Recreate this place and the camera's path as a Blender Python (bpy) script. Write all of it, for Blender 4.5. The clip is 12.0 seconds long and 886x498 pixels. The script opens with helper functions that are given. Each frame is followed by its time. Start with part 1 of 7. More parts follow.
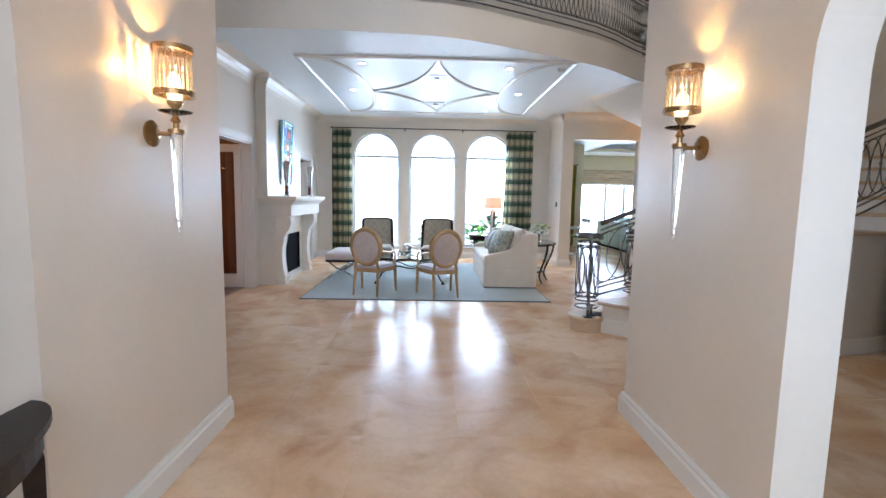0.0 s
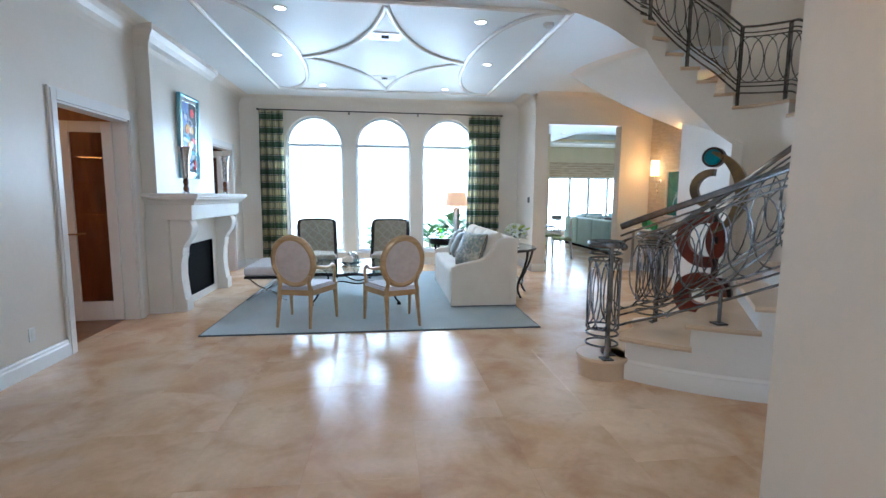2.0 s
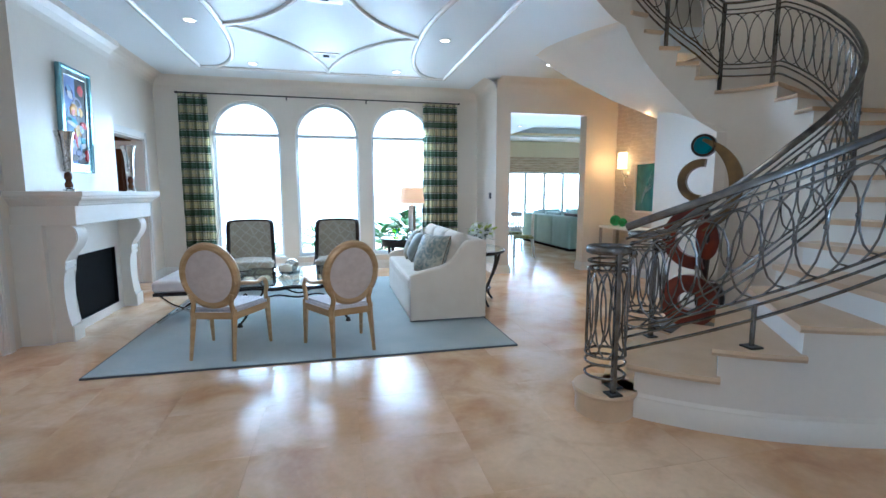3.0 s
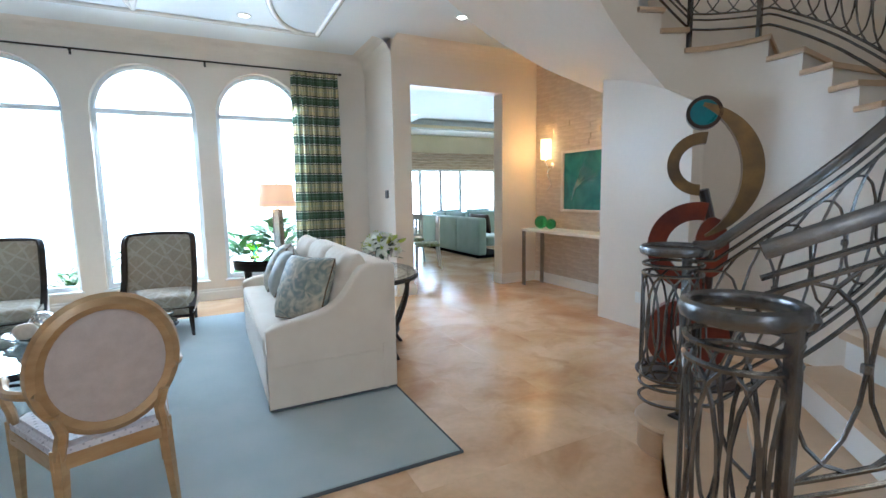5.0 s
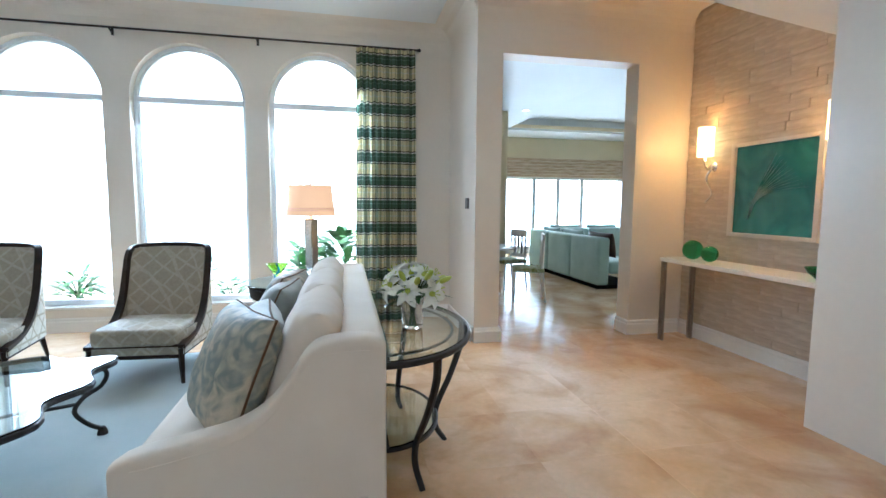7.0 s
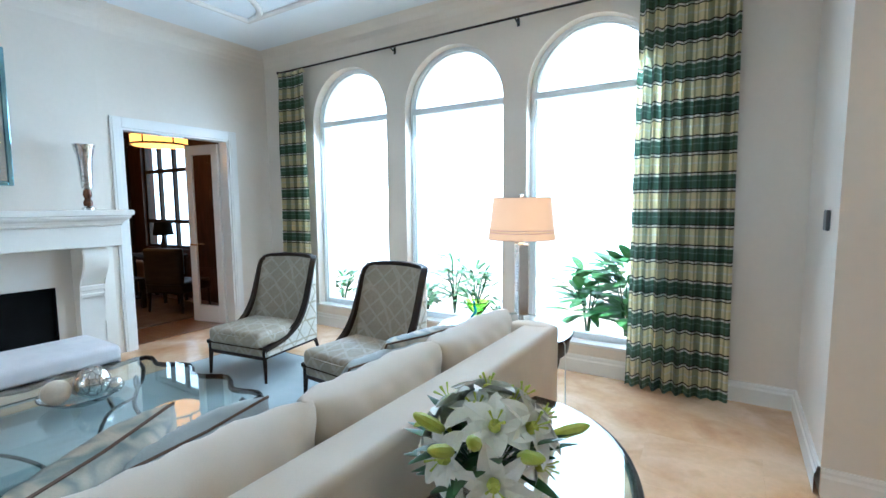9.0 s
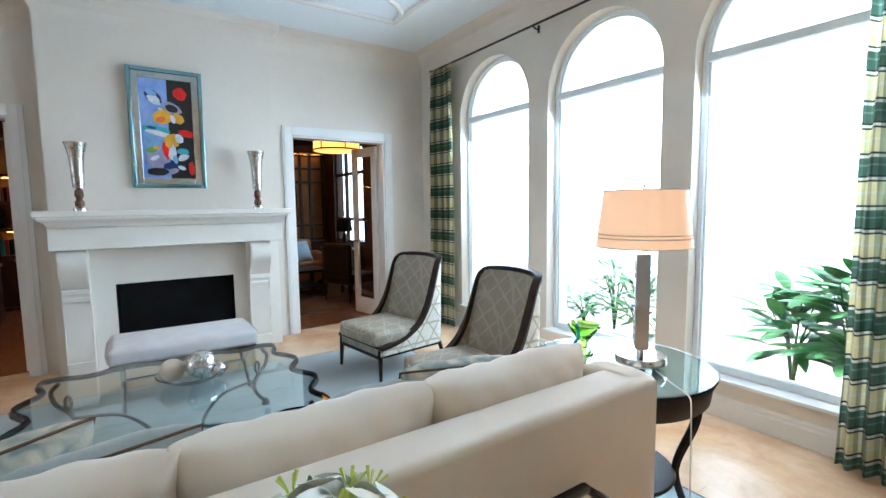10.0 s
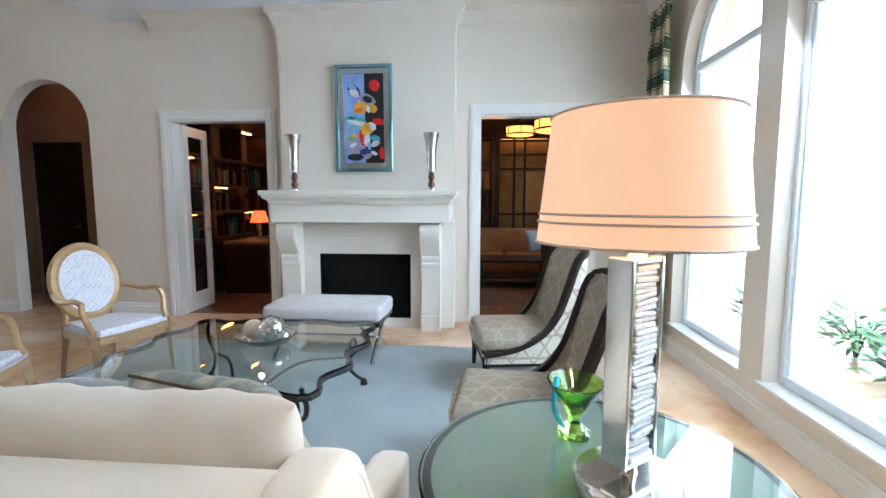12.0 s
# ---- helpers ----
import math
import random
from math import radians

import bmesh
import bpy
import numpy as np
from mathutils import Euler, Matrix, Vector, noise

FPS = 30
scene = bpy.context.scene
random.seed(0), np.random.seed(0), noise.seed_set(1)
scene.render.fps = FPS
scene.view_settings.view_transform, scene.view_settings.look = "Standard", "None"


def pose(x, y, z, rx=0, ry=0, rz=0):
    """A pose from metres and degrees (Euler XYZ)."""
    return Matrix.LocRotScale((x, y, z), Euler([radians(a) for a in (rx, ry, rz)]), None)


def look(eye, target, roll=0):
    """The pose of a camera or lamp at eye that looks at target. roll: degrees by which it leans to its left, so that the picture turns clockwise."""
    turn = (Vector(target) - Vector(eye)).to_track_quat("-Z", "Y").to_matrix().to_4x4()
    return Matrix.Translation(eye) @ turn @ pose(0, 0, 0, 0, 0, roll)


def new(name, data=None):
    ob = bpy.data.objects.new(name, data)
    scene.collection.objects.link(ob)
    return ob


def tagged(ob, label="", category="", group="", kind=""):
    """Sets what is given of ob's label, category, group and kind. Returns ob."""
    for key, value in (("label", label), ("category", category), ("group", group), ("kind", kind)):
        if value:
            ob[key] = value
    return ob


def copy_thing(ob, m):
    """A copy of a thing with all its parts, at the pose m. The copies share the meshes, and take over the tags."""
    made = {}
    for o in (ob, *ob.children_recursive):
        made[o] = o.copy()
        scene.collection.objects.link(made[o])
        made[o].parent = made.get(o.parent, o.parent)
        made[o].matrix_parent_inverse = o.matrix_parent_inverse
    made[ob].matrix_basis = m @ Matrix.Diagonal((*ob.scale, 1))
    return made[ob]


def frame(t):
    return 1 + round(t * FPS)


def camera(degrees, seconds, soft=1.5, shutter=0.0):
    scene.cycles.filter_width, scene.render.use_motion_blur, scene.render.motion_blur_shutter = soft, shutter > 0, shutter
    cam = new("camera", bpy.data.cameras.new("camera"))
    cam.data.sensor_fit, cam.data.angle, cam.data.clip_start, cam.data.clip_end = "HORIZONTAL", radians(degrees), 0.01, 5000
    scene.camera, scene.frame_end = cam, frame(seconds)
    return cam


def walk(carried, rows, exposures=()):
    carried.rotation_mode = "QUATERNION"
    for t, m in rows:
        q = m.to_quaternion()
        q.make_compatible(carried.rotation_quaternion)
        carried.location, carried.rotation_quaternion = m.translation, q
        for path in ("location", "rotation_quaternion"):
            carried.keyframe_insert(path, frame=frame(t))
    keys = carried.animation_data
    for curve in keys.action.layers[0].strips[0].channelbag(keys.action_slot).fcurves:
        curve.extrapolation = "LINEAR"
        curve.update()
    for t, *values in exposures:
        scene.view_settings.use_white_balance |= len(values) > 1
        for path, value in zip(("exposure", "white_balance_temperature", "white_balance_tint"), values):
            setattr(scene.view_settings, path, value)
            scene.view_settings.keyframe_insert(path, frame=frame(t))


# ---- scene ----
cam = camera(87.3, 12.0)
# seconds, place in metres, yaw, pitch, roll in degrees
PATH = [
    (0, 0.015, -1.675, 1.491, -1.19, -6.24, -1.07),
    (0.5, -0.002, -1.284, 1.491, -2.29, -6.21, -0.86),
    (1, 0.003, -0.887, 1.493, -3.41, -6.29, -0.66),
    (1.5, 0.013, -0.444, 1.491, -4.98, -6.47, -0.50),
    (2, 0.034, 0.023, 1.479, -6.99, -6.60, -0.44),
    (2.5, 0.050, 0.484, 1.454, -9.78, -6.60, -0.23),
    (3, 0.087, 0.928, 1.464, -13.09, -6.97, 0.03),
    (3.5, 0.170, 1.398, 1.478, -16.75, -7.24, 0.30),
    (5.5, 0.810, 3.341, 1.392, -27.92, -6.77, 1.04),
    (6, 1.052, 3.734, 1.400, -25.51, -6.45, 0.74),
    (6.5, 1.348, 4.034, 1.371, -19.72, -5.61, 0.12),
    (8.5, 2.284, 5.499, 1.476, 20.39, -5.07, -0.23),
    (9, 2.448, 5.854, 1.502, 32.20, -5.50, 0.46),
    (9.5, 2.513, 6.229, 1.493, 43.75, -5.57, 0.78),
    (10, 2.579, 6.609, 1.480, 56.23, -5.32, 0.72),
    (10.5, 2.545, 6.995, 1.461, 67.56, -5.33, 0.83),
    (11, 2.517, 7.427, 1.435, 77.92, -5.47, 1.39),
    (11.5, 2.440, 7.859, 1.391, 87.03, -5.43, 0.81),
    (12, 2.316, 8.222, 1.367, 94.96, -5.87, -0.03),
]
walk(cam, [(t, pose(x, y, z, 90 + pitch, roll, yaw)) for t, x, y, z, yaw, pitch, roll in PATH],
     [(0.0, 0.60, 4870, 7), (1.0, 0.62, 4850, 6), (1.5, 0.52, 4750, 4), (2.5, 0.46, 4500, 1), (3.5, 0.46, 4450, 0), (5.5, 0.54, 4800, 2), (6.5, 0.47, 4830, 2),
      (8.5, 0.54, 4570, -1), (9.5, 0.43, 4730, 0), (10.5, 0.44, 5030, 3), (12.0, 0.43, 5020, 4)])

# ---- world, large lights ----
world = bpy.data.worlds.new("world")
scene.world = world
world.use_nodes = True
wn = world.node_tree.nodes
sky = wn.new("ShaderNodeTexSky")
sky.sky_type, sky.sun_disc = 'NISHITA', False
sky.sun_elevation, sky.sun_rotation = radians(55), radians(200)
world.node_tree.links.new(sky.outputs[0], wn["Background"].inputs[0])
wn["Background"].inputs[1].default_value = 0.12


def lamp(name, kind, m, watts, colour=(1, 1, 1), size=0.1, size_y=None, spot=None, blend=0.6):
    data = bpy.data.lights.new(name, kind)
    data.energy, data.color = watts, colour
    if kind == 'AREA':
        data.shape, data.size, data.size_y = 'RECTANGLE', size, size_y or size
    else:
        data.shadow_soft_size = size
    if kind == 'SPOT':
        data.spot_size, data.spot_blend = radians(spot), blend
    o = new(name, data)
    o.matrix_world = m
    return o


sun = lamp("sun", 'SUN', look((0, 0, 0), (0.5, -0.12, -0.85)), 5.0, (1, 0.95, 0.88))
sun.data.angle = radians(0.5)
DAY = (0.93, 0.97, 1.0)
WARM = (1.0, 0.72, 0.42)
for cx in (-1.40, -0.005, 1.36):        # daylight through the three arched windows
    lamp("window_daylight", 'AREA', look((cx, 10.19, 2.0), (cx, 7.4, 0.2)), 34, DAY, 1.0, 1.5)
# added warm fill high in the foyer; no window or fixture stands here
lamp("foyer_fill", 'AREA', look((1.6, 1.9, 5.5), (5.2, 4.6, 1.6)), 38, (1, 0.72, 0.44), 3.0, 1.6)
# unseen fill in front of the closed entry wall, brightens the hall
lamp("entry_fill", 'AREA', look((0.05, -3.85, 1.7), (0.05, 0, 0.5)), 68, (1, 0.93, 0.86), 2.2, 2.6)
lamp("garden_room_daylight", 'AREA', look((7.8, 17.35, 1.2), (7.8, 11, 1.0)), 150, DAY, 4.0, 2.0)
# bluish helper lamp in the windowless side room, whitens the arch jamb
lamp("side_arch_fill", 'AREA', look((2.6, -3.7, 1.5), (1.55, 0.3, 1.4)), 34, (0.86, 0.94, 1.0), 1.2, 2.0)

# ---- materials ----


def nodes_of(m):
    m.use_nodes = True
    n = m.node_tree.nodes
    return n, m.node_tree.links, n["Principled BSDF"]


def surface(name, a, b=None, rough=0.5, metal=0.0, scale=4.0, fine=60.0, bump=0.05, spread=0.1, detail=4, coat=0.0, stretch=(1, 1, 1), sheen=0.0, transmission=0.0, distort=0.0, speck=0.04, gloss=0.5):
    """Two-scale procedural surface: a broad blend of a and b, with fine grain on colour, gloss and relief."""
    m = bpy.data.materials.new(name)
    n, l, p = nodes_of(m)
    b = b or tuple(c * (1 - spread) for c in a)
    co = n.new("ShaderNodeTexCoord")
    mp = n.new("ShaderNodeMapping")
    mp.inputs["Scale"].default_value = stretch
    l.new(co.outputs["Object"], mp.inputs[0])
    t1, t2 = n.new("ShaderNodeTexNoise"), n.new("ShaderNodeTexNoise")
    for t, s, d in ((t1, scale, detail), (t2, fine, 3)):
        t.inputs["Scale"].default_value, t.inputs["Detail"].default_value = s, d
        l.new(mp.outputs[0], t.inputs["Vector"])
    t1.inputs["Distortion"].default_value = distort
    r = n.new("ShaderNodeValToRGB")
    r.color_ramp.elements[0].position, r.color_ramp.elements[1].position = 0.35, 0.66
    r.color_ramp.elements[0].color, r.color_ramp.elements[1].color = (*a, 1), (*b, 1)
    l.new(t1.outputs["Fac"], r.inputs[0])
    hsv = n.new("ShaderNodeHueSaturation")
    mr = n.new("ShaderNodeMapRange")
    mr.inputs["To Min"].default_value, mr.inputs["To Max"].default_value = 1 - speck * 2, 1 + speck * 2
    l.new(t2.outputs["Fac"], mr.inputs["Value"])
    l.new(mr.outputs[0], hsv.inputs["Value"])
    l.new(r.outputs[0], hsv.inputs["Color"])
    l.new(hsv.outputs[0], p.inputs["Base Color"])
    mr2 = n.new("ShaderNodeMapRange")
    mr2.inputs["To Min"].default_value, mr2.inputs["To Max"].default_value = rough * 0.8, min(1, rough * 1.2)
    l.new(t1.outputs["Fac"], mr2.inputs["Value"])
    l.new(mr2.outputs[0], p.inputs["Roughness"])
    p.inputs["Metallic"].default_value = metal
    p.inputs["Specular IOR Level"].default_value = gloss
    p.inputs["Coat Weight"].default_value = coat
    p.inputs["Sheen Weight"].default_value = sheen
    p.inputs["Transmission Weight"].default_value = transmission
    if bump:
        bp = n.new("ShaderNodeBump")
        bp.inputs["Strength"].default_value, bp.inputs["Distance"].default_value = min(1, bump * 4), 0.004
        l.new(t2.outputs["Fac"], bp.inputs["Height"])
        l.new(bp.outputs[0], p.inputs["Normal"])
    return m


def glow(name, colour, strength, base=None):
    m = bpy.data.materials.new(name)
    n, l, p = nodes_of(m)
    p.inputs["Base Color"].default_value = (*(base or colour), 1)
    p.inputs["Emission Color"].default_value = (*colour, 1)
    p.inputs["Emission Strength"].default_value = strength
    return m


def clear(name, colour=(1, 1, 1), rough=0.0, ior=1.45):
    m = bpy.data.materials.new(name)
    n, l, p = nodes_of(m)
    p.inputs["Base Color"].default_value = (*colour, 1)
    p.inputs["Transmission Weight"].default_value = 1
    p.inputs["Roughness"].default_value = rough
    p.inputs["IOR"].default_value = ior
    return m


M = {}
M["wall"] = surface("warm_white_plaster", (0.775, 0.715, 0.625), (0.735, 0.67, 0.575), 0.38, scale=1.2, fine=25, bump=0.03, speck=0.014, coat=0.08)
M["ceiling"] = surface("white_ceiling_paint", (0.80, 0.84, 0.86), (0.78, 0.82, 0.84), 0.45, scale=1, fine=30, bump=0.02, speck=0.01)
M["trim"] = surface("white_gloss_trim", (0.84, 0.83, 0.79), (0.82, 0.80, 0.76), 0.25, scale=2, fine=40, bump=0.015, speck=0.01)
M["stone"] = surface("cast_limestone", (0.82, 0.78, 0.70), (0.79, 0.74, 0.65), 0.55, scale=3, fine=120, bump=0.03, speck=0.015)
M["rug"] = surface("pale_blue_wool_rug", (0.36, 0.42, 0.43), (0.42, 0.47, 0.47), 0.95, scale=3, fine=220, bump=0.2, speck=0.1, sheen=0.3)
# colour of the rug's binding, also of the painted shadow below the sofa
M["rug_edge_and_shadow"] = surface("dark_rug_binding_and_shadow", (0.10, 0.11, 0.12), rough=0.9, fine=200, bump=0.1)
M["white_linen"] = surface("white_linen", (0.75, 0.675, 0.565), (0.71, 0.63, 0.52), 0.85, scale=5, fine=420, bump=0.03, speck=0.03, sheen=0.25)
M["ottoman"] = surface("off_white_boucle", (0.72, 0.68, 0.66), (0.66, 0.62, 0.61), 0.9, scale=8, fine=220, bump=0.15, speck=0.06)
M["dark_wood"] = surface("espresso_wood", (0.016, 0.011, 0.008), (0.030, 0.019, 0.013), 0.42, scale=3, fine=50, stretch=(1, 1, 6), bump=0.03, coat=0.03, gloss=0.22)
M["iron"] = surface("dark_wrought_iron", (0.018, 0.016, 0.015), (0.034, 0.030, 0.027), 0.40, metal=0.2, scale=14, fine=120, bump=0.06, gloss=0.4)
M["rail"] = surface("pewter_painted_iron", (0.13, 0.13, 0.135), (0.25, 0.245, 0.24), 0.25, metal=0.9, scale=10, fine=120, bump=0.05)
M["chrome"] = surface("polished_nickel", (0.75, 0.74, 0.72), (0.68, 0.67, 0.65), 0.12, metal=1.0, scale=6, fine=80, bump=0.0)
M["black"] = surface("soot_black", (0.006, 0.006, 0.006), (0.010, 0.010, 0.010), 0.9, scale=4, fine=70, gloss=0.06)
M["tread"] = surface("honed_cream_stone", (0.66, 0.50, 0.33), (0.58, 0.42, 0.26), 0.35, scale=3, fine=60, bump=0.03, speck=0.03)
M["glass"] = clear("clear_glass")
M["window_frame"] = surface("pale_window_frame", (0.86, 0.90, 0.92), (0.82, 0.87, 0.90), 0.35, scale=2, fine=40, bump=0.01)


def marble():
    """Honed and polished cream marble, clouded pale and orange-brown; each slab lies in its own piece of the pattern."""
    m = bpy.data.materials.new("polished_cream_marble")
    n, l, p = nodes_of(m)
    geo, oi = n.new("ShaderNodeNewGeometry"), n.new("ShaderNodeObjectInfo")
    shift = n.new("ShaderNodeVectorMath")
    shift.operation = 'MULTIPLY_ADD'
    l.new(oi.outputs["Random"], shift.inputs[0])
    shift.inputs[1].default_value = (0.16, 0.12, 0.2)
    l.new(geo.outputs["Position"], shift.inputs[2])
    big, vein, fine, fleck = (n.new("ShaderNodeTexNoise") for _ in range(4))
    for t, s, d, k in ((big, 1.0, 5, 0.7), (vein, 1.7, 6, 1.1), (fine, 26, 5, 0.4), (fleck, 4.0, 5, 0.6)):
        t.inputs["Scale"].default_value, t.inputs["Detail"].default_value, t.inputs["Distortion"].default_value = s, d, k
        l.new(shift.outputs[0], t.inputs["Vector"])
    def ramp(source, a, b, ca, cb):
        r = n.new("ShaderNodeValToRGB")
        r.color_ramp.elements[0].position, r.color_ramp.elements[1].position = a, b
        r.color_ramp.elements[0].color, r.color_ramp.elements[1].color = (*ca, 1), (*cb, 1)
        l.new(source.outputs["Fac"], r.inputs[0])
        return r
    def times(a, b, k):
        x = n.new("ShaderNodeMix")
        x.data_type, x.blend_type = 'RGBA', 'MULTIPLY'
        x.inputs[0].default_value = k
        l.new(a, x.inputs[6])
        l.new(b, x.inputs[7])
        return x.outputs[2]
    cloud = ramp(big, 0.36, 0.64, (0.66, 0.415, 0.215), (0.82, 0.62, 0.42))
    brown = ramp(vein, 0.30, 0.52, (0.52, 0.31, 0.16), (1, 1, 1))
    spots = ramp(fleck, 0.30, 0.42, (0.55, 0.38, 0.26), (1, 1, 1))
    colour = times(times(cloud.outputs[0], brown.outputs[0], 0.42), spots.outputs[0], 0.22)
    slab, grain, both = n.new("ShaderNodeMapRange"), n.new("ShaderNodeMapRange"), n.new("ShaderNodeMath")
    slab.inputs["To Min"].default_value, slab.inputs["To Max"].default_value = 0.975, 1.02
    grain.inputs["To Min"].default_value, grain.inputs["To Max"].default_value = 0.90, 1.10
    both.operation = 'MULTIPLY'
    l.new(oi.outputs["Random"], slab.inputs["Value"])
    l.new(fine.outputs["Fac"], grain.inputs["Value"])
    l.new(slab.outputs[0], both.inputs[0])
    l.new(grain.outputs[0], both.inputs[1])
    hsv = n.new("ShaderNodeHueSaturation")
    l.new(colour, hsv.inputs["Color"])
    l.new(both.outputs[0], hsv.inputs["Value"])
    l.new(hsv.outputs[0], p.inputs["Base Color"])
    rr = n.new("ShaderNodeMapRange")
    rr.inputs["To Min"].default_value, rr.inputs["To Max"].default_value = 0.13, 0.31
    l.new(big.outputs["Fac"], rr.inputs["Value"])
    l.new(rr.outputs[0], p.inputs["Roughness"])
    p.inputs["Specular IOR Level"].default_value = 0.55
    return m


M["marble"] = marble()

# ---- mesh helpers ----


def part(name, bm, material, parent=None, label="", smooth=False):
    """One mesh object of bm, under parent."""
    me = bpy.data.meshes.new(name)
    bmesh.ops.recalc_face_normals(bm, faces=bm.faces)
    if smooth:
        for f in bm.faces:
            f.smooth = True
    bm.to_mesh(me)
    bm.free()
    me.materials.append(M[material] if isinstance(material, str) else material)
    if smooth:
        me.set_sharp_from_angle(angle=radians(40))
    o = new(name, me)
    if parent:
        o.parent = parent
    if label:
        o["label"] = label
    return o


def thing(name, label, category, m=None, group="", kind=""):
    o = new(name)
    if m is not None:
        o.matrix_world = m
    return tagged(o, label, category, group, kind)


def box(x0, y0, z0, x1, y1, z1, bevel=0.0, bm=None, seg=2):
    own = bmesh.new()
    c = bmesh.ops.create_cube(own, size=1)
    for v in c["verts"]:
        v.co = Vector(((x0 + x1) / 2 + v.co.x * (x1 - x0), (y0 + y1) / 2 + v.co.y * (y1 - y0), (z0 + z1) / 2 + v.co.z * (z1 - z0)))
    if bevel:
        bmesh.ops.bevel(own, geom=own.edges[:], offset=bevel, segments=seg, affect='EDGES', profile=0.5)
    return own if bm is None else joined(bm, own)


def joined(bm, other):
    me = bpy.data.meshes.new("join")
    other.to_mesh(me)
    other.free()
    bm.from_mesh(me)
    bpy.data.meshes.remove(me)
    return bm


def moved(bm, m):
    bmesh.ops.transform(bm, matrix=m, verts=bm.verts)
    return bm


def prism(poly, axis, a, b, bm=None):
    """A polygon, drawn in the two other axes in their order, drawn out along axis from a to b."""
    bm = bm or bmesh.new()
    def at(p, k):
        return {"x": (k, p[0], p[1]), "y": (p[0], k, p[1]), "z": (p[0], p[1], k)}[axis]
    v0, v1 = [bm.verts.new(at(p, a)) for p in poly], [bm.verts.new(at(p, b)) for p in poly]
    n = len(poly)
    bm.faces.new(v0), bm.faces.new(v1)
    for i in range(n):
        bm.faces.new((v0[i], v0[(i + 1) % n], v1[(i + 1) % n], v1[i]))
    return bm


def lathe(profile, cx=0, cy=0, n=32, bm=None, sx=1.0, sy=1.0):
    bm = bm or bmesh.new()
    rings = []
    for r, z in profile:
        if r < 1e-5:
            rings.append([bm.verts.new((cx, cy, z))])
        else:
            rings.append([bm.verts.new((cx + sx * r * math.cos(2 * math.pi * i / n), cy + sy * r * math.sin(2 * math.pi * i / n), z)) for i in range(n)])
    for p, q in zip(rings, rings[1:]):
        if len(p) == len(q) == 1:
            continue
        for i in range(n):
            j = (i + 1) % n
            if len(p) == 1:
                bm.faces.new((p[0], q[i], q[j]))
            elif len(q) == 1:
                bm.faces.new((p[i], p[j], q[0]))
            else:
                bm.faces.new((p[i], p[j], q[j], q[i]))
    return bm


def tube(points, r, n=8, closed=False, bm=None, flat=1.0):
    """A round bar along points; r one radius or one for each point; flat squeezes it along the second axis."""
    bm = bm or bmesh.new()
    pts = [Vector(p) for p in points]
    k = len(pts)
    rad = r if isinstance(r, (list, tuple)) else [r] * k
    up, rings = None, []
    for i, p in enumerate(pts):
        a, b = pts[(i - 1) % k] if closed or i else p, pts[(i + 1) % k] if closed or i < k - 1 else p
        d = (b - a).normalized()
        if up is None:
            up = Vector((0, 0, 1)) if abs(d.z) < 0.9 else Vector((1, 0, 0))
        u = (up - d * up.dot(d)).normalized()
        w = d.cross(u)
        up = u
        rings.append([bm.verts.new(p + rad[i] * (u * math.cos(t) + w * math.sin(t) * flat)) for t in (2 * math.pi * j / n for j in range(n))])
    for i in range(k if closed else k - 1):
        p, q = rings[i], rings[(i + 1) % k]
        for j in range(n):
            bm.faces.new((p[j], p[(j + 1) % n], q[(j + 1) % n], q[j]))
    if not closed:
        bm.faces.new(rings[0]), bm.faces.new(rings[-1])
    return bm


def spline(ctrl, n=8):
    """Catmull-Rom through the control points."""
    c = [Vector(p) for p in ctrl]
    c = [2 * c[0] - c[1], *c, 2 * c[-1] - c[-2]]
    out = []
    for i in range(1, len(c) - 2):
        p0, p1, p2, p3 = c[i - 1:i + 3]
        for j in range(n):
            t = j / n
            out.append(0.5 * (2 * p1 + (p2 - p0) * t + (2 * p0 - 5 * p1 + 4 * p2 - p3) * t * t + (3 * p1 - p0 - 3 * p2 + p3) * t ** 3))
    out.append(c[-2])
    return out


def strip(lines, bm=None):
    """Quads between polylines of equal length."""
    bm = bm or bmesh.new()
    vs = [[bm.verts.new(p) for p in line] for line in lines]
    for p, q in zip(vs, vs[1:]):
        for i in range(len(p) - 1):
            bm.faces.new((p[i], p[i + 1], q[i + 1], q[i]))
    return bm


def arch_header(b0, b1, spring, r, top, n=20):
    """Polygon over an arched opening b0..b1 whose arch starts at spring, up to top."""
    c = (b0 + b1) / 2
    pts = [(b0, top), (b0, spring)]
    pts += [(c - r * math.cos(math.pi * i / n), spring + r * math.sin(math.pi * i / n) * (1 if r else 0)) for i in range(1, n)]
    return pts + [(b1, spring), (b1, top)]


def wall(name, axis, a, b, s0, s1, z0, z1, openings=(), material="wall", label="", edge=0.0):
    """A wall a..b thick across axis, from s0 to s1, with openings (from, to, sill, head, arched)."""
    bm, at = bmesh.new(), s0
    for o0, o1, sill, head, arched in openings:
        if o0 > at:
            prism([(at, z0), (o0, z0), (o0, z1), (at, z1)], axis, a, b, bm)
        if sill > z0:
            prism([(o0, z0), (o1, z0), (o1, sill), (o0, sill)], axis, a, b, bm)
        if arched:
            r = (o1 - o0) / 2
            prism(arch_header(o0, o1, head - r, r, z1), axis, a, b, bm)
        else:
            prism([(o0, head), (o1, head), (o1, z1), (o0, z1)], axis, a, b, bm)
        at = o1
    if at < s1:
        prism([(at, z0), (s1, z0), (s1, z1), (at, z1)], axis, a, b, bm)
    return tagged(part(name, bm, material), label or "warm white painted plaster wall", "wall", kind="structure")


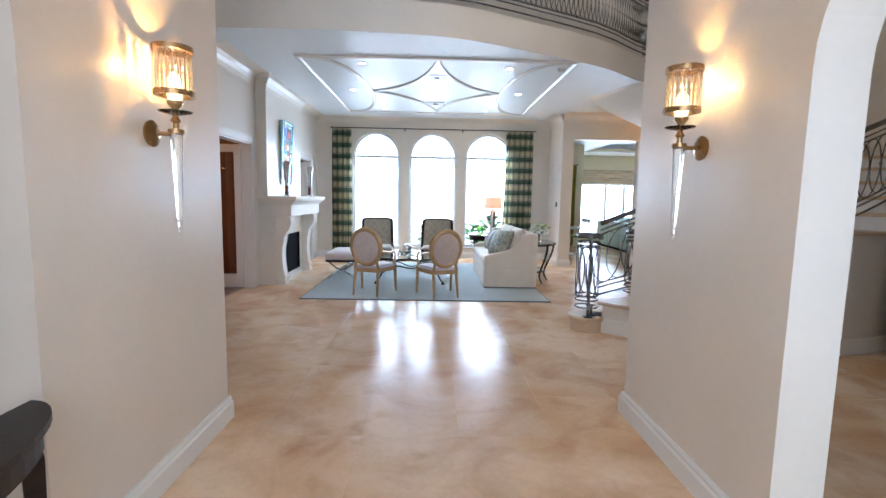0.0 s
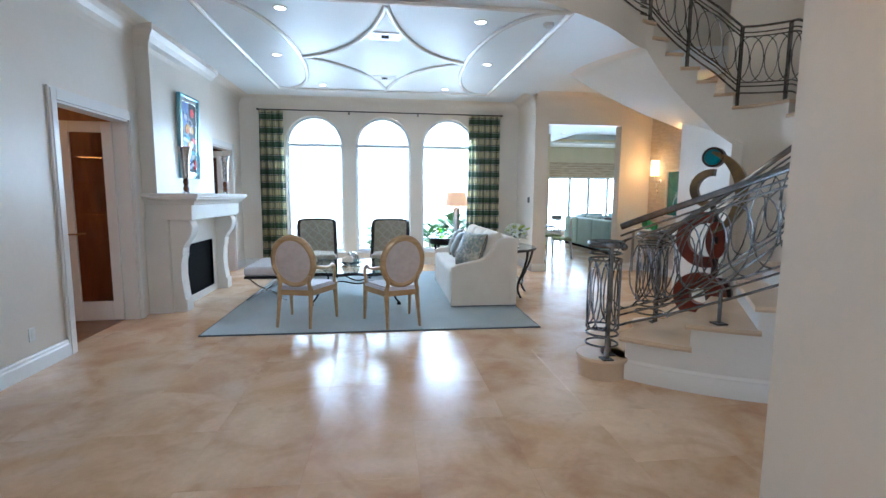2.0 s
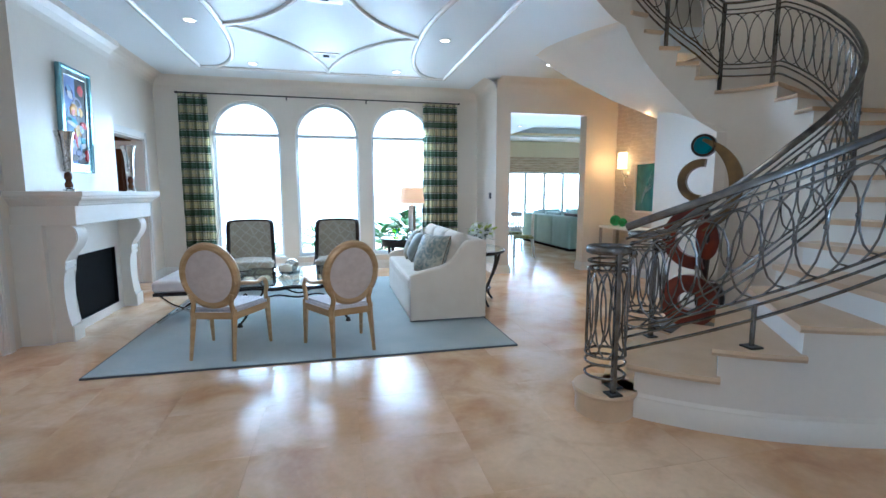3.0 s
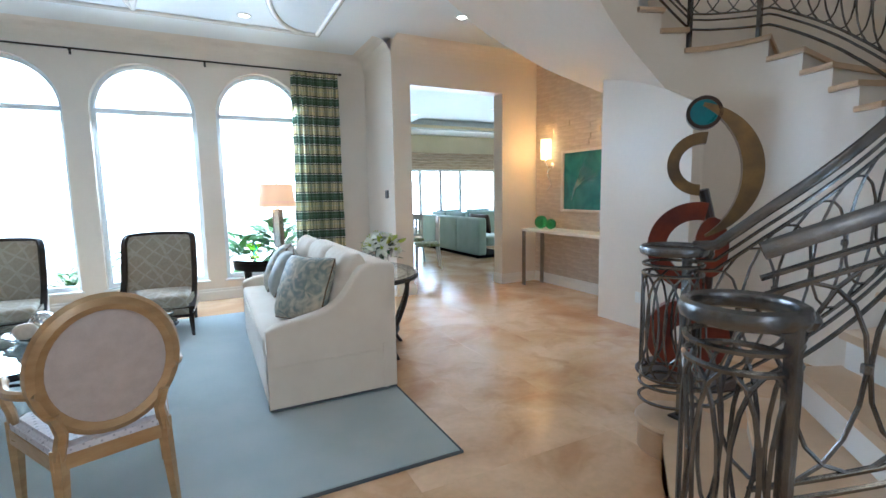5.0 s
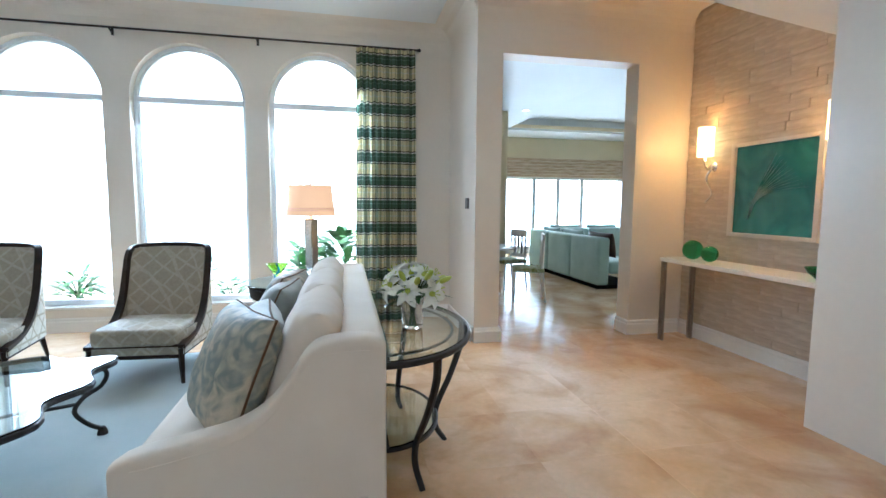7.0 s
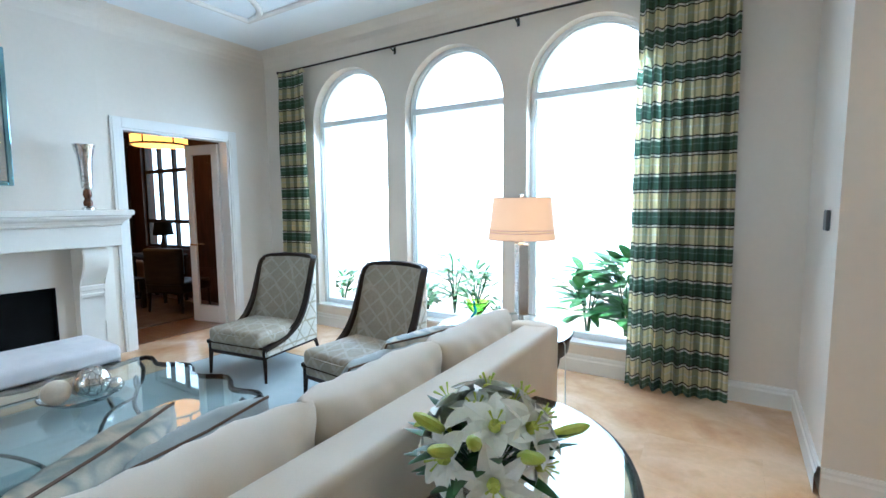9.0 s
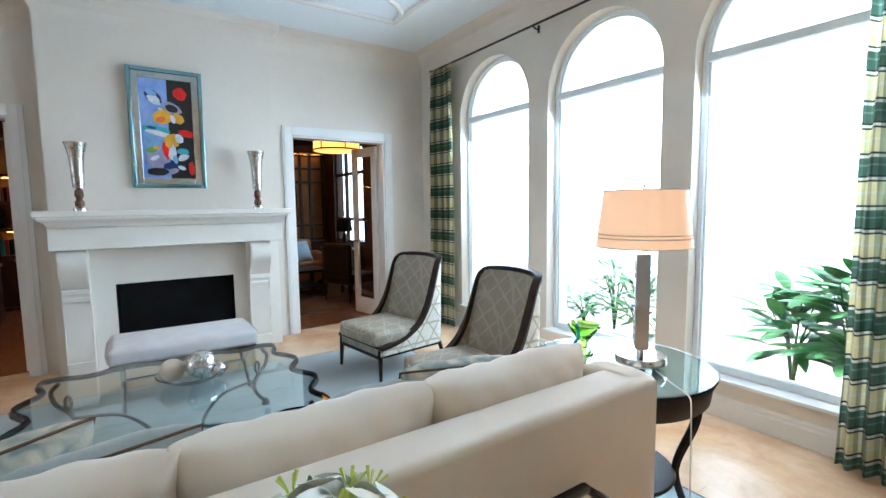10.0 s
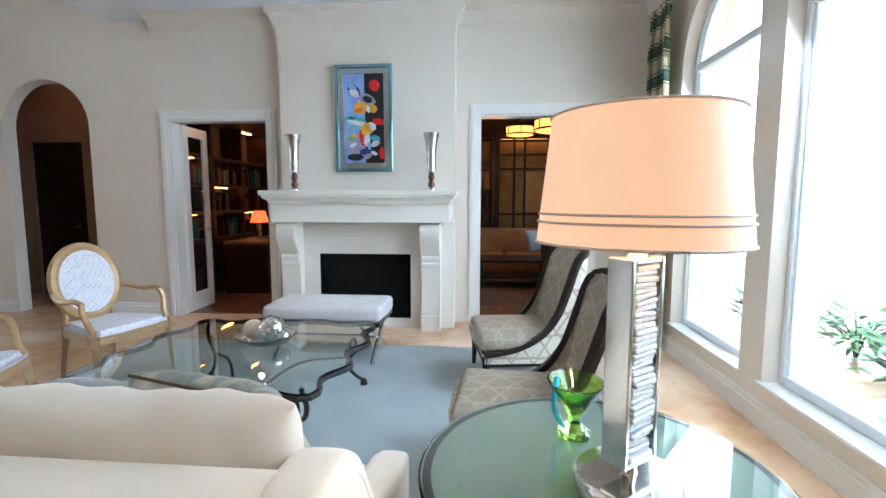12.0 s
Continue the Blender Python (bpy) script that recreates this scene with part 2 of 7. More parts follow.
def along(name, material, profile, pts, label, category, closed=False):
    """A moulding: profile points (out, up) swept along a level polyline; out is to the left of the way."""
    pts = [Vector(p) for p in pts]
    k, lines = len(pts), []
    for i, p in enumerate(pts):
        d1 = (p - pts[i - 1]).normalized() if i or closed else (pts[1] - p).normalized()
        d2 = (pts[(i + 1) % k] - p).normalized() if i < k - 1 or closed else d1
        n1, n2 = Vector((-d1.y, d1.x, 0)), Vector((-d2.y, d2.x, 0))
        n = (n1 + n2) / max(0.3, 1 + n1.dot(n2))
        lines.append([p + n * o + Vector((0, 0, u)) for o, u in profile])
    if closed:
        lines.append(lines[0])
    return tagged(part(name, strip(lines), material, smooth=False), label, category, kind="structure")

# ---- large structure ----
CEIL = 3.40
WX, EX, NY = -2.85, 2.87, 9.92          # west, east and window wall faces of the sitting room
WINDOWS = [(-1.975, -0.835), (-0.58, 0.56), (0.795, 1.935)]
tagged(part("floor", box(-9, -4.2, -0.12, 12, 18.2, 0), "marble"), "polished cream marble floor with brown clouding", "floor", kind="structure")
wall("wall_window", "y", NY, NY + 0.30, -3.1, 3.1, 0, 3.6, [(a, b, 0.27, 3.07, True) for a, b in WINDOWS])
wall("wall_west", "x", WX - 0.16, WX, 1.15, NY, 0, 3.6, [(2.52, 3.62, 0, 2.78, True), (4.61, 5.78, 0, 2.29, False), (8.17, 9.34, 0, 2.30, False)])
wall("wall_west_upper", "x", WX - 0.16, WX, 1.15, NY, 3.6, 6.7)
wall("wall_east", "x", EX, EX + 0.26, 8.78, NY, 0, 3.6)
wall("wall_opening", "y", 8.78, 9.0, EX + 0.262, 5.24, 0, 3.6, [(3.13, 4.60, 0, 2.845, False)])
# entry hall
wall("wall_hall_west", "x", -1.55, -1.33, -4.0, 1.32, 0, 6.7, [(-1.25, -0.10, 0, 2.56, True)])
wall("wall_hall_east", "x", 1.39, 1.61, -4.0, 1.46, 0, 6.7, [(-1.10, 0.05, 0, 2.56, True)])
wall("wall_entry", "y", -4.2, -4.0, -1.6, 1.7, 0, 6.7)
wall("wall_foyer_west", "y", 1.10, 1.32, WX, -1.552, 0, 6.7)
wall("wall_foyer_east", "y", 1.24, 1.46, 1.612, 6.6, 0, 6.7, [(2.15, 3.75, 0, 2.72, True)])
tagged(part("ceiling_hall", box(-1.55, -4.0, 3.3, 1.6, 1.2, 3.42), "ceiling"), "white plaster ceiling of the entry hall", "ceiling", kind="structure")
tagged(part("ceiling_foyer", box(-3.1, 1.1, 6.7, 7.2, 10.3, 6.85), "ceiling"), "white plaster ceiling high over the foyer", "ceiling", kind="structure")
# side rooms of the entry
for side, x0, x1 in (("east", 1.612, 5.0), ("west", -4.6, -1.552)):
    wall("wall_side_room_" + side, "x", x1 if side == "east" else x0 - 0.15, x1 + 0.15 if side == "east" else x0, -4.0, 1.12, 0, 3.4)
    wall("wall_side_south_" + side, "y", -4.2, -4.0, x0, x1, 0, 3.4)
    tagged(part("ceiling_side_room_" + side, box(x0, -4.0, 3.3, x1, 1.12, 3.4), "ceiling"), "white plaster ceiling of the side room", "ceiling", kind="structure")

# gallery edge over the foyer, and the sitting room's ceiling under it
EDGE = spline([(-2.85, 3.98, 0), (-1.9, 3.93, 0), (-0.9, 3.95, 0), (0.26, 4.10, 0), (1.35, 4.60, 0), (2.4, 5.17, 0), (3.15, 5.80, 0), (3.45, 6.0, 0)], 6)
poly = [(p.x, p.y) for p in EDGE] + [(3.12, 7.50), (3.75, 7.46), (4.3, 7.25), (4.75, 6.80), (5.24, 6.70), (5.24, 8.78), (EX, 8.78), (EX, NY), (WX, NY)]
bm = prism(poly, "z", CEIL, 3.74)
tagged(part("ceiling", bm, "ceiling"), "white plaster ceiling with raised mouldings", "ceiling", kind="structure")
fascia = [[p + Vector((0.0, -0.012, z)) for p in EDGE] for z in (CEIL - 0.012, 3.76)]
tagged(part("trim_gallery", strip(fascia), "wall", smooth=True), "curved warm white gallery fascia", "trim", kind="structure")
wall("wall_upper_north", "y", 7.3, 7.5, -2.85, 7.0, 3.75, 6.7)

# concave cove where walls meet the sitting room's ceiling
COVE = [(0.0, -0.26), (0.006, -0.20), (0.02, -0.14), (0.045, -0.09), (0.085, -0.045), (0.14, -0.018), (0.20, -0.005), (0.24, 0.0)]
cove = [(EX, 8.78, CEIL), (EX, NY, CEIL), (WX, NY, CEIL), (WX, 4.45, CEIL)]
along("trim_cove", "wall", COVE, cove, "coved plaster cornice below the ceiling", "cornice")
along("trim_cove_hall", "wall", COVE, [(5.2, 8.78, CEIL), (EX, 8.78, CEIL)], "coved plaster cornice below the ceiling", "cornice")

# ceiling mouldings: a rectangle with two inward arcs and a four-pointed star
def moulding(name, pts, closed=False):
    pr = [(-0.03, 0.0), (-0.03, -0.016), (-0.012, -0.030), (0.012, -0.030), (0.03, -0.016), (0.03, 0.0)]
    return along(name, "trim", pr, pts, "raised white plaster ceiling moulding", "moulding", closed)
X0, X1, Y0, Y1 = -1.885, 1.985, 4.95, 9.01
CX, CY = 0.05, 6.98
moulding("trim_ceiling", [(X0, Y0, CEIL), (X1, Y0, CEIL), (X1, Y1, CEIL), (X0, Y1, CEIL)], True)
for s, xa, tip in ((-1, X0, -1.13), (1, X1, 1.20)):
    arc = [(xa + (tip - xa) * math.sin(math.pi * i / 24) ** 0.75, Y0 + (Y1 - Y0) * (0.5 - 0.5 * math.cos(math.pi * i / 24)), CEIL) for i in range(25)]
    moulding("trim_ceiling", arc)
    for ys in (Y0 + 0.06, Y1 - 0.06):
        star = []
        for i in range(13):
            t = i / 12 * math.pi / 2
            u, w = 0.72 * math.sin(t) + 0.28 * i / 12, 0.72 * (1 - math.cos(t)) + 0.28 * i / 12
            star.append((tip + (CX - tip) * u, CY + (ys - CY) * w, CEIL))
        moulding("trim_ceiling", star)

# skirting boards
BASE = [(0.0, 0.155), (0.012, 0.155), (0.018, 0.14), (0.018, 0.125), (0.026, 0.11), (0.026, 0.0)]
def skirting(*pts):
    along("baseboard", "trim", BASE, pts, "white moulded baseboard", "baseboard")
skirting((2.87, 8.78, 0), (2.87, NY, 0), (WX, NY, 0), (WX, 9.45, 0))
skirting((WX, 4.50, 0), (WX, 3.62, 0))
skirting((WX, 2.52, 0), (WX, 1.32, 0), (-1.33, 1.32, 0), (-1.33, -0.10, 0))
skirting((1.39, 0.05, 0), (1.39, 1.46, 0), (2.15, 1.46, 0))
skirting((3.13, 9.0, 0), (3.13, 8.78, 0), (EX, 8.78, 0))
skirting((5.2, 8.78, 0), (4.60, 8.78, 0), (4.60, 9.0, 0))

# door casings
CASE = 0.105
def casing(name, y0, y1, h):
    bm = bmesh.new()
    for a, b in ((y0 - CASE, y0), (y1, y1 + CASE)):
        box(WX, a, 0, WX + 0.022, b, h + CASE, 0.004, bm)
        box(WX + 0.02, a + 0.02, 0, WX + 0.03, b - 0.035, h + CASE - 0.02, 0.004, bm)
    box(WX, y0, h, WX + 0.0215, y1, h + CASE, 0.004, bm)
    box(WX - 0.16, y0 - 0.001, 0, WX + 0.001, y0 + 0.02, h, 0, bm)
    box(WX - 0.16, y1 - 0.02, 0, WX + 0.001, y1 + 0.001, h, 0, bm)
    box(WX - 0.16, y0, h - 0.02, WX + 0.001, y1, h + 0.001, 0, bm)
    return tagged(part(name, bm, "trim"), "white moulded door casing", "door casing", kind="structure")
casing("trim_door_1", 4.61, 5.78, 2.29)
casing("trim_door_2", 8.17, 9.34, 2.30)

# ---- windows ----
def arched_window(name, x0, x1):
    w = thing(name, "tall arched window with a pale frame and a transom bar", "window", pose((x0 + x1) / 2, NY + 0.10, 0), kind="structure")
    h, r = (x1 - x0) / 2, (x1 - x0) / 2
    def ring(ri, ro, d0, d1):
        bm, n = bmesh.new(), 28
        out, inn = [], []
        for i in range(n + 1):
            a = math.pi * i / n
            out.append((-ro * math.cos(a), 2.5 + ro * math.sin(a)))
            inn.append((-ri * math.cos(a), 2.5 + ri * math.sin(a)))
        o, q = [(-ro, 0.27), *out, (ro, 0.27)], [(-ri, 0.27), *inn, (ri, 0.27)]
        for i in range(len(o) - 1):
            prism([o[i], o[i + 1], q[i + 1], q[i]], "y", d0, d1, bm)
        return bm
    part("window_frame", ring(h - 0.035, h - 0.002, 0.0, 0.07), "window_frame", w, smooth=True)
    part("glazing_bead", ring(h - 0.05, h - 0.035, 0.02, 0.05), "window_frame", w, smooth=True)
    part("transom_bar", box(-h + 0.035, -0.01, 2.455, h - 0.035, 0.06, 2.515, 0.008), "window_frame", w)
    part("bottom_rail", box(-h + 0.05, 0.0, 0.272, h - 0.05, 0.07, 0.33, 0.006), "window_frame", w)
    part("window_sill", box(-h - 0.03, -0.125, 0.245, h + 0.03, 0.0, 0.272, 0.006), "trim", w)
    ri = h - 0.045
    for zz in ([(-ri, 0.33), (ri, 0.33), (ri, 2.47), (-ri, 2.47)], [(-ri, 2.5)] + [(-ri * math.cos(math.pi * i / 20), 2.5 + ri * math.sin(math.pi * i / 20)) for i in range(1, 20)] + [(ri, 2.5)]):
        pane = part("pane", prism(zz, "y", 0.03, 0.038), "glass", w)
        pane.visible_shadow = False
    return w
for i, (a, b) in enumerate(WINDOWS):
    arched_window("window_%d" % (i + 1), a, b)

# ---- staircase ----
SC = Vector((3.85, 4.80, 0))
RISE = 0.178
NOSE = [203.0, 215.0, 226.5, 237.5, 249.0] + [249 + 13.5 * i for i in range(1, 11)] + [414 + 10.3 * i for i in range(6)]


def between(t, deg):
    for (a, ra), (b, rb) in zip(t, t[1:]):
        if deg <= b:
            return ra + (rb - ra) * max(0.0, (deg - a) / (b - a))
    return t[-1][1]


def outer(deg):
    return between([(203, 2.36), (214, 2.31), (228, 2.22), (240, 2.15), (257, 2.08), (280, 2.06), (400, 2.08), (426, 2.17), (442, 2.52), (459, 2.72), (480, 2.78)], deg)


def inner(deg):
    return between([(196, 1.10), (225, 1.06), (255, 0.96), (285, 0.89), (325, 0.87), (350, 0.91), (368, 1.01), (388, 1.17), (405, 1.24), (480, 1.24)], deg)


def at(deg, r, z=0.0):
    return SC + Vector((r * math.cos(radians(deg)), r * math.sin(radians(deg)), z))
def tread_z(deg):
    z = 0
    for i, a in enumerate(NOSE):
        if deg >= a - 1e-6:
            z = (i + 1) * RISE
    return z
def rail_z(deg):
    """Smooth line of the nosings."""
    return between([(196, 0.178), (206, 0.20), (215, 0.356), (249, 5 * RISE), (370.5, 14 * RISE), (384, 15 * RISE), (412, 15 * RISE + 0.08), (424, 17 * RISE), (465.5, 21 * RISE), (480, 21 * RISE)], deg)
def degs(a, b, step=2.5):
    n = max(1, int(math.ceil((b - a) / step)))
    return [a + (b - a) * i / n for i in range(n + 1)]
stair = thing("staircase", "sweeping curved staircase with cream stone treads and white risers", "staircase")
for i, a in enumerate(NOSE):
    b = NOSE[i + 1] if i + 1 < len(NOSE) else a + 10.3
    z = (i + 1) * RISE
    def start(k):
        """Angle of the nosing, which the first step swings out towards its inner end."""
        return a - 0.9 if i else 196 + (210 - 196) * k
    rows = []
    for j in range(7):
        row = []
        for k, lift, push in ((0, -0.04, 0), (0, -0.02, -0.008), (0, 0, 0), (0.25, 0, 0), (0.5, 0, 0), (0.75, 0, 0), (1, 0, 0), (1, -0.02, 0.008), (1, -0.04, 0), (0, -0.04, 0)):
            d = start(k) + (b + 0.5 - start(k)) * j / 6
            ri, ro = inner(d) - 0.03, outer(d) + 0.035
            row.append(at(d, ri + (ro - ri) * k + push, z + lift))
        rows.append(row)
    bm = strip(rows)
    for row in (rows[0], rows[-1]):
        bm.faces.new([bm.verts.new(p) for p in row[:-1]])
    part("tread", bm, "tread", stair, "honed cream stone tread")
    foot = [at(start(k) + 0.9, inner(a) + (outer(a) - inner(a)) * k, z - RISE) for k in (0, 0.25, 0.5, 0.75, 1)]
    part("riser", strip([foot, [p + Vector((0, 0, RISE - 0.04)) for p in foot]]), "trim" if i else "tread", stair, "white painted riser" if i else "cream stone riser")
# rounded starting plinth under the outer newel
plinth = part("starting_step", lathe([(0, 0), (0.19, 0), (0.19, 0.135), (0.203, 0.14), (0.211, 0.16), (0.203, 0.178), (0, 0.178)], 1.825, 3.60, 40), "tread", stair, "rounded stone starting step", smooth=True)
part("starting_step", lathe([(0, 0), (0.19, 0), (0.19, 0.135), (0.20, 0.14), (0.208, 0.16), (0.20, 0.1775), (0, 0.1775)], 2.80, 4.46, 36), "tread", stair, "rounded stone starting step", smooth=True)
def stringer(name, rf, a, b, zlo, zhi, out):
    ds = sorted(set(degs(a, b, 2.0) + [x for n in NOSE if a < n < b for x in (n - 0.01, n + 0.01)]))
    return part(name, strip([[at(d, rf(d), zlo(d)) for d in ds], [at(d, rf(d), zhi(d)) for d in ds]]), "wall", stair, "white plaster stair side", smooth=True)
stringer("outer_side", outer, 211, 414, lambda d: 0, lambda d: tread_z(d) - 0.03, 1)
stringer("inner_side", inner, 198, 413, lambda d: 0, lambda d: tread_z(d) - 0.03, -1)
def under_outer(d):
    return between([(400, 2.02), (426, 2.43), (442, 2.80), (459, 3.20), (468, 3.40), (480, 3.41)], d)


def under_inner(d):
    return between([(400, 1.86), (412, 2.10), (429, 2.50), (449, 2.92), (470, 3.38), (480, 3.41)], d)


stringer("outer_side_upper", outer, 414, 476, under_outer, lambda d: tread_z(d) - 0.03, 1)
stringer("inner_side_upper", inner, 413, 476, under_inner, lambda d: tread_z(d) - 0.03, -1)
ds = degs(411, 476, 2.0)
part("soffit", strip([[at(d, inner(d) + (outer(d) - inner(d)) * k / 6, under_inner(d) + (under_outer(d) - under_inner(d)) * k / 6) for d in ds] for k in range(7)]), "wall", stair, "smooth white stair soffit", smooth=True)
ds = degs(212, 372, 2.0)
part("skirting", strip([[at(d, outer(d) + o, z) for d in ds] for o, z in ((0.026, 0), (0.026, 0.12), (0.018, 0.13), (0.018, 0.145), (0.008, 0.155), (0, 0.165))]), "wall", stair, smooth=True)
# walls round the stair
ds = degs(-70, 56, 3)
bm = strip([[at(d, 2.16, 0) for d in ds], [at(d, 2.16, 6.7) for d in ds], [at(d, 2.32, 6.7) for d in ds], [at(d, 2.32, 0) for d in ds]])
tagged(part("wall_stair", bm, "wall", smooth=True), "curved warm white stairwell wall", "wall", kind="structure")
tagged(part("wall_niche_end", prism([(5.60, 0), (6.66, 0), (6.66, 2.60), (6.1, 2.44), (5.60, 2.16)], "x", 4.45, 4.60), "wall"), "warm white plaster wall under the stair", "wall", kind="structure")
wall("wall_niche_side", "y", 6.50, 6.658, 4.602, 5.238, 0, 2.46)
wall("wall_foyer_far_east", "x", 6.6, 6.8, 1.4, 9.0, 0, 6.7)
skirting((4.45, 6.65, 0), (4.45, 5.65, 0))

# stone-clad niche wall
M["niche_backing"] = surface("sandy_mortar", (0.46, 0.38, 0.28), (0.40, 0.32, 0.23), 0.8, scale=6, fine=80, bump=0.1)
wall("wall_niche", "x", 5.24, 5.40, 6.66, 8.775, 0, 3.5, material="niche_backing", label="stone-clad niche wall")

# ---- room beyond the wide opening ----
M["cream_paint"] = surface("pale_straw_paint", (0.74, 0.66, 0.47), (0.70, 0.62, 0.43), 0.5, scale=1.2, fine=30, bump=0.02, speck=0.012)
wall("wall_garden_room_west", "x", 2.87, 3.1, 10.222, 13.6, 0, 3.6, material="cream_paint")
wall("wall_garden_room_bay", "y", 13.6, 13.8, 2.87, 4.7, 0, 3.6, [(3.3, 4.2, 0.5, 2.35, False)], material="cream_paint")
wall("wall_garden_room_bay_side", "x", 4.7, 4.9, 13.6, 17.2, 0, 3.6, material="cream_paint")
wall("wall_garden_room_east", "x", 11.0, 11.2, 9.0, 17.2, 0, 3.6, material="cream_paint")
wall("wall_garden_room_south", "y", 8.78, 9.0, 5.402, 11.0, 0, 3.6, material="cream_paint")
wall("wall_garden_room_north", "y", 17.0, 17.2, 4.902, 11.0, 0, 3.6, [(5.7, 9.9, 0.0, 2.25, False)], material="cream_paint")
tagged(part("ceiling_garden_room", box(5.6, 10.6, 3.3, 5.62, 15.8, 3.6, bm=box(10.18, 10.6, 3.3, 10.2, 15.8, 3.6, bm=box(5.62, 10.6, 3.3, 10.18, 10.62, 3.6, bm=box(5.62, 15.78, 3.3, 10.18, 15.8, 3.6, bm=box(3.1, 9.0, 3.6, 11.0, 17.0, 3.7, bm=box(3.1, 9.0, 3.3, 5.6, 17.0, 3.4, bm=box(10.2, 9.0, 3.3, 11.0, 17.0, 3.4, bm=box(5.6, 9.0, 3.3, 10.2, 10.6, 3.4, bm=box(5.6, 15.8, 3.3, 10.2, 17.0, 3.4))))))))), "ceiling"), "white tray ceiling of the family room", "ceiling", kind="structure")

# ---- library behind the two glazed doors ----
M["yellow_wood"] = surface("honey_stained_wood", (0.20, 0.070, 0.020), (0.14, 0.045, 0.013), 0.45, scale=2.5, fine=40, stretch=(6, 6, 1), bump=0.03, coat=0.2)
M["library"] = surface("mahogany_panelling", (0.045, 0.013, 0.006), (0.020, 0.007, 0.004), 0.42, scale=2.5, fine=40, stretch=(6, 6, 1), bump=0.03, coat=0.03, gloss=0.3)
wall("wall_library_west", "x", -7.2, -7.0, 3.9, 10.3, 0, 3.1, (), "library", "dark mahogany panelled wall")
wall("wall_library_south", "y", 3.74, 3.9, -7.0, WX - 0.162, 0, 3.1, (), "library", "dark mahogany panelled wall")
wall("wall_library_north", "y", 10.0, 10.2, -7.0, WX - 0.30, 0, 3.1, [(-6.4, -5.0, 0.8, 2.6, False)], "library", "dark mahogany panelled wall")
wall("wall_library_partition", "y", 6.02, 6.17, -4.3, WX - 0.164, 0, 2.9, (), "yellow_wood", "honey-stained wooden library partition")
tagged(part("ceiling_library", box(-7.2, 3.9, 2.9, WX - 0.162, 10.2, 3.05), "library"), "dark coffered wooden ceiling", "ceiling", kind="structure")
# vestibule behind the arch
M["tan_paint"] = surface("tan_paint", (0.40, 0.27, 0.17), (0.35, 0.23, 0.14), 0.6, scale=1.5, fine=30, bump=0.02, speck=0.015)
wall("wall_vestibule", "x", -4.05, -3.9, 1.4, 3.70, 0, 3.0, [(1.75, 2.55, 0, 2.2, False)], material="tan_paint")
wall("wall_vestibule_south", "y", 1.2, 1.4, -3.9, WX - 0.162, 0, 3.1, material="tan_paint")
wall("wall_vestibule_north", "y", 3.70, 3.738, -3.9, WX - 0.162, 0, 3.1, material="tan_paint")
tagged(part("ceiling_vestibule", box(-4.05, 1.2, 3.0, WX - 0.162, 3.738, 3.1), "ceiling"), "white ceiling of the vestibule", "ceiling", kind="structure")

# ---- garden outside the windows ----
# emissive white: the garden's brightness and haze are put into the material
M["backdrop_glow"] = glow("glowing_white_backdrop", (0.97, 1, 1), 2.4, (0.8, 0.8, 0.8))
M["paving"] = surface("pale_paving", (0.62, 0.60, 0.55), (0.55, 0.53, 0.48), 0.8, scale=3, fine=60)
tagged(part("ground", box(-400, 10.22, -0.2, 400, 500, -0.05), "paving"), "pale sunlit paving outside", "ground", kind="structure")
# far glowing sheet, added to keep the view out white
tagged(part("backdrop", box(-400, 62, -1, 400, 62.2, 160), "backdrop_glow"), "self-glowing white sheet in place of the bright garden distance", "backdrop", kind="structure")

# ---- further materials ----


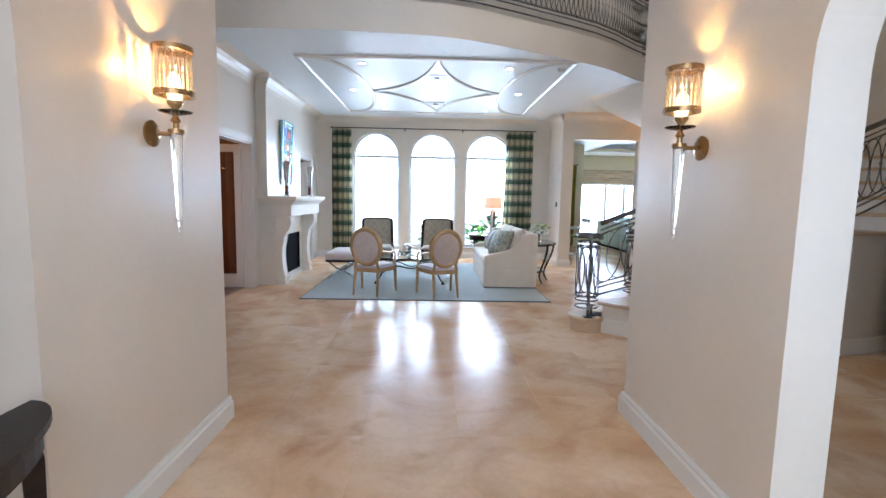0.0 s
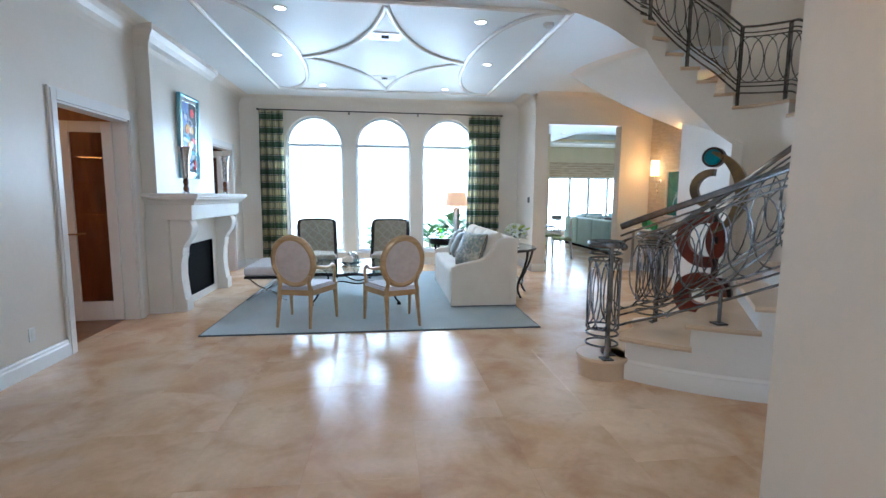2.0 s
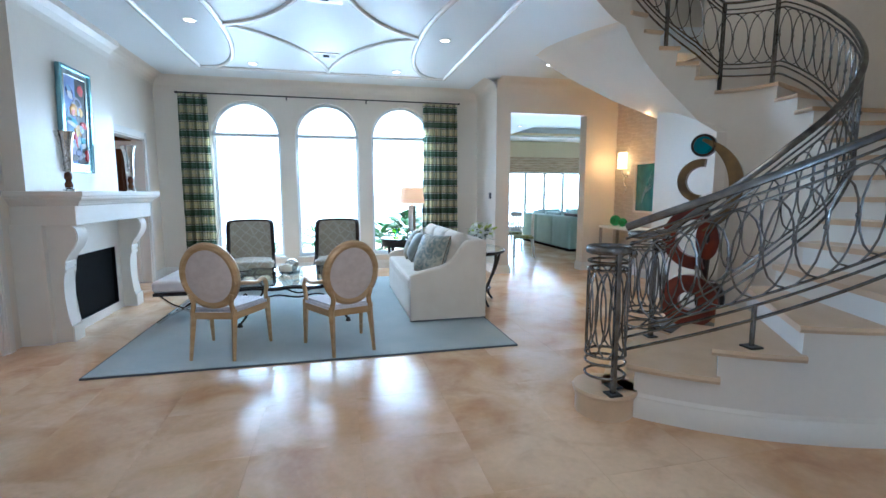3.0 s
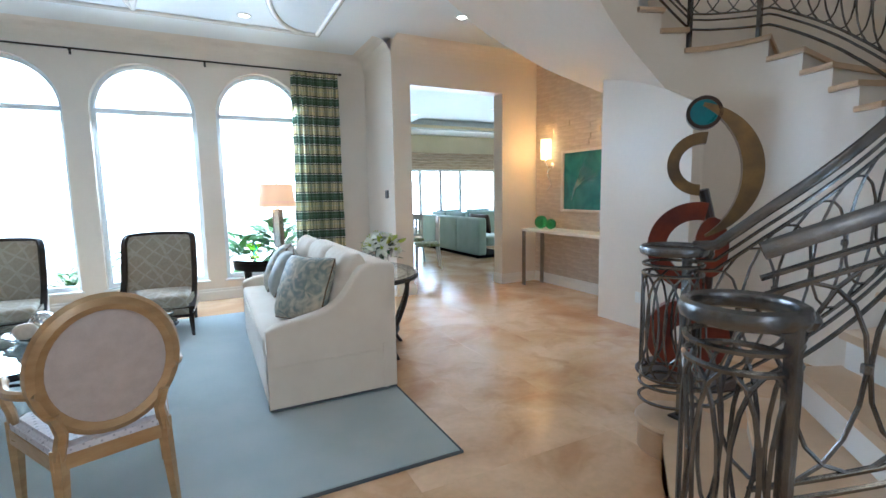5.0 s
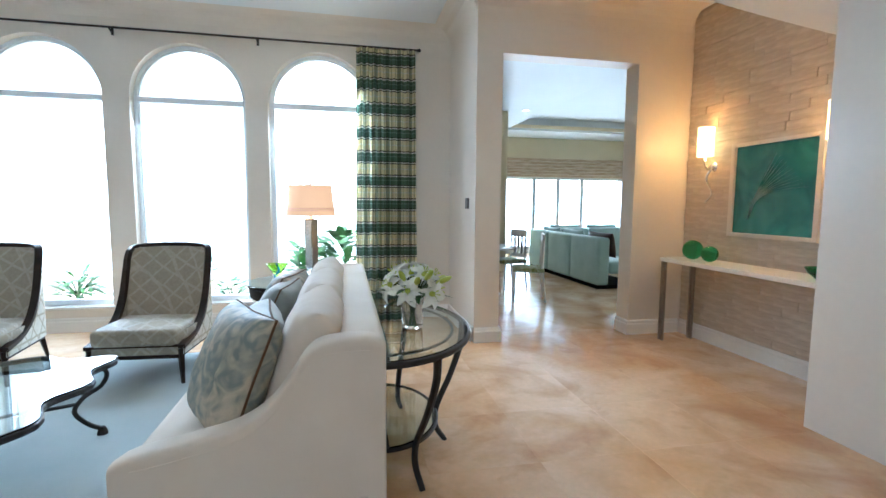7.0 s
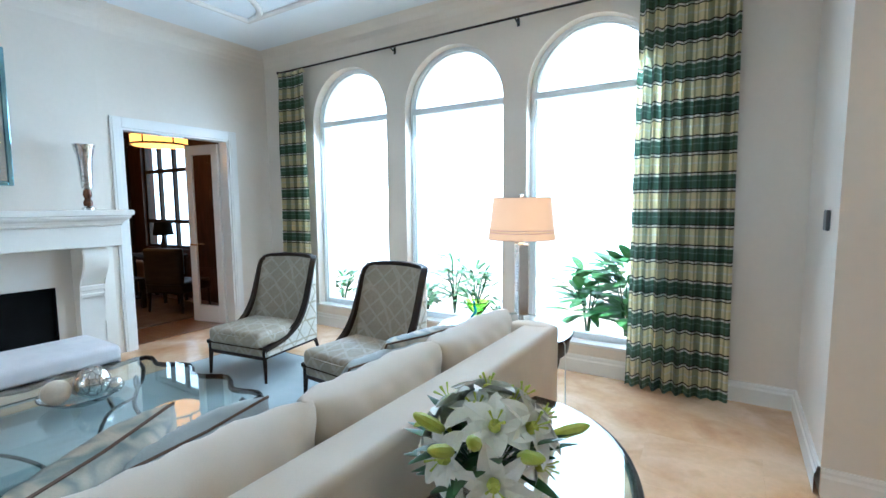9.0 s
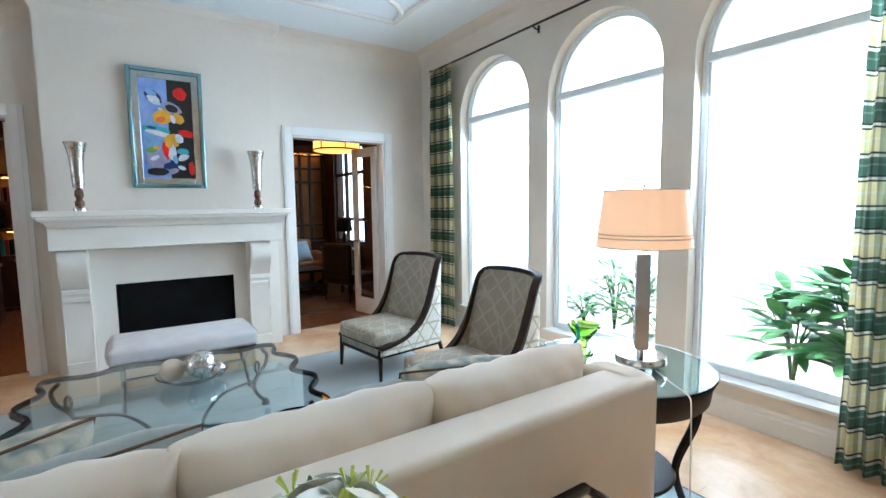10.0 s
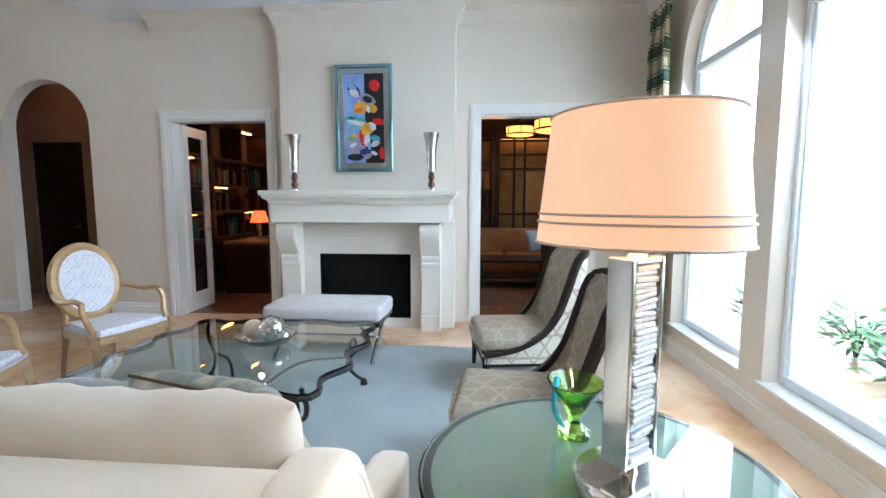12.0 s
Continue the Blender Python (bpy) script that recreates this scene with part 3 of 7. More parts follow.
def banded(name):
    """Plaid curtain cloth: level bands crossed by upright stripes."""
    m = bpy.data.materials.new(name)
    n, l, p = nodes_of(m)
    co, sep = n.new("ShaderNodeTexCoord"), n.new("ShaderNodeSeparateXYZ")
    l.new(co.outputs["Object"], sep.inputs[0])

    def ramp(axis, period, stops):
        a, f, r = n.new("ShaderNodeMath"), n.new("ShaderNodeMath"), n.new("ShaderNodeValToRGB")
        a.operation, f.operation = 'MULTIPLY', 'FRACT'
        a.inputs[1].default_value = 1 / period
        l.new(sep.outputs[axis], a.inputs[0])
        l.new(a.outputs[0], f.inputs[0])
        l.new(f.outputs[0], r.inputs[0])
        r.color_ramp.interpolation = 'CONSTANT'
        e = r.color_ramp.elements
        for i, (pos, c) in enumerate(stops):
            el = e[i] if i < 2 else e.new(pos)
            el.position, el.color = pos, (*c, 1)
        return r
    green, cream, dark, white = (0.15, 0.24, 0.17), (0.90, 0.83, 0.56), (0.05, 0.065, 0.055), (0.92, 0.90, 0.80)
    sage = (0.32, 0.42, 0.34)
    h = ramp(2, 0.270, [(0.0, green), (0.13, sage), (0.17, green), (0.29, white), (0.35, dark), (0.39, cream), (0.60, white), (0.65, cream), (0.83, dark), (0.865, white), (0.92, dark), (0.955, green)])
    v = ramp(0, 0.130, [(0.0, (0.30, 0.36, 0.30)), (0.28, (1, 1, 1)), (0.42, (0.55, 0.57, 0.45)), (0.52, (1, 1, 1)), (0.78, (0.48, 0.50, 0.40)), (0.86, (1, 1, 1)), (0.95, (0.30, 0.36, 0.30))])
    mix = n.new("ShaderNodeMix")
    mix.data_type, mix.blend_type = 'RGBA', 'MULTIPLY'
    mix.inputs[0].default_value = 0.72
    l.new(h.outputs[0], mix.inputs[6])
    l.new(v.outputs[0], mix.inputs[7])
    t = n.new("ShaderNodeTexNoise")
    t.inputs["Scale"].default_value = 300
    b = n.new("ShaderNodeBump")
    b.inputs["Strength"].default_value, b.inputs["Distance"].default_value = 0.3, 0.002
    l.new(co.outputs["Object"], t.inputs["Vector"])
    l.new(t.outputs["Fac"], b.inputs["Height"])
    l.new(b.outputs[0], p.inputs["Normal"])
    l.new(mix.outputs[2], p.inputs["Base Color"])
    p.inputs["Roughness"].default_value = 0.6
    p.inputs["Sheen Weight"].default_value = 0.3
    tr, ms = n.new("ShaderNodeBsdfTranslucent"), n.new("ShaderNodeMixShader")
    l.new(mix.outputs[2], tr.inputs[0])
    ms.inputs[0].default_value = 0.45
    l.new(p.outputs[0], ms.inputs[1])
    l.new(tr.outputs[0], ms.inputs[2])
    l.new(ms.outputs[0], n["Material Output"].inputs[0])
    return m


def cells(name, ground, line, scale, width=0.06, rough=0.8, randomness=0.0, rot=45, metal=0.0, feature='DISTANCE_TO_EDGE'):
    """Cloth or pane with a net of lines."""
    m = bpy.data.materials.new(name)
    n, l, p = nodes_of(m)
    co, mp, vo, r = n.new("ShaderNodeTexCoord"), n.new("ShaderNodeMapping"), n.new("ShaderNodeTexVoronoi"), n.new("ShaderNodeValToRGB")
    mp.inputs["Rotation"].default_value = (0, radians(rot), radians(rot))
    l.new(co.outputs["Object"], mp.inputs[0])
    l.new(mp.outputs[0], vo.inputs["Vector"])
    vo.feature = feature
    vo.inputs["Scale"].default_value, vo.inputs["Randomness"].default_value = scale, randomness
    l.new(vo.outputs["Distance"], r.inputs[0])
    r.color_ramp.elements[0].position, r.color_ramp.elements[1].position = width * 0.6, width
    r.color_ramp.elements[0].color, r.color_ramp.elements[1].color = (*line, 1), (*ground, 1)
    t, mix, mr = n.new("ShaderNodeTexNoise"), n.new("ShaderNodeHueSaturation"), n.new("ShaderNodeMapRange")
    t.inputs["Scale"].default_value = 40
    l.new(co.outputs["Object"], t.inputs["Vector"])
    mr.inputs["To Min"].default_value, mr.inputs["To Max"].default_value = 0.8, 1.2
    l.new(t.outputs["Fac"], mr.inputs["Value"])
    l.new(mr.outputs[0], mix.inputs["Value"])
    l.new(r.outputs[0], mix.inputs["Color"])
    l.new(mix.outputs[0], p.inputs["Base Color"])
    b = n.new("ShaderNodeBump")
    b.inputs["Strength"].default_value, b.inputs["Distance"].default_value = 0.3, 0.003
    l.new(r.outputs[0], b.inputs["Height"])
    l.new(b.outputs[0], p.inputs["Normal"])
    p.inputs["Roughness"].default_value, p.inputs["Metallic"].default_value = rough, metal
    return m


M["curtain"] = banded("green_plaid_silk")
M["slipper_cloth"] = cells("taupe_ogee_damask", (0.37, 0.325, 0.24), (0.45, 0.41, 0.325), 9, 0.09, 0.5, 0.10)
M["slipper_back"] = cells("silver_lattice_damask", (0.66, 0.64, 0.57), (0.42, 0.38, 0.28), 9, 0.07, 0.5, 0.08)
M["dot_cloth"] = cells("white_dotted_weave", (0.74, 0.73, 0.76), (0.42, 0.42, 0.47), 42, 0.28, 0.8, 0.0, 45, 0.0, 'F1')
M["plain_back"] = surface("oatmeal_weave", (0.62, 0.55, 0.51), (0.56, 0.49, 0.45), 0.85, scale=20, fine=300, bump=0.12, speck=0.06)
M["tan_wood"] = surface("champagne_washed_wood", (0.52, 0.36, 0.18), (0.42, 0.275, 0.125), 0.30, metal=0.25, scale=6, fine=70, stretch=(1, 1, 4), bump=0.03, coat=0.15)
M["grey_pillow"] = surface("grey_green_satin", (0.25, 0.27, 0.25), (0.34, 0.36, 0.33), 0.5, scale=9, fine=200, bump=0.06, sheen=0.3)
M["leaf_pillow"] = surface("leaf_printed_silk", (0.19, 0.23, 0.21), (0.50, 0.45, 0.34), 0.5, scale=12, fine=150, bump=0.05, distort=1.5, detail=1)
M["brown_cord"] = surface("brown_cord", (0.11, 0.06, 0.03), rough=0.7, fine=200)
M["table_glass"] = clear("pale_green_tinted_glass", (0.84, 0.94, 0.92))
M["bowl_glass"] = clear("green_blown_glass", (0.08, 0.55, 0.22))
M["lime_glass"] = clear("lime_art_glass", (0.55, 0.9, 0.15), 0.05)
M["blue_glass"] = surface("blue_glass_ribbon", (0.05, 0.35, 0.75), (0.1, 0.5, 0.85), 0.1)
M["crystal"] = clear("crystal", (0.97, 0.97, 0.95))
M["silver_mosaic"] = cells("mercury_glass_mosaic", (0.72, 0.71, 0.68), (0.25, 0.24, 0.22), 28, 0.05, 0.12, 0.9, 0, 1.0)
M["ivory"] = surface("ivory_shell", (0.75, 0.66, 0.52), (0.62, 0.54, 0.42), 0.3, scale=14, fine=90)
M["amber_stem"] = surface("tortoise_amber_glass", (0.20, 0.07, 0.025), (0.05, 0.02, 0.012), 0.12, scale=22, fine=80)
M["brass"] = surface("antique_brass", (0.42, 0.29, 0.14), (0.32, 0.21, 0.10), 0.28, metal=1.0, scale=12, fine=90)
M["petal"] = surface("white_lily_petal", (0.86, 0.86, 0.80), (0.80, 0.83, 0.70), 0.5, scale=12, fine=80, bump=0.03)
M["bud"] = surface("green_lily_bud", (0.42, 0.52, 0.06), (0.58, 0.62, 0.12), 0.5, scale=14, fine=80)
M["leaf"] = surface("glossy_leaf", (0.018, 0.065, 0.016), (0.045, 0.13, 0.03), 0.35, scale=6, fine=60)
M["garden_leaf"] = surface("sunlit_garden_leaf", (0.05, 0.17, 0.04), (0.13, 0.30, 0.07), 0.45, scale=5, fine=60)
M["soil"] = surface("dark_soil", (0.05, 0.035, 0.025), (0.03, 0.022, 0.016), 0.95, scale=9, fine=80, bump=0.2)
M["shade"] = glow("lit_linen_shade", (1.0, 0.52, 0.25), 0.62, (0.62, 0.44, 0.30))
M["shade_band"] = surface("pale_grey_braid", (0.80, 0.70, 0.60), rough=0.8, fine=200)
M["sconce_lit"] = glow("lit_sconce_glass", (1.0, 0.66, 0.28), 3.0, (0.9, 0.8, 0.6))
M["sconce_shade"] = glow("lit_paper_shade", (1.0, 0.70, 0.30), 2.6, (0.9, 0.8, 0.6))
M["downlight"] = glow("lit_downlight_lens", (1.0, 0.86, 0.66), 9.0)
M["amber_drum"] = glow("lit_amber_drum_shade", (1.0, 0.38, 0.05), 2.4, (0.7, 0.35, 0.1))
M["bronze_patina"] = surface("patinated_bronze", (0.27, 0.17, 0.07), (0.13, 0.095, 0.06), 0.36, metal=0.6, scale=5, fine=60)
M["red_lacquer"] = surface("oxblood_patina", (0.22, 0.035, 0.012), (0.09, 0.016, 0.012), 0.3, metal=0.3, scale=5, fine=60, coat=0.4)
M["blue_patina"] = surface("teal_patina", (0.010, 0.19, 0.23), (0.015, 0.11, 0.17), 0.3, metal=0.3, scale=7, fine=60, coat=0.4)
M["dark_patina"] = surface("blackened_steel", (0.03, 0.026, 0.024), (0.06, 0.03, 0.025), 0.35, metal=0.6, scale=5, fine=60)
M["teal_sofa"] = surface("teal_leather", (0.36, 0.52, 0.51), (0.42, 0.58, 0.57), 0.4, scale=4, fine=120, bump=0.04)
M["white_paint"] = surface("white_painted_wood", (0.80, 0.80, 0.78), rough=0.35, fine=50)
M["roman"] = surface("woven_roman_shade", (0.42, 0.30, 0.18), (0.66, 0.54, 0.40), 0.8, scale=3, fine=120, stretch=(1, 1, 14), bump=0.1)
M["lime_curtain"] = surface("chartreuse_drape", (0.28, 0.27, 0.03), (0.22, 0.21, 0.03), 0.7, scale=4, fine=150)
M["tan_sofa"] = surface("tan_leather", (0.28, 0.15, 0.06), (0.22, 0.11, 0.04), 0.45, scale=4, fine=100)
M["carpet"] = surface("library_carpet", (0.12, 0.08, 0.05), (0.085, 0.055, 0.035), 0.95, scale=5, fine=200, bump=0.15)
M["parquet"] = surface("reddish_parquet", (0.22, 0.10, 0.04), (0.15, 0.065, 0.025), 0.3, scale=3, fine=50, stretch=(1, 8, 1), coat=0.3)
M["yellow_panel"] = surface("straw_panel", (0.24, 0.14, 0.04), (0.18, 0.10, 0.03), 0.6, scale=4, fine=90)
M["switch"] = surface("dark_switch", (0.09, 0.09, 0.09), rough=0.4, fine=90)


# ---- fireplace ----
def corbel_profile():
    """Side outline (x out, z) of a scrolled mantel leg."""
    pts = [(0.26, 1.15), (0.30, 1.12), (0.315, 1.06), (0.31, 1.0), (0.28, 0.93), (0.225, 0.86), (0.185, 0.80), (0.195, 0.79), (0.195, 0.755), (0.18, 0.75), (0.18, 0.725), (0.19, 0.72), (0.19, 0.69), (0.17, 0.685), (0.165, 0.60), (0.16, 0.45), (0.165, 0.30), (0.185, 0.22), (0.185, 0.16), (0.21, 0.155), (0.21, 0.0)]
    return [(0.0, 1.15)] + pts + [(0.0, 0.0)]


fire = thing("fireplace", "cast limestone fireplace with scrolled legs and a deep mantel shelf", "fireplace", pose(WX, 6.957, 0))
for a, b in ((-0.955, -0.51), (0.49, 0.955)):
    part("surround_pier", box(0, a, 0, 0.26, b, 1.16), "stone", fire)
part("surround_lintel", box(0, -0.51, 0.80, 0.26, 0.49, 1.16), "stone", fire)
part("hearth", box(0, -0.51, 0, 0.26, 0.49, 0.10), "stone", fire)
bm = bmesh.new()
box(0.02, -0.51, 0.10, 0.04, 0.49, 0.80, 0, bm)
box(0.02, -0.51, 0.10, 0.255, -0.50, 0.80, 0, bm)
box(0.02, 0.48, 0.10, 0.255, 0.49, 0.80, 0, bm)
box(0.02, -0.50, 0.79, 0.255, 0.48, 0.80, 0, bm)
box(0.02, -0.50, 0.10, 0.255, 0.48, 0.11, 0, bm)
part("firebox", bm, "black", fire, "soot black firebox")
part("fire_screen", box(0.215, -0.485, 0.112, 0.225, 0.475, 0.785, 0.003), "black", fire, "black mesh fire screen")
bm = bmesh.new()
for i in range(5):
    tube([(0.12 + 0.02 * (i % 2), -0.3 + 0.15 * i, 0.15 + 0.05 * (i % 2)), (0.15, -0.16 + 0.15 * i, 0.17)], 0.035, 8, bm=bm)
part("log", bm, "dark_wood", fire)
for c in (-0.79, 0.72):
    leg = bmesh.new()
    prism(corbel_profile(), "y", c - 0.10, c + 0.10, leg)
    bmesh.ops.bevel(leg, geom=[e for e in leg.edges if abs(e.verts[0].co.y - e.verts[1].co.y) < 1e-5], offset=0.008, segments=2, affect='EDGES')
    bmesh.ops.translate(leg, verts=leg.verts, vec=(0.20, 0, 0))
    part("leg", leg, "stone", fire, smooth=True)
bm = box(0.0, -0.93, 1.15, 0.535, 0.93, 1.335, 0.006)
part("frieze", bm, "stone", fire)
prof = [(0.555, 1.335), (0.565, 1.345), (0.57, 1.36), (0.585, 1.38), (0.61, 1.395), (0.62, 1.41), (0.62, 1.425), (0.64, 1.43), (0.64, 1.47), (0.632, 1.476)]
lines = [[(0.0, -o - 0.36, z), (o, -o - 0.36, z), (o, o + 0.36, z), (0.0, o + 0.36, z)] for o, z in prof]
bm = strip(lines)
bm.faces.new([bm.verts.new(Vector(p)) for p in lines[-1]])
bm.faces.new([bm.verts.new(Vector(p)) for p in lines[0]])
part("mantel_shelf", bm, "stone", fire)
bm = box(0.0, -0.95, 1.476, 0.165, 0.96, 3.12)
lines = [[(0.0, -0.95 - o, z), (0.165 + o, -0.95 - o, z), (0.165 + o, 0.96 + o, z), (0.0, 0.96 + o, z)] for o, z in ((0, 3.1), (0.004, 3.16), (0.02, 3.22), (0.05, 3.28), (0.09, 3.325), (0.10, 3.33), (0.10, 3.40))]
strip(lines, bm)
part("chimney_breast", bm, "wall", fire, "plastered chimney breast with a coved top")


# ---- things on and over the mantel ----
def mantel_vase(y):
    v = thing("candle_vase", "tall silvered glass hurricane vase on an amber turned stem", "vase", pose(-2.45, y, 1.476), "vases on the mantel")
    part("base", lathe([(0, 0), (0.05, 0), (0.05, 0.02), (0.02, 0.03), (0.0, 0.03)]), "chrome", v, "silver foot", smooth=True)
    part("stem", lathe([(0, 0.03), (0.032, 0.035), (0.036, 0.07), (0.022, 0.10), (0.034, 0.13), (0.03, 0.17), (0.02, 0.185), (0, 0.185)]), "amber_stem", v, "turned amber glass stem", smooth=True)
    part("cup", lathe([(0, 0.185), (0.04, 0.19), (0.045, 0.24), (0.05, 0.38), (0.06, 0.48), (0.085, 0.575), (0.08, 0.575), (0.055, 0.48), (0.045, 0.38), (0.04, 0.25), (0, 0.25)]), "silver_mosaic", v, "silvered flared glass cup", smooth=True)
    return v


mantel_vase(6.247)
mantel_vase(7.69)
pic = thing("abstract_painting", "colourful abstract painting in a wide silver mirrored frame", "painting", pose(-2.685, 6.945, 2.24, 0, 2.0, 0))
M["mirror_frame"] = surface("silver_leaf_frame", (0.42, 0.47, 0.48), (0.55, 0.60, 0.61), 0.22, metal=0.85, scale=6, fine=80, bump=0.02)
M["blue_edge"] = surface("sky_blue_mirror_edge", (0.22, 0.42, 0.52), (0.32, 0.54, 0.62), 0.10, metal=0.9, scale=5, fine=80, bump=0.0)
def border(w, h, t, depth, bevel):
    bm = bmesh.new()
    for y0, y1, z0, z1 in ((-w, -w + t, -h, h), (w - t, w, -h, h), (-w + t, w - t, h - t, h), (-w + t, w - t, -h, -h + t)):
        box(0.0, y0, z0, depth, y1, z1, bevel, bm)
    return bm
part("frame", border(0.31, 0.555, 0.034, 0.055, 0.006), "blue_edge", pic, "bright blue mirrored frame edge")
part("liner", border(0.276, 0.521, 0.060, 0.036, 0.004), "mirror_frame", pic, "wide silver liner")
part("canvas", box(0.0, -0.216, -0.461, 0.025, 0.216, 0.461), surface("periwinkle_paint", (0.20, 0.30, 0.66), (0.34, 0.44, 0.76), 0.5, scale=7, fine=90), pic, "blue painted ground")
PAINT = {"black": (0.008, 0.008, 0.010), "red": (0.75, 0.012, 0.008), "yellow": (0.80, 0.42, 0.03), "white": (0.74, 0.77, 0.82), "teal": (0.10, 0.45, 0.55), "navy": (0.02, 0.04, 0.18), "orange": (0.75, 0.18, 0.02), "lilac": (0.36, 0.34, 0.48), "green": (0.22, 0.42, 0.10), "sky": (0.28, 0.48, 0.78)}
PM = {k: surface("paint_" + k, c, rough=0.45, fine=120, spread=0.25, scale=14, bump=0.08, speck=0.08) for k, c in PAINT.items()}
strokes = 0
def patch(colour, y, z, w, h, tilt=0.0, sides=7):
    """A flat dab of paint, uneven in outline, turned by tilt degrees; each lies over the one before."""
    global strokes
    strokes += 1
    r = random.Random(strokes * 31)
    pts, c, k = [], math.cos(radians(tilt)), math.sin(radians(tilt))
    for i in range(sides):
        a = 2 * math.pi * i / sides
        u, v = w * r.uniform(0.82, 1.15) * math.cos(a), h * r.uniform(0.82, 1.15) * math.sin(a)
        pts.append((max(-0.214, min(0.214, y + u * c - v * k)), max(-0.459, min(0.459, z + u * k + v * c))))
    part("paint_patch", prism(pts, "x", 0.02, 0.0272 + 0.0005 * strokes), PM[colour], pic)
part("paint_ground", box(0.02, 0.01, -0.461, 0.0262, 0.216, 0.461), PM["black"], pic, "black painted ground")
patch("red", 0.12, 0.34, 0.062, 0.060, -20, 12)
patch("sky", -0.13, -0.10, 0.08, 0.20, 0)
patch("navy", -0.11, 0.30, 0.085, 0.060, -35)
patch("white", -0.10, 0.27, 0.060, 0.038, -40)
patch("sky", -0.12, 0.33, 0.050, 0.028, -30)
patch("white", -0.02, 0.17, 0.055, 0.018, -25)
patch("lilac", 0.04, 0.20, 0.085, 0.060, -15, 9)
patch("black", 0.04, 0.20, 0.055, 0.034, -15, 9)
patch("yellow", -0.03, 0.12, 0.085, 0.075, 10)
patch("orange", -0.05, 0.09, 0.045, 0.030, 30)
patch("yellow", 0.09, 0.11, 0.060, 0.055, -20)
patch("white", 0.05, 0.10, 0.022, 0.045, 15)
patch("teal", -0.09, -0.01, 0.125, 0.038, -8)
patch("white", -0.06, -0.045, 0.140, 0.026, -14)
patch("navy", -0.13, 0.01, 0.045, 0.012, -8)
patch("red", 0.16, -0.03, 0.070, 0.034, -10)
patch("yellow", 0.03, -0.10, 0.065, 0.070, 12)
patch("white", 0.09, -0.08, 0.034, 0.045, 20)
patch("lilac", -0.09, -0.28, 0.095, 0.095, 0, 9)
patch("green", -0.14, -0.20, 0.055, 0.030, 8)
patch("yellow", -0.10, -0.17, 0.028, 0.020, 0)
patch("red", -0.02, -0.20, 0.036, 0.080, 10)
patch("white", 0.03, -0.22, 0.036, 0.080, -6)
patch("yellow", 0.00, -0.14, 0.030, 0.036, 30)
patch("teal", 0.12, -0.20, 0.055, 0.036, -12)
patch("white", 0.12, -0.26, 0.050, 0.032, 25)
patch("navy", 0.02, -0.34, 0.075, 0.040, 5)
patch("white", -0.12, -0.27, 0.045, 0.022, 30)
patch("black", -0.10, -0.40, 0.095, 0.045, 0)
patch("lilac", 0.03, -0.39, 0.045, 0.026, 15)
patch("red", 0.185, -0.36, 0.026, 0.070, 4)
patch("white", 0.10, -0.36, 0.036, 0.020, -20)
patch("sky", 0.05, -0.28, 0.022, 0.040, 10)


# ---- glazed library doors ----
def door_leaf(name, hinge_y, angle):
    """A leaf 0.53 wide hinged at the back of the jamb; angle is its turn from lying along the wall."""
    d = thing(name, "white painted glazed door leaf standing open", "door", pose(WX - 0.15, hinge_y, 0.012, 0, 0, angle), kind="structure")
    w, h = 0.53, 2.25
    bm = bmesh.new()
    for a, b in ((0, 0.10), (w - 0.10, w)):
        box(a, -0.02, 0, b, 0.02, h, 0.004, bm)
    box(0.10, -0.02, h - 0.12, w - 0.10, 0.02, h, 0.004, bm)
    box(0.10, -0.02, 0, w - 0.10, 0.02, 0.22, 0.004, bm)
    part("leaf_frame", bm, "trim", d)
    part("pane", box(0.10, -0.004, 0.22, w - 0.10, 0.004, h - 0.12), "glass", d, "clear glass pane").visible_shadow = False
    for s in (-1, 1):
        part("door_handle", tube([(w - 0.05, s * 0.02, 1.0), (w - 0.05, s * 0.055, 1.0), (w - 0.16, s * 0.06, 1.0)], 0.009), "brass", d, "brass lever handle")
    return d


door_leaf("door_1", 4.65, 183)
door_leaf("door_2", 5.74, 184)
door_leaf("door_3", 9.30, 192)


# ---- curtains ----
def curtain(x0, x1, y, label):
    c = thing("curtain", label, "curtain", pose((x0 + x1) / 2, y, 0), "plaid curtains")
    n, hw, rnd = 120, (x1 - x0) / 2, random.Random(int(x0 * 10))
    lines = []
    zs = [0.012, 0.1, 0.5, 1.0, 1.6, 2.2, 2.7, 3.0, 3.08, 3.12]
    for z in zs:
        k = 1.0 + 0.10 * (1 - z / 3.1)
        row = []
        for i in range(n + 1):
            u = i / n
            a = 0.045 * (0.75 + 0.4 * math.sin(5 * u + 0.6 * z)) * (0.55 if z > 2.95 else 1)
            row.append(((u * 2 - 1) * hw * k, a * math.sin(2 * math.pi * u * (9 if hw > 0.28 else 7) + 0.5 * math.sin(2.0 * z + 6 * u)) + 0.01 * math.sin(9 * u + 3 * z), z))
        lines.append(row)
    bm = strip(lines)
    bmesh.ops.solidify(bm, geom=bm.faces[:], thickness=0.004)
    part("drape", bm, "curtain", c, smooth=True)
    part("heading_tape", box(-hw, -0.012, 3.085, hw, 0.012, 3.10), "curtain", c)
    return c


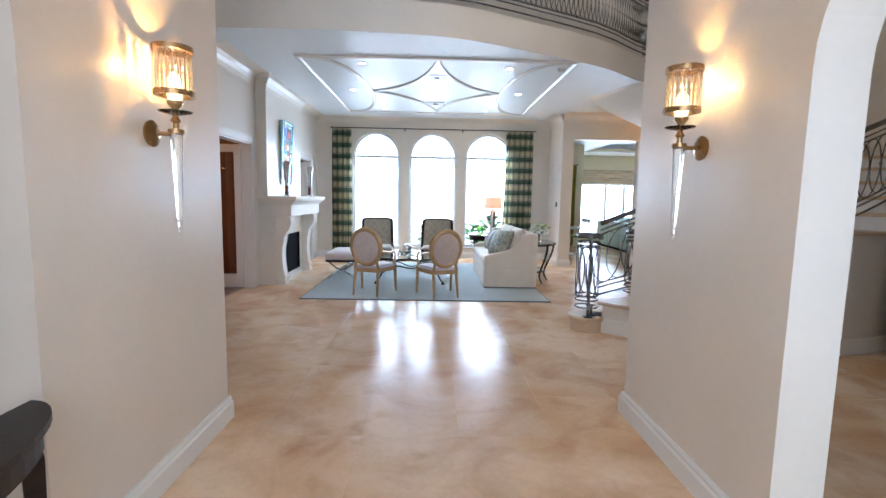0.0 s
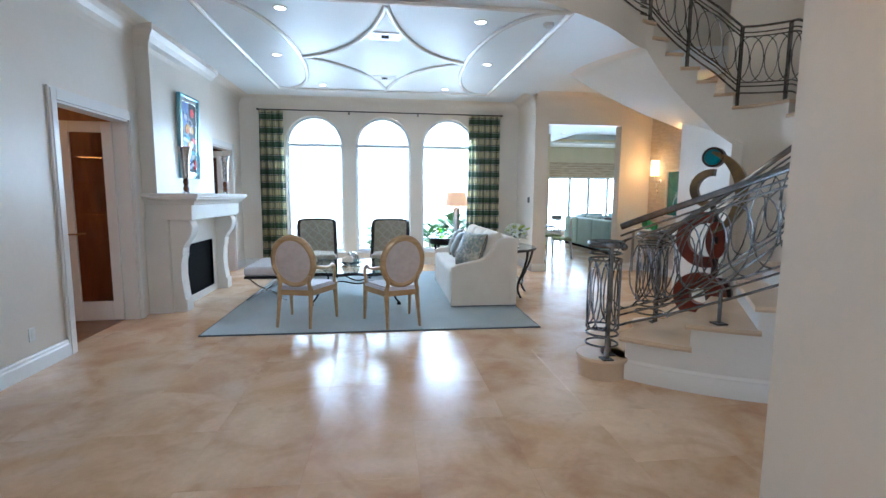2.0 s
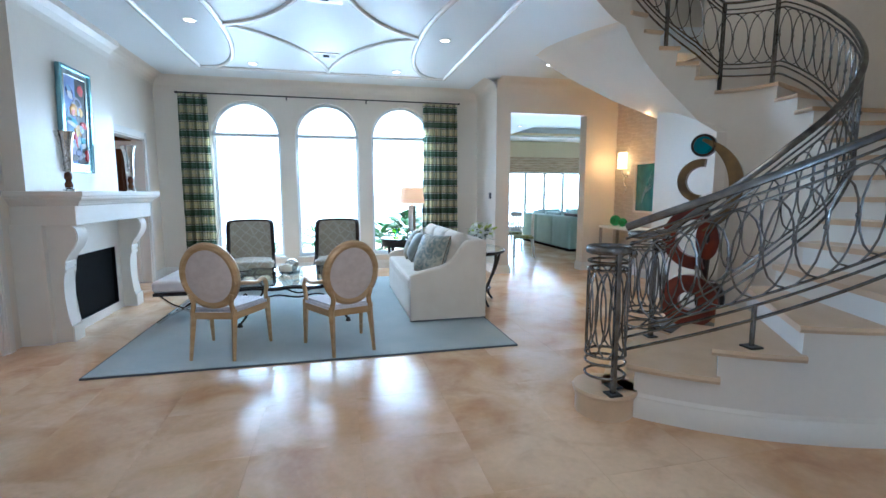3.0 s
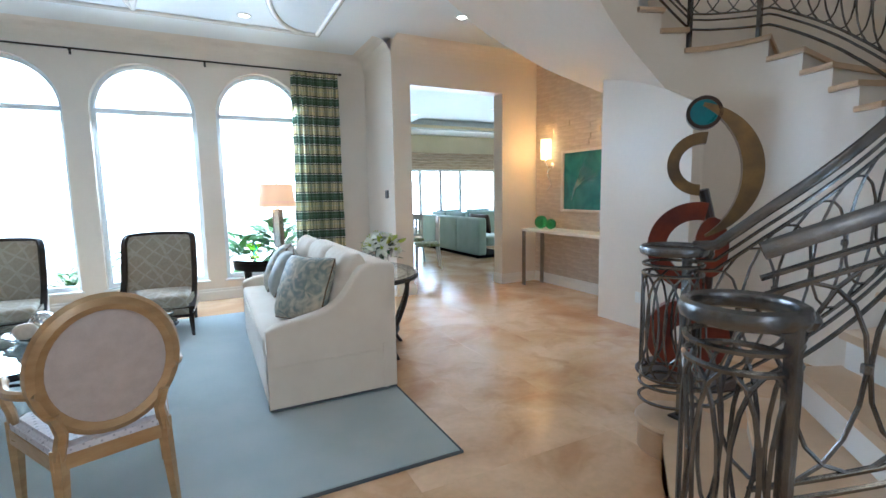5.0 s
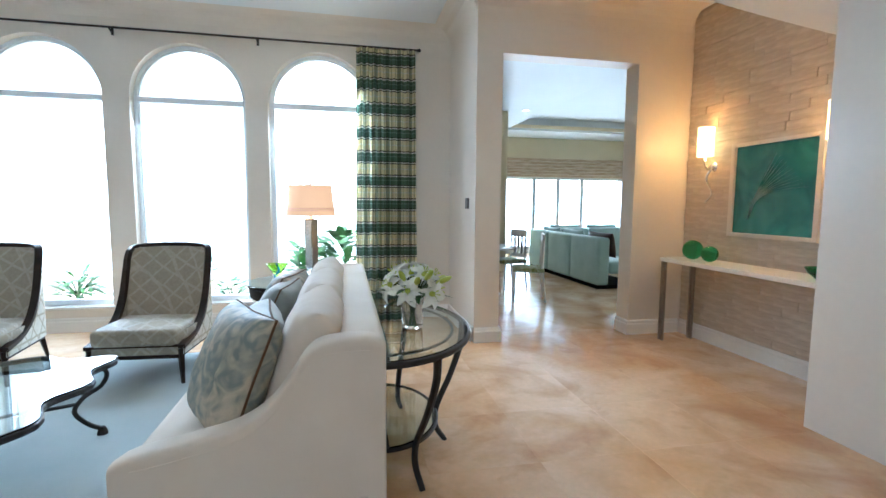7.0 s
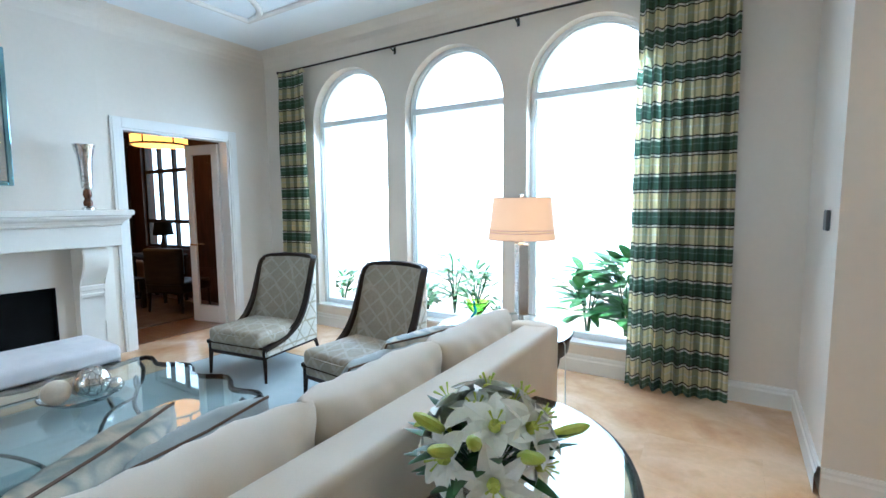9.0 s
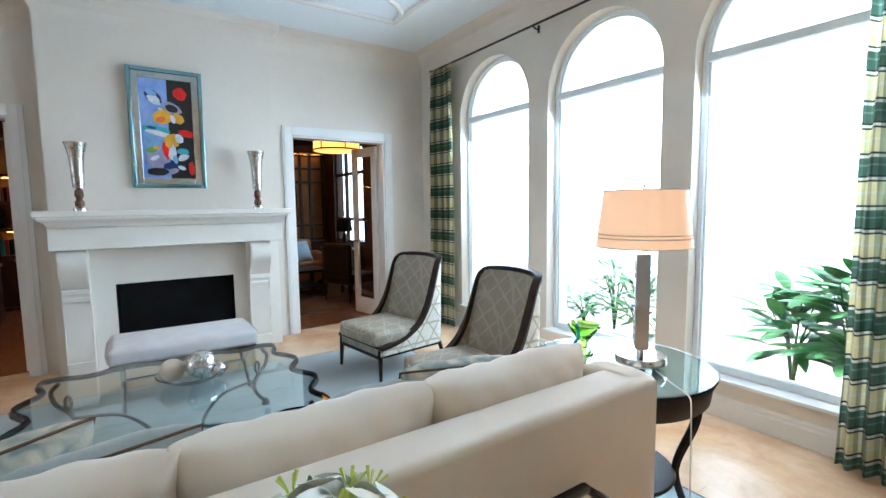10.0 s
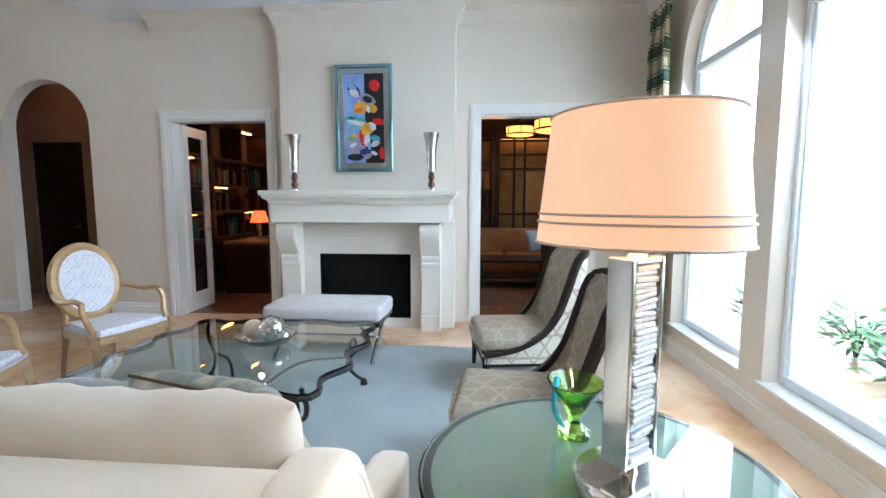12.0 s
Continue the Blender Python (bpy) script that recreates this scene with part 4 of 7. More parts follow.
curtain(-2.44, -1.98, 9.80, "green, black and cream plaid curtain drawn to the side")
curtain(1.76, 2.42, 9.79, "green, black and cream plaid curtain drawn to the side")
rod = thing("curtain_rod", "slim dark metal curtain rod on brackets above the windows", "curtain rod", pose(0, 9.83, 3.145))
part("pole", tube([(-2.47, 0, 0), (2.47, 0, 0)], 0.011, 10), "iron", rod)
for x in (-2.47, 2.47):
    part("finial", lathe([(0, -0.02), (0.02, -0.012), (0.024, 0), (0.02, 0.012), (0, 0.02)], x, 0, 12), "iron", rod, smooth=True)
for x in (-0.70, 0.71, -2.3, 2.3):
    part("bracket", tube([(x, 0, 0), (x, 0.05, -0.02), (x, 0.088, -0.02)], 0.008, 6, bm=box(x - 0.012, 0.08, -0.05, x + 0.012, 0.089, 0.02)), "iron", rod)


# ---- soft furnishings helpers ----
def cushion(w, d, h, puff=0.5, n=14, power=2.6, crease=0.0):
    """A filled cushion w x d x h, centred, with a seam round its edge; crease: depth of the puckers running in from the seam."""
    bm = bmesh.new()
    def pt(u, v, s):
        k = max(0.0, 1 - abs(u) ** power) ** puff * max(0.0, 1 - abs(v) ** power) ** puff
        pin = 1 - 0.05 * (1 - abs(u)) * abs(v) - 0.05 * (1 - abs(v)) * abs(u)
        fold = crease * (math.sin(17 * u + 3 * v * s) * abs(v) ** 3 + math.sin(13 * v + 2 * u * s) * abs(u) ** 3 + 0.5 * math.sin(5 * u + 4 * v) + 0.35 * math.sin(9 * u - 7 * v * s + 1) * abs(u * v))
        return (u * w / 2 * pin, v * d / 2 * pin, s * (h / 2 + fold) * k)
    g = [math.sin(math.pi / 2 * (-1 + 2 * i / n)) for i in range(n + 1)]
    top = [[pt(u, v, 1) for v in g] for u in g]
    bot = [[pt(u, v, -1) for v in g] for u in g]
    strip(top, bm), strip(bot, bm)
    bmesh.ops.remove_doubles(bm, verts=bm.verts, dist=1e-4)
    return bm


def soft_box(x0, y0, z0, x1, y1, z1, r=0.04, seg=4, bulge=0.0):
    bm = box(x0, y0, z0, x1, y1, z1)
    bmesh.ops.subdivide_edges(bm, edges=bm.edges[:], cuts=3, use_grid_fill=True)
    c, s = Vector(((x0 + x1) / 2, (y0 + y1) / 2, (z0 + z1) / 2)), Vector(((x1 - x0) / 2, (y1 - y0) / 2, (z1 - z0) / 2))
    for v in bm.verts:
        q = [(v.co[i] - c[i]) / s[i] for i in range(3)]
        for i in range(3):
            o = [j for j in range(3) if j != i]
            v.co[i] += q[i] * bulge * (1 - q[o[0]] ** 2) * (1 - q[o[1]] ** 2)
    bmesh.ops.bevel(bm, geom=[e for e in bm.edges if len(e.link_faces) == 2 and e.calc_face_angle(0) > 1.0], offset=r, segments=seg, affect='EDGES', profile=0.5)
    return bm


M["ice"] = surface("chipped_ice_glass", (0.90, 0.92, 0.92), (0.74, 0.78, 0.78), 0.08, scale=45, fine=110, bump=0.5, transmission=0.15, gloss=0.8)


# ---- rug ----
rug = thing("rug", "large pale blue wool rug with a dark bound edge", "rug", pose(-0.07, 6.93, 0.001))
part("field", box(-1.815, -1.955, 0, 1.815, 1.955, 0.018, 0.005), "rug", rug)
bm = bmesh.new()
for a, b, c, d in ((-1.83, -1.97, 1.83, -1.955), (-1.83, 1.955, 1.83, 1.97), (-1.83, -1.955, -1.815, 1.955), (1.815, -1.955, 1.83, 1.955)):
    box(a, b, 0, c, d, 0.015, 0.003, bm)
part("binding", bm, "rug_edge_and_shadow", rug, "dark binding")
RZ = 0.019


# ---- sofa ----
sofa = thing("sofa", "long white slipcovered sofa with sloped arms and loose cushions", "sofa", pose(1.315, 6.955, RZ))
L2, D2 = 1.04, 0.435
bm = soft_box(-D2, -L2 + 0.02, 0.012, D2 - 0.02, L2 - 0.02, 0.36, 0.012, 2)
part("skirt", bm, "white_linen", sofa, smooth=True)
for s in (-1, 1):
    # arm: sloping from the tall back down to a low front, rounded over its top and ends
    crest = spline([(-D2, 0.555, 0), (-0.30, 0.575, 0), (-0.18, 0.60, 0), (-0.05, 0.635, 0), (0.05, 0.70, 0), (0.12, 0.79, 0), (0.175, 0.87, 0), (0.23, 0.905, 0), (0.33, 0.915, 0), (D2, 0.912, 0)], 4)
    rows = []
    for k, p in enumerate(crest):
        end = min(k, len(crest) - 1 - k)
        pull = (0.026, 0.010, 0.003)[end] * (1.0 if k < 3 else 0.5) if end < 3 else 0.0
        y0, y1, zt, r = L2 - 0.115 + pull, L2 - pull * 0.5, p.y - pull, 0.032
        sec = [(y1, 0.012), (y1, 0.3), (y1, zt - r)]
        sec += [((y0 + y1) / 2 + (y1 - y0) / 2 * math.copysign(abs(math.cos(math.pi * q / 12)) ** 0.6, math.cos(math.pi * q / 12)), zt - r + r * math.sin(math.pi * q / 12) ** 0.6) for q in range(1, 12)]
        sec += [(y0, zt - r), (y0, 0.3), (y0, 0.012)]
        rows.append([(p.x, s * y, z) for y, z in sec])
    bm = strip(rows)
    for row in (rows[0], rows[-1]):
        bm.faces.new([bm.verts.new(p) for p in row])
    part("arm", bm, "white_linen", sofa, smooth=True)
    part("piping", tube([(p.x, s * (L2 - 0.002), p.y - 0.047) for p in crest[2:-2]], 0.0035, 6), "white_linen", sofa)
    part("skirt_seam", tube([(-D2 + 0.03, s * (L2 + 0.001), 0.30), (D2 - 0.03, s * (L2 + 0.001), 0.30)], 0.0025, 5), "white_linen", sofa)
    # shade at the floor, put in as a dark tube; the cover has no such edge
    part("shadow_line", tube([(-D2 + 0.005, s * L2, 0.016), (D2 - 0.005, s * L2, 0.016)], 0.006, 6), "rug_edge_and_shadow", sofa, "dark tube painting the shadow line at the sofa's foot")
part("back", soft_box(D2 - 0.15, -L2 + 0.006, 0.02, D2 + 0.006, L2 - 0.006, 0.908, 0.026, 4), "white_linen", sofa, smooth=True)
part("seat_cushion", soft_box(-D2 - 0.01, -L2 + 0.105, 0.34, D2 - 0.14, L2 - 0.105, 0.49, 0.045, 4, 0.015), "white_linen", sofa, smooth=True)
for y, tilt in ((-0.61, 15), (0.0, 13), (0.61, 14)):
    bm = moved(cushion(0.635, 0.52, 0.25, 0.36, 32, 3.0, 0.012), pose(D2 - 0.285, y, 0.725, 90, 0, -90) @ pose(0, 0, 0, -tilt, 0, 0))
    part("back_cushion", bm, "white_linen", sofa, smooth=True)
part("back_pleat", box(D2 - 0.10, -L2 - 0.004, 0.012, D2 - 0.06, -L2 + 0.004, 0.35, 0.003), "white_linen", sofa)
for x in (-D2 + 0.02, D2 - 0.02):
    for y in (-L2 + 0.06, L2 - 0.06):
        part("foot", box(x - 0.02, y - 0.02, 0, x + 0.02, y + 0.02, 0.03), "dark_wood", sofa)


def pillow(x, y, z, rx, rz, cloth, label, w=0.46, cord="brown_cord"):
    p = thing("pillow", label, "pillow", pose(x, y, z, rx, 0, rz), "pillows on the sofa")
    part("cover", cushion(w, w, 0.22, 0.40, 18, 2.8, 0.008), cloth, p, smooth=True)
    edge = [(w / 2 * a * (1 - 0.05 * (1 - abs(b))), w / 2 * b * (1 - 0.05 * (1 - abs(a))), 0) for a, b in [(i / 6 - 1, -1) for i in range(12)] + [(1, i / 6 - 1) for i in range(12)] + [(1 - i / 6, 1) for i in range(12)] + [(-1, 1 - i / 6) for i in range(12)]]
    part("cord", tube(edge, 0.005, 5, True), cord, p, "corded edge")
    return p


pillow(1.19, 6.25, 0.745, 68, -62, "leaf_pillow", "leaf-printed grey silk pillow with brown cord", 0.47)
pillow(1.20, 6.50, 0.725, 64, -80, "grey_pillow", "grey green satin pillow leaning on the sofa back", 0.43)
pillow(1.20, 7.30, 0.71, 64, -98, "grey_pillow", "grey green satin pillow leaning on the sofa back", 0.42)
pillow(1.20, 7.56, 0.725, 64, -104, "leaf_pillow", "leaf-printed grey silk pillow with brown cord", 0.44)


# ---- slipper chairs ----
def slipper_chair(m):
    c = thing("slipper_chair", "curved slipper chair in taupe damask with an espresso wood frame", "armchair", m, "slipper chairs by the windows")
    hw = 0.325
    half = [Vector((hw, p.x, p.y)) for p in spline([(-0.34, 0.285, 0), (-0.12, 0.325, 0), (0.06, 0.42, 0), (0.165, 0.56, 0), (0.23, 0.73, 0), (0.28, 0.89, 0)], 5)]
    half += [Vector(p) for p in ((hw * 0.985, 0.305, 0.945), (hw * 0.94, 0.338, 0.975), (hw * 0.85, 0.366, 0.988), (hw * 0.6, 0.40, 0.995), (hw * 0.3, 0.42, 0.999), (0, 0.426, 1.0))]
    rail = half + [Vector((-p.x, p.y, p.z)) for p in half[-2::-1]]
    lines = []
    for i, p in enumerate(rail):
        t = (rail[min(i + 1, len(rail) - 1)] - rail[max(i - 1, 0)]).normalized()
        o = Vector((p.x, max(0.0, p.y - 0.1) * 1.2, 0)).normalized()
        u = t.cross(o).normalized()
        lines.append([p + o * a + u * b for a, b in ((-0.026, -0.016), (0.026, -0.016), (0.028, 0.0), (0.026, 0.016), (-0.026, 0.016), (-0.026, -0.016))])
    bm = strip(lines)
    for row in (lines[0], lines[-1]):
        bm.faces.new([bm.verts.new(q) for q in row[:-1]])
    part("edge_rail", bm, "dark_wood", c, "dark sweeping wooden edge", smooth=True)
    def shell(o, zb, lean):
        """Upholstery hanging from the edge rail down to the seat frame."""
        rows = []
        for f in range(7):
            row = []
            for p in rail:
                z = p.z + (zb - p.z) * f / 6
                drop = (p.z - z) * max(0.0, (p.y - 0.02) / 0.39)
                x = p.x * (1 + o / hw)
                row.append((x, p.y + (o if p.y > 0.3 else 0) - drop * lean, z))
            rows.append(row)
        return strip(rows)
    part("outside", shell(0.012, 0.225, 0.02), "slipper_back", c, "pale gold lattice outside", smooth=True)
    part("inside_back", shell(-0.018, 0.27, 0.27), "slipper_cloth", c, smooth=True)
    for s in (-1, 1):
        part("leg", tube([(s * (hw - 0.012), -0.325, 0.27), (s * (hw + 0.0), -0.335, 0)], [0.028, 0.015], 4), "dark_wood", c, "tapered dark leg")
        part("leg", tube([(s * (hw - 0.05), 0.34, 0.24), (s * (hw - 0.045), 0.39, 0.10), (s * (hw - 0.045), 0.44, 0)], [0.026, 0.02, 0.014], 4), "dark_wood", c, "tapered dark leg")
    part("seat_rail", box(-hw + 0.01, -0.345, 0.195, hw - 0.01, 0.33, 0.222, 0.006), "dark_wood", c, "dark seat rail")
    part("seat_base", box(-hw + 0.014, -0.338, 0.222, hw - 0.014, 0.22, 0.285, 0.008), "slipper_cloth", c)
    part("seat_band", box(-hw + 0.02, -0.352, 0.285, hw - 0.02, -0.333, 0.305, 0.004), "dark_wood", c, "dark band below the seat")
    part("seat", soft_box(-hw + 0.024, -0.37, 0.29, hw - 0.024, 0.18, 0.425, 0.04, 4, 0.035), "slipper_cloth", c, smooth=True)
    return c


chair = slipper_chair(pose(-1.19, 8.53, RZ, 0, 0, 8))
copy_thing(chair, pose(0.10, 8.47, RZ, 0, 0, -4))


# ---- oval back chairs ----
def oval_chair(m):
    c = thing("oval_back_chair", "oval-backed open armchair in champagne wood with white dotted cloth", "chair", m, "oval back chairs on the rug")
    def leg(x, y, x2, y2, sq):
        part("leg", tube([(x, y, 0.44), (x, y, 0.36), (x2, y2, 0.0)], [0.028, 0.028, 0.016], 4 if sq else 8), "tan_wood", c, smooth=True)
    leg(-0.18, 0.04, -0.19, -0.02, True), leg(0.18, 0.04, 0.19, -0.02, True)
    leg(-0.28, 0.50, -0.285, 0.53, True), leg(0.28, 0.50, 0.285, 0.53, True)
    out = [(-0.20, 0.03), (0.20, 0.03), (0.30, 0.46), (0.26, 0.53), (0.12, 0.55), (-0.12, 0.55), (-0.26, 0.53), (-0.30, 0.46)]
    bm = prism(out, "z", 0.355, 0.415)
    part("seat_rail", bm, "tan_wood", c)
    bm = prism([(x * 0.98, y) for x, y in out], "z", 0.415, 0.455)
    bmesh.ops.subdivide_edges(bm, edges=bm.edges[:], cuts=2, use_grid_fill=True)
    bmesh.ops.bevel(bm, geom=[e for e in bm.edges if len(e.link_faces) == 2 and e.calc_face_angle(0) > 1.0 and e.verts[0].co.z > 0.45 and e.verts[1].co.z > 0.45], offset=0.03, segments=3, affect='EDGES')
    part("seat", bm, "dot_cloth", c, "white dotted seat", smooth=True)
    back = pose(0, 0.02, 0.735, 10, 0, 0)
    n, a, b = 40, 0.225, 0.265
    ring = [back @ Vector((a * math.cos(2 * math.pi * i / n), 0, b * math.sin(2 * math.pi * i / n))) for i in range(n)]
    part("back_frame", tube(ring, 0.036, 8, True), "tan_wood", c, smooth=True)
    for s, cloth, d in ((1, "dot_cloth", 0.022), (-1, "plain_back", -0.020)):
        bm = bmesh.new()
        rows = []
        for k in range(6):
            f = k / 5
            rows.append([back @ Vector((a * 0.93 * (1 - f) * math.cos(2 * math.pi * i / n), d + s * 0.02 * f * (2 - f), b * 0.93 * (1 - f) * math.sin(2 * math.pi * i / n))) for i in range(n + 1)])
        strip(rows, bm)
        part("back_pad" if s > 0 else "back_panel", bm, cloth, c, smooth=True)
    for s in (-1, 1):
        part("back_post", tube([(s * 0.18, 0.04, 0.40), (s * 0.165, 0.03, 0.50), (s * 0.185, 0.015, 0.58)], [0.026, 0.022, 0.02], 6), "tan_wood", c, smooth=True)
        part("arm", tube(spline([(s * 0.215, -0.005, 0.68), (s * 0.27, 0.10, 0.665), (s * 0.30, 0.24, 0.645), (s * 0.30, 0.36, 0.66), (s * 0.295, 0.42, 0.64)], 5), 0.019, 8), "tan_wood", c, smooth=True)
        part("arm_post", tube(spline([(s * 0.295, 0.42, 0.645), (s * 0.305, 0.44, 0.58), (s * 0.285, 0.46, 0.49), (s * 0.28, 0.50, 0.42)], 4), 0.02, 8), "tan_wood", c, smooth=True)
    return c


chair = oval_chair(pose(-0.97, 5.16, RZ, 0, 0, -15))
copy_thing(chair, pose(0.22, 5.06, RZ, 0, 0, 19))


# ---- coffee table ----
def wavy(hx, hy, inset=0.0):
    pts = []
    for k in range(96):
        t = k / 96 * 4
        e, u = int(t), t - int(t)
        s = 2 * u - 1
        w = 0.045 * math.cos(3 * math.pi * s) * (1 - s ** 6) - 0.03 * (1 - s * s)
        x, y = [(s * hx, -hy + w), (hx - w, s * hy), (-s * hx, hy - w), (-hx + w, -s * hy)][e]
        pts.append((x * (1 - inset), y * (1 - inset)))
    return pts


ct = thing("coffee_table", "scalloped glass-topped coffee table on a scrolled dark iron frame", "coffee table", pose(-0.37, 6.76, RZ))
part("glass_top", prism(wavy(0.64, 0.66), "z", 0.432, 0.447), "table_glass", ct, "thick pale green glass top")
part("edge_band", tube([(x, y, 0.422) for x, y in wavy(0.635, 0.655)], 0.016, 8, True), "iron", ct)
for sx in (-1, 1):
    for sy in (-1, 1):
        x, y = sx * 0.56, sy * 0.58
        leg = spline([(x, y, 0.42), (x * 1.07, y * 1.07, 0.36), (x * 1.03, y * 1.03, 0.29), (x * 0.92, y * 0.92, 0.25), (x * 0.86, y * 0.86, 0.18), (x * 0.93, y * 0.93, 0.09), (x * 1.02, y * 1.02, 0.03)], 5)
        part("leg", tube(leg, 0.013, 7), "iron", ct, smooth=True)
        part("foot", lathe([(0, 0), (0.03, 0), (0.026, 0.02), (0.014, 0.045), (0, 0.05)], x * 1.02, y * 1.02, 8), "iron", ct, smooth=True)
        part("scroll", tube([(x * (0.92 - 0.03 * math.sin(i / 12 * 6.3)), y * (0.92 - 0.03 * math.sin(i / 12 * 6.3)), 0.31 + 0.04 * math.cos(i / 12 * 6.3)) for i in range(13)], 0.008, 6), "iron", ct)
for sy in (-1, 1):
    part("stretcher", tube(spline([(-0.50, sy * 0.52, 0.22), (-0.25, sy * 0.26, 0.26), (0, sy * 0.12, 0.20), (0.25, sy * 0.26, 0.26), (0.50, sy * 0.52, 0.22)], 6), 0.010, 6), "iron", ct)
bowl = thing("decor_bowl", "shallow glass bowl holding mosaic and shell balls on the coffee table", "bowl", pose(-0.47, 6.85, RZ + 0.448))
part("dish", lathe([(0, 0), (0.09, 0), (0.13, 0.015), (0.19, 0.055), (0.186, 0.058), (0.125, 0.02), (0, 0.008)], n=40), "crystal", bowl, "clear glass dish", smooth=True)
for i, (x, y, r, mt) in enumerate(((0.02, 0.045, 0.085, "silver_mosaic"), (-0.03, -0.10, 0.065, "ivory"), (-0.09, 0.02, 0.05, "ivory"), (0.05, 0.13, 0.045, "silver_mosaic"))):
    b = thing("decor_ball", "mirrored mosaic ball in the bowl" if mt == "silver_mosaic" else "ivory shell ball in the bowl", "ball", pose(-0.47 + x, 6.85 + y, RZ + 0.46 + r), "balls in the bowl")
    part("ball", lathe([(r * math.sin(math.pi * k / 14), -r * math.cos(math.pi * k / 14)) for k in range(15)], n=24), mt, b, smooth=True)

# ---- ottoman on an X frame ----
ot = thing("ottoman", "off-white upholstered bench on a dark metal X base", "ottoman", pose(-1.58, 6.90, RZ))
part("cushion", soft_box(-0.28, -0.50, 0.36, 0.28, 0.50, 0.49, 0.045, 4, 0.02), "ottoman", ot, smooth=True)
part("seat_frame", box(-0.27, -0.49, 0.325, 0.27, 0.49, 0.36, 0.005), "iron", ot)
for y in (-0.42, 0.42):
    for s in (-1, 1):
        part("leg", tube(spline([(s * 0.25, y, 0.33), (s * 0.10, y, 0.21), (-s * 0.10, y, 0.12), (-s * 0.26, y, 0.015)], 5), 0.016, 6), "chrome", ot, smooth=True)
part("stretcher", tube([(0, -0.42, 0.165), (0, 0.42, 0.165)], 0.012, 6), "chrome", ot)


# ---- lamp table, lamp and art glass ----
lt = thing("lamp_table", "round espresso table with a glass top and curved legs", "side table", pose(1.23, 8.50, 0.0))
part("apron", lathe([(0.0, 0.60), (0.39, 0.60), (0.40, 0.61), (0.41, 0.69), (0.42, 0.695), (0.42, 0.712), (0, 0.712)], n=56), "dark_wood", lt, smooth=True)
part("glass_top", lathe([(0, 0.713), (0.425, 0.713), (0.43, 0.718), (0.425, 0.723), (0, 0.723)], n=64), "table_glass", lt, "round glass top", smooth=True)
M["table_top"] = surface("sage_lacquer_top", (0.42, 0.46, 0.38), (0.48, 0.52, 0.44), 0.16, scale=4, fine=60, coat=0.6)
part("inlay", lathe([(0, 0.7122), (0.40, 0.7122), (0.40, 0.7128), (0, 0.7128)], n=56), "table_top", lt, "sage lacquered top under glass")
for i in range(4):
    a = math.pi / 4 + i * math.pi / 2
    c_, s_ = math.cos(a), math.sin(a)
    part("leg", tube(spline([(0.37 * c_, 0.37 * s_, 0.62), (0.36 * c_, 0.36 * s_, 0.45), (0.28 * c_, 0.28 * s_, 0.22), (0.33 * c_, 0.33 * s_, 0.02)], 6), [0.026 - 0.0005 * k for k in range(19)], 6), "dark_wood", lt, smooth=True)
part("shelf", lathe([(0, 0.2), (0.27, 0.2), (0.275, 0.21), (0.27, 0.22), (0, 0.22)], n=40), "dark_wood", lt, "low round shelf", smooth=True)
lampo = thing("table_lamp", "tall crystal block table lamp with a lit peach drum shade", "table lamp", pose(1.33, 8.54, 0.724, 0, 0, -52))
part("base", lathe([(0, 0.02), (0.108, 0.02), (0.113, 0.025), (0.113, 0.052), (0.108, 0.058), (0, 0.058)], n=44), "chrome", lampo, "round nickel base", smooth=True)
for i in range(3):
    part("foot", lathe([(0, 0), (0.015, 0), (0.015, 0.021), (0, 0.021)], 0.085 * math.cos(i * 2.1), 0.085 * math.sin(i * 2.1), 10), "iron", lampo)
bm = bmesh.new()
for a, b in ((-0.055, -0.043), (0.043, 0.055)):
    box(a, -0.03, 0.09, b, 0.03, 0.53, 0.003, bm)
for a, b in ((0.09, 0.102), (0.518, 0.53)):
    box(-0.043, -0.03, a, 0.043, 0.03, b, 0.003, bm)
part("column_frame", bm, "chrome", lampo, "nickel column frame")
rnd = random.Random(5)
for k in range(34):
    z = 0.104 + k * 0.0121
    for side, sgn in ((0, -1), (1, 1)):
        dx, dy = rnd.uniform(-0.004, 0.004), rnd.uniform(0.0, 0.009)
        slab = moved(box(-0.037, -0.008, 0, 0.037, 0.008, 0.0122, 0.003, None, 1), pose(dx, sgn * (0.016 + dy), z, rnd.uniform(-14, 14), rnd.uniform(-7, 7), 0))
        part("crystal_slab", slab, "ice", lampo)
part("foot_neck", lathe([(0, 0.05), (0.02, 0.05), (0.015, 0.09), (0, 0.09)], n=14), "chrome", lampo, smooth=True)
part("neck", lathe([(0, 0.53), (0.02, 0.53), (0.012, 0.56), (0.008, 0.60), (0, 0.60)], n=14), "chrome", lampo, smooth=True)
lines = [[(r * math.cos(2 * math.pi * i / 56), r * math.sin(2 * math.pi * i / 56), z) for i in range(57)] for r, z in ((0.205, 0.56), (0.178, 0.815), (0.172, 0.815), (0.199, 0.56), (0.205, 0.56))]
part("shade", strip(lines), "shade", lampo, "lit peach linen drum shade", smooth=True)
for z, r in ((0.602, 0.203), (0.618, 0.201), (0.560, 0.2065), (0.813, 0.180)):
    part("band", tube([(r * math.cos(2 * math.pi * i / 56), r * math.sin(2 * math.pi * i / 56), z) for i in range(56)], 0.0028, 5, True), "shade_band", lampo, "grey braid on the shade")
part("finial", lathe([(0, 0.80), (0.008, 0.80), (0.012, 0.83), (0, 0.845)], n=10), "chrome", lampo)
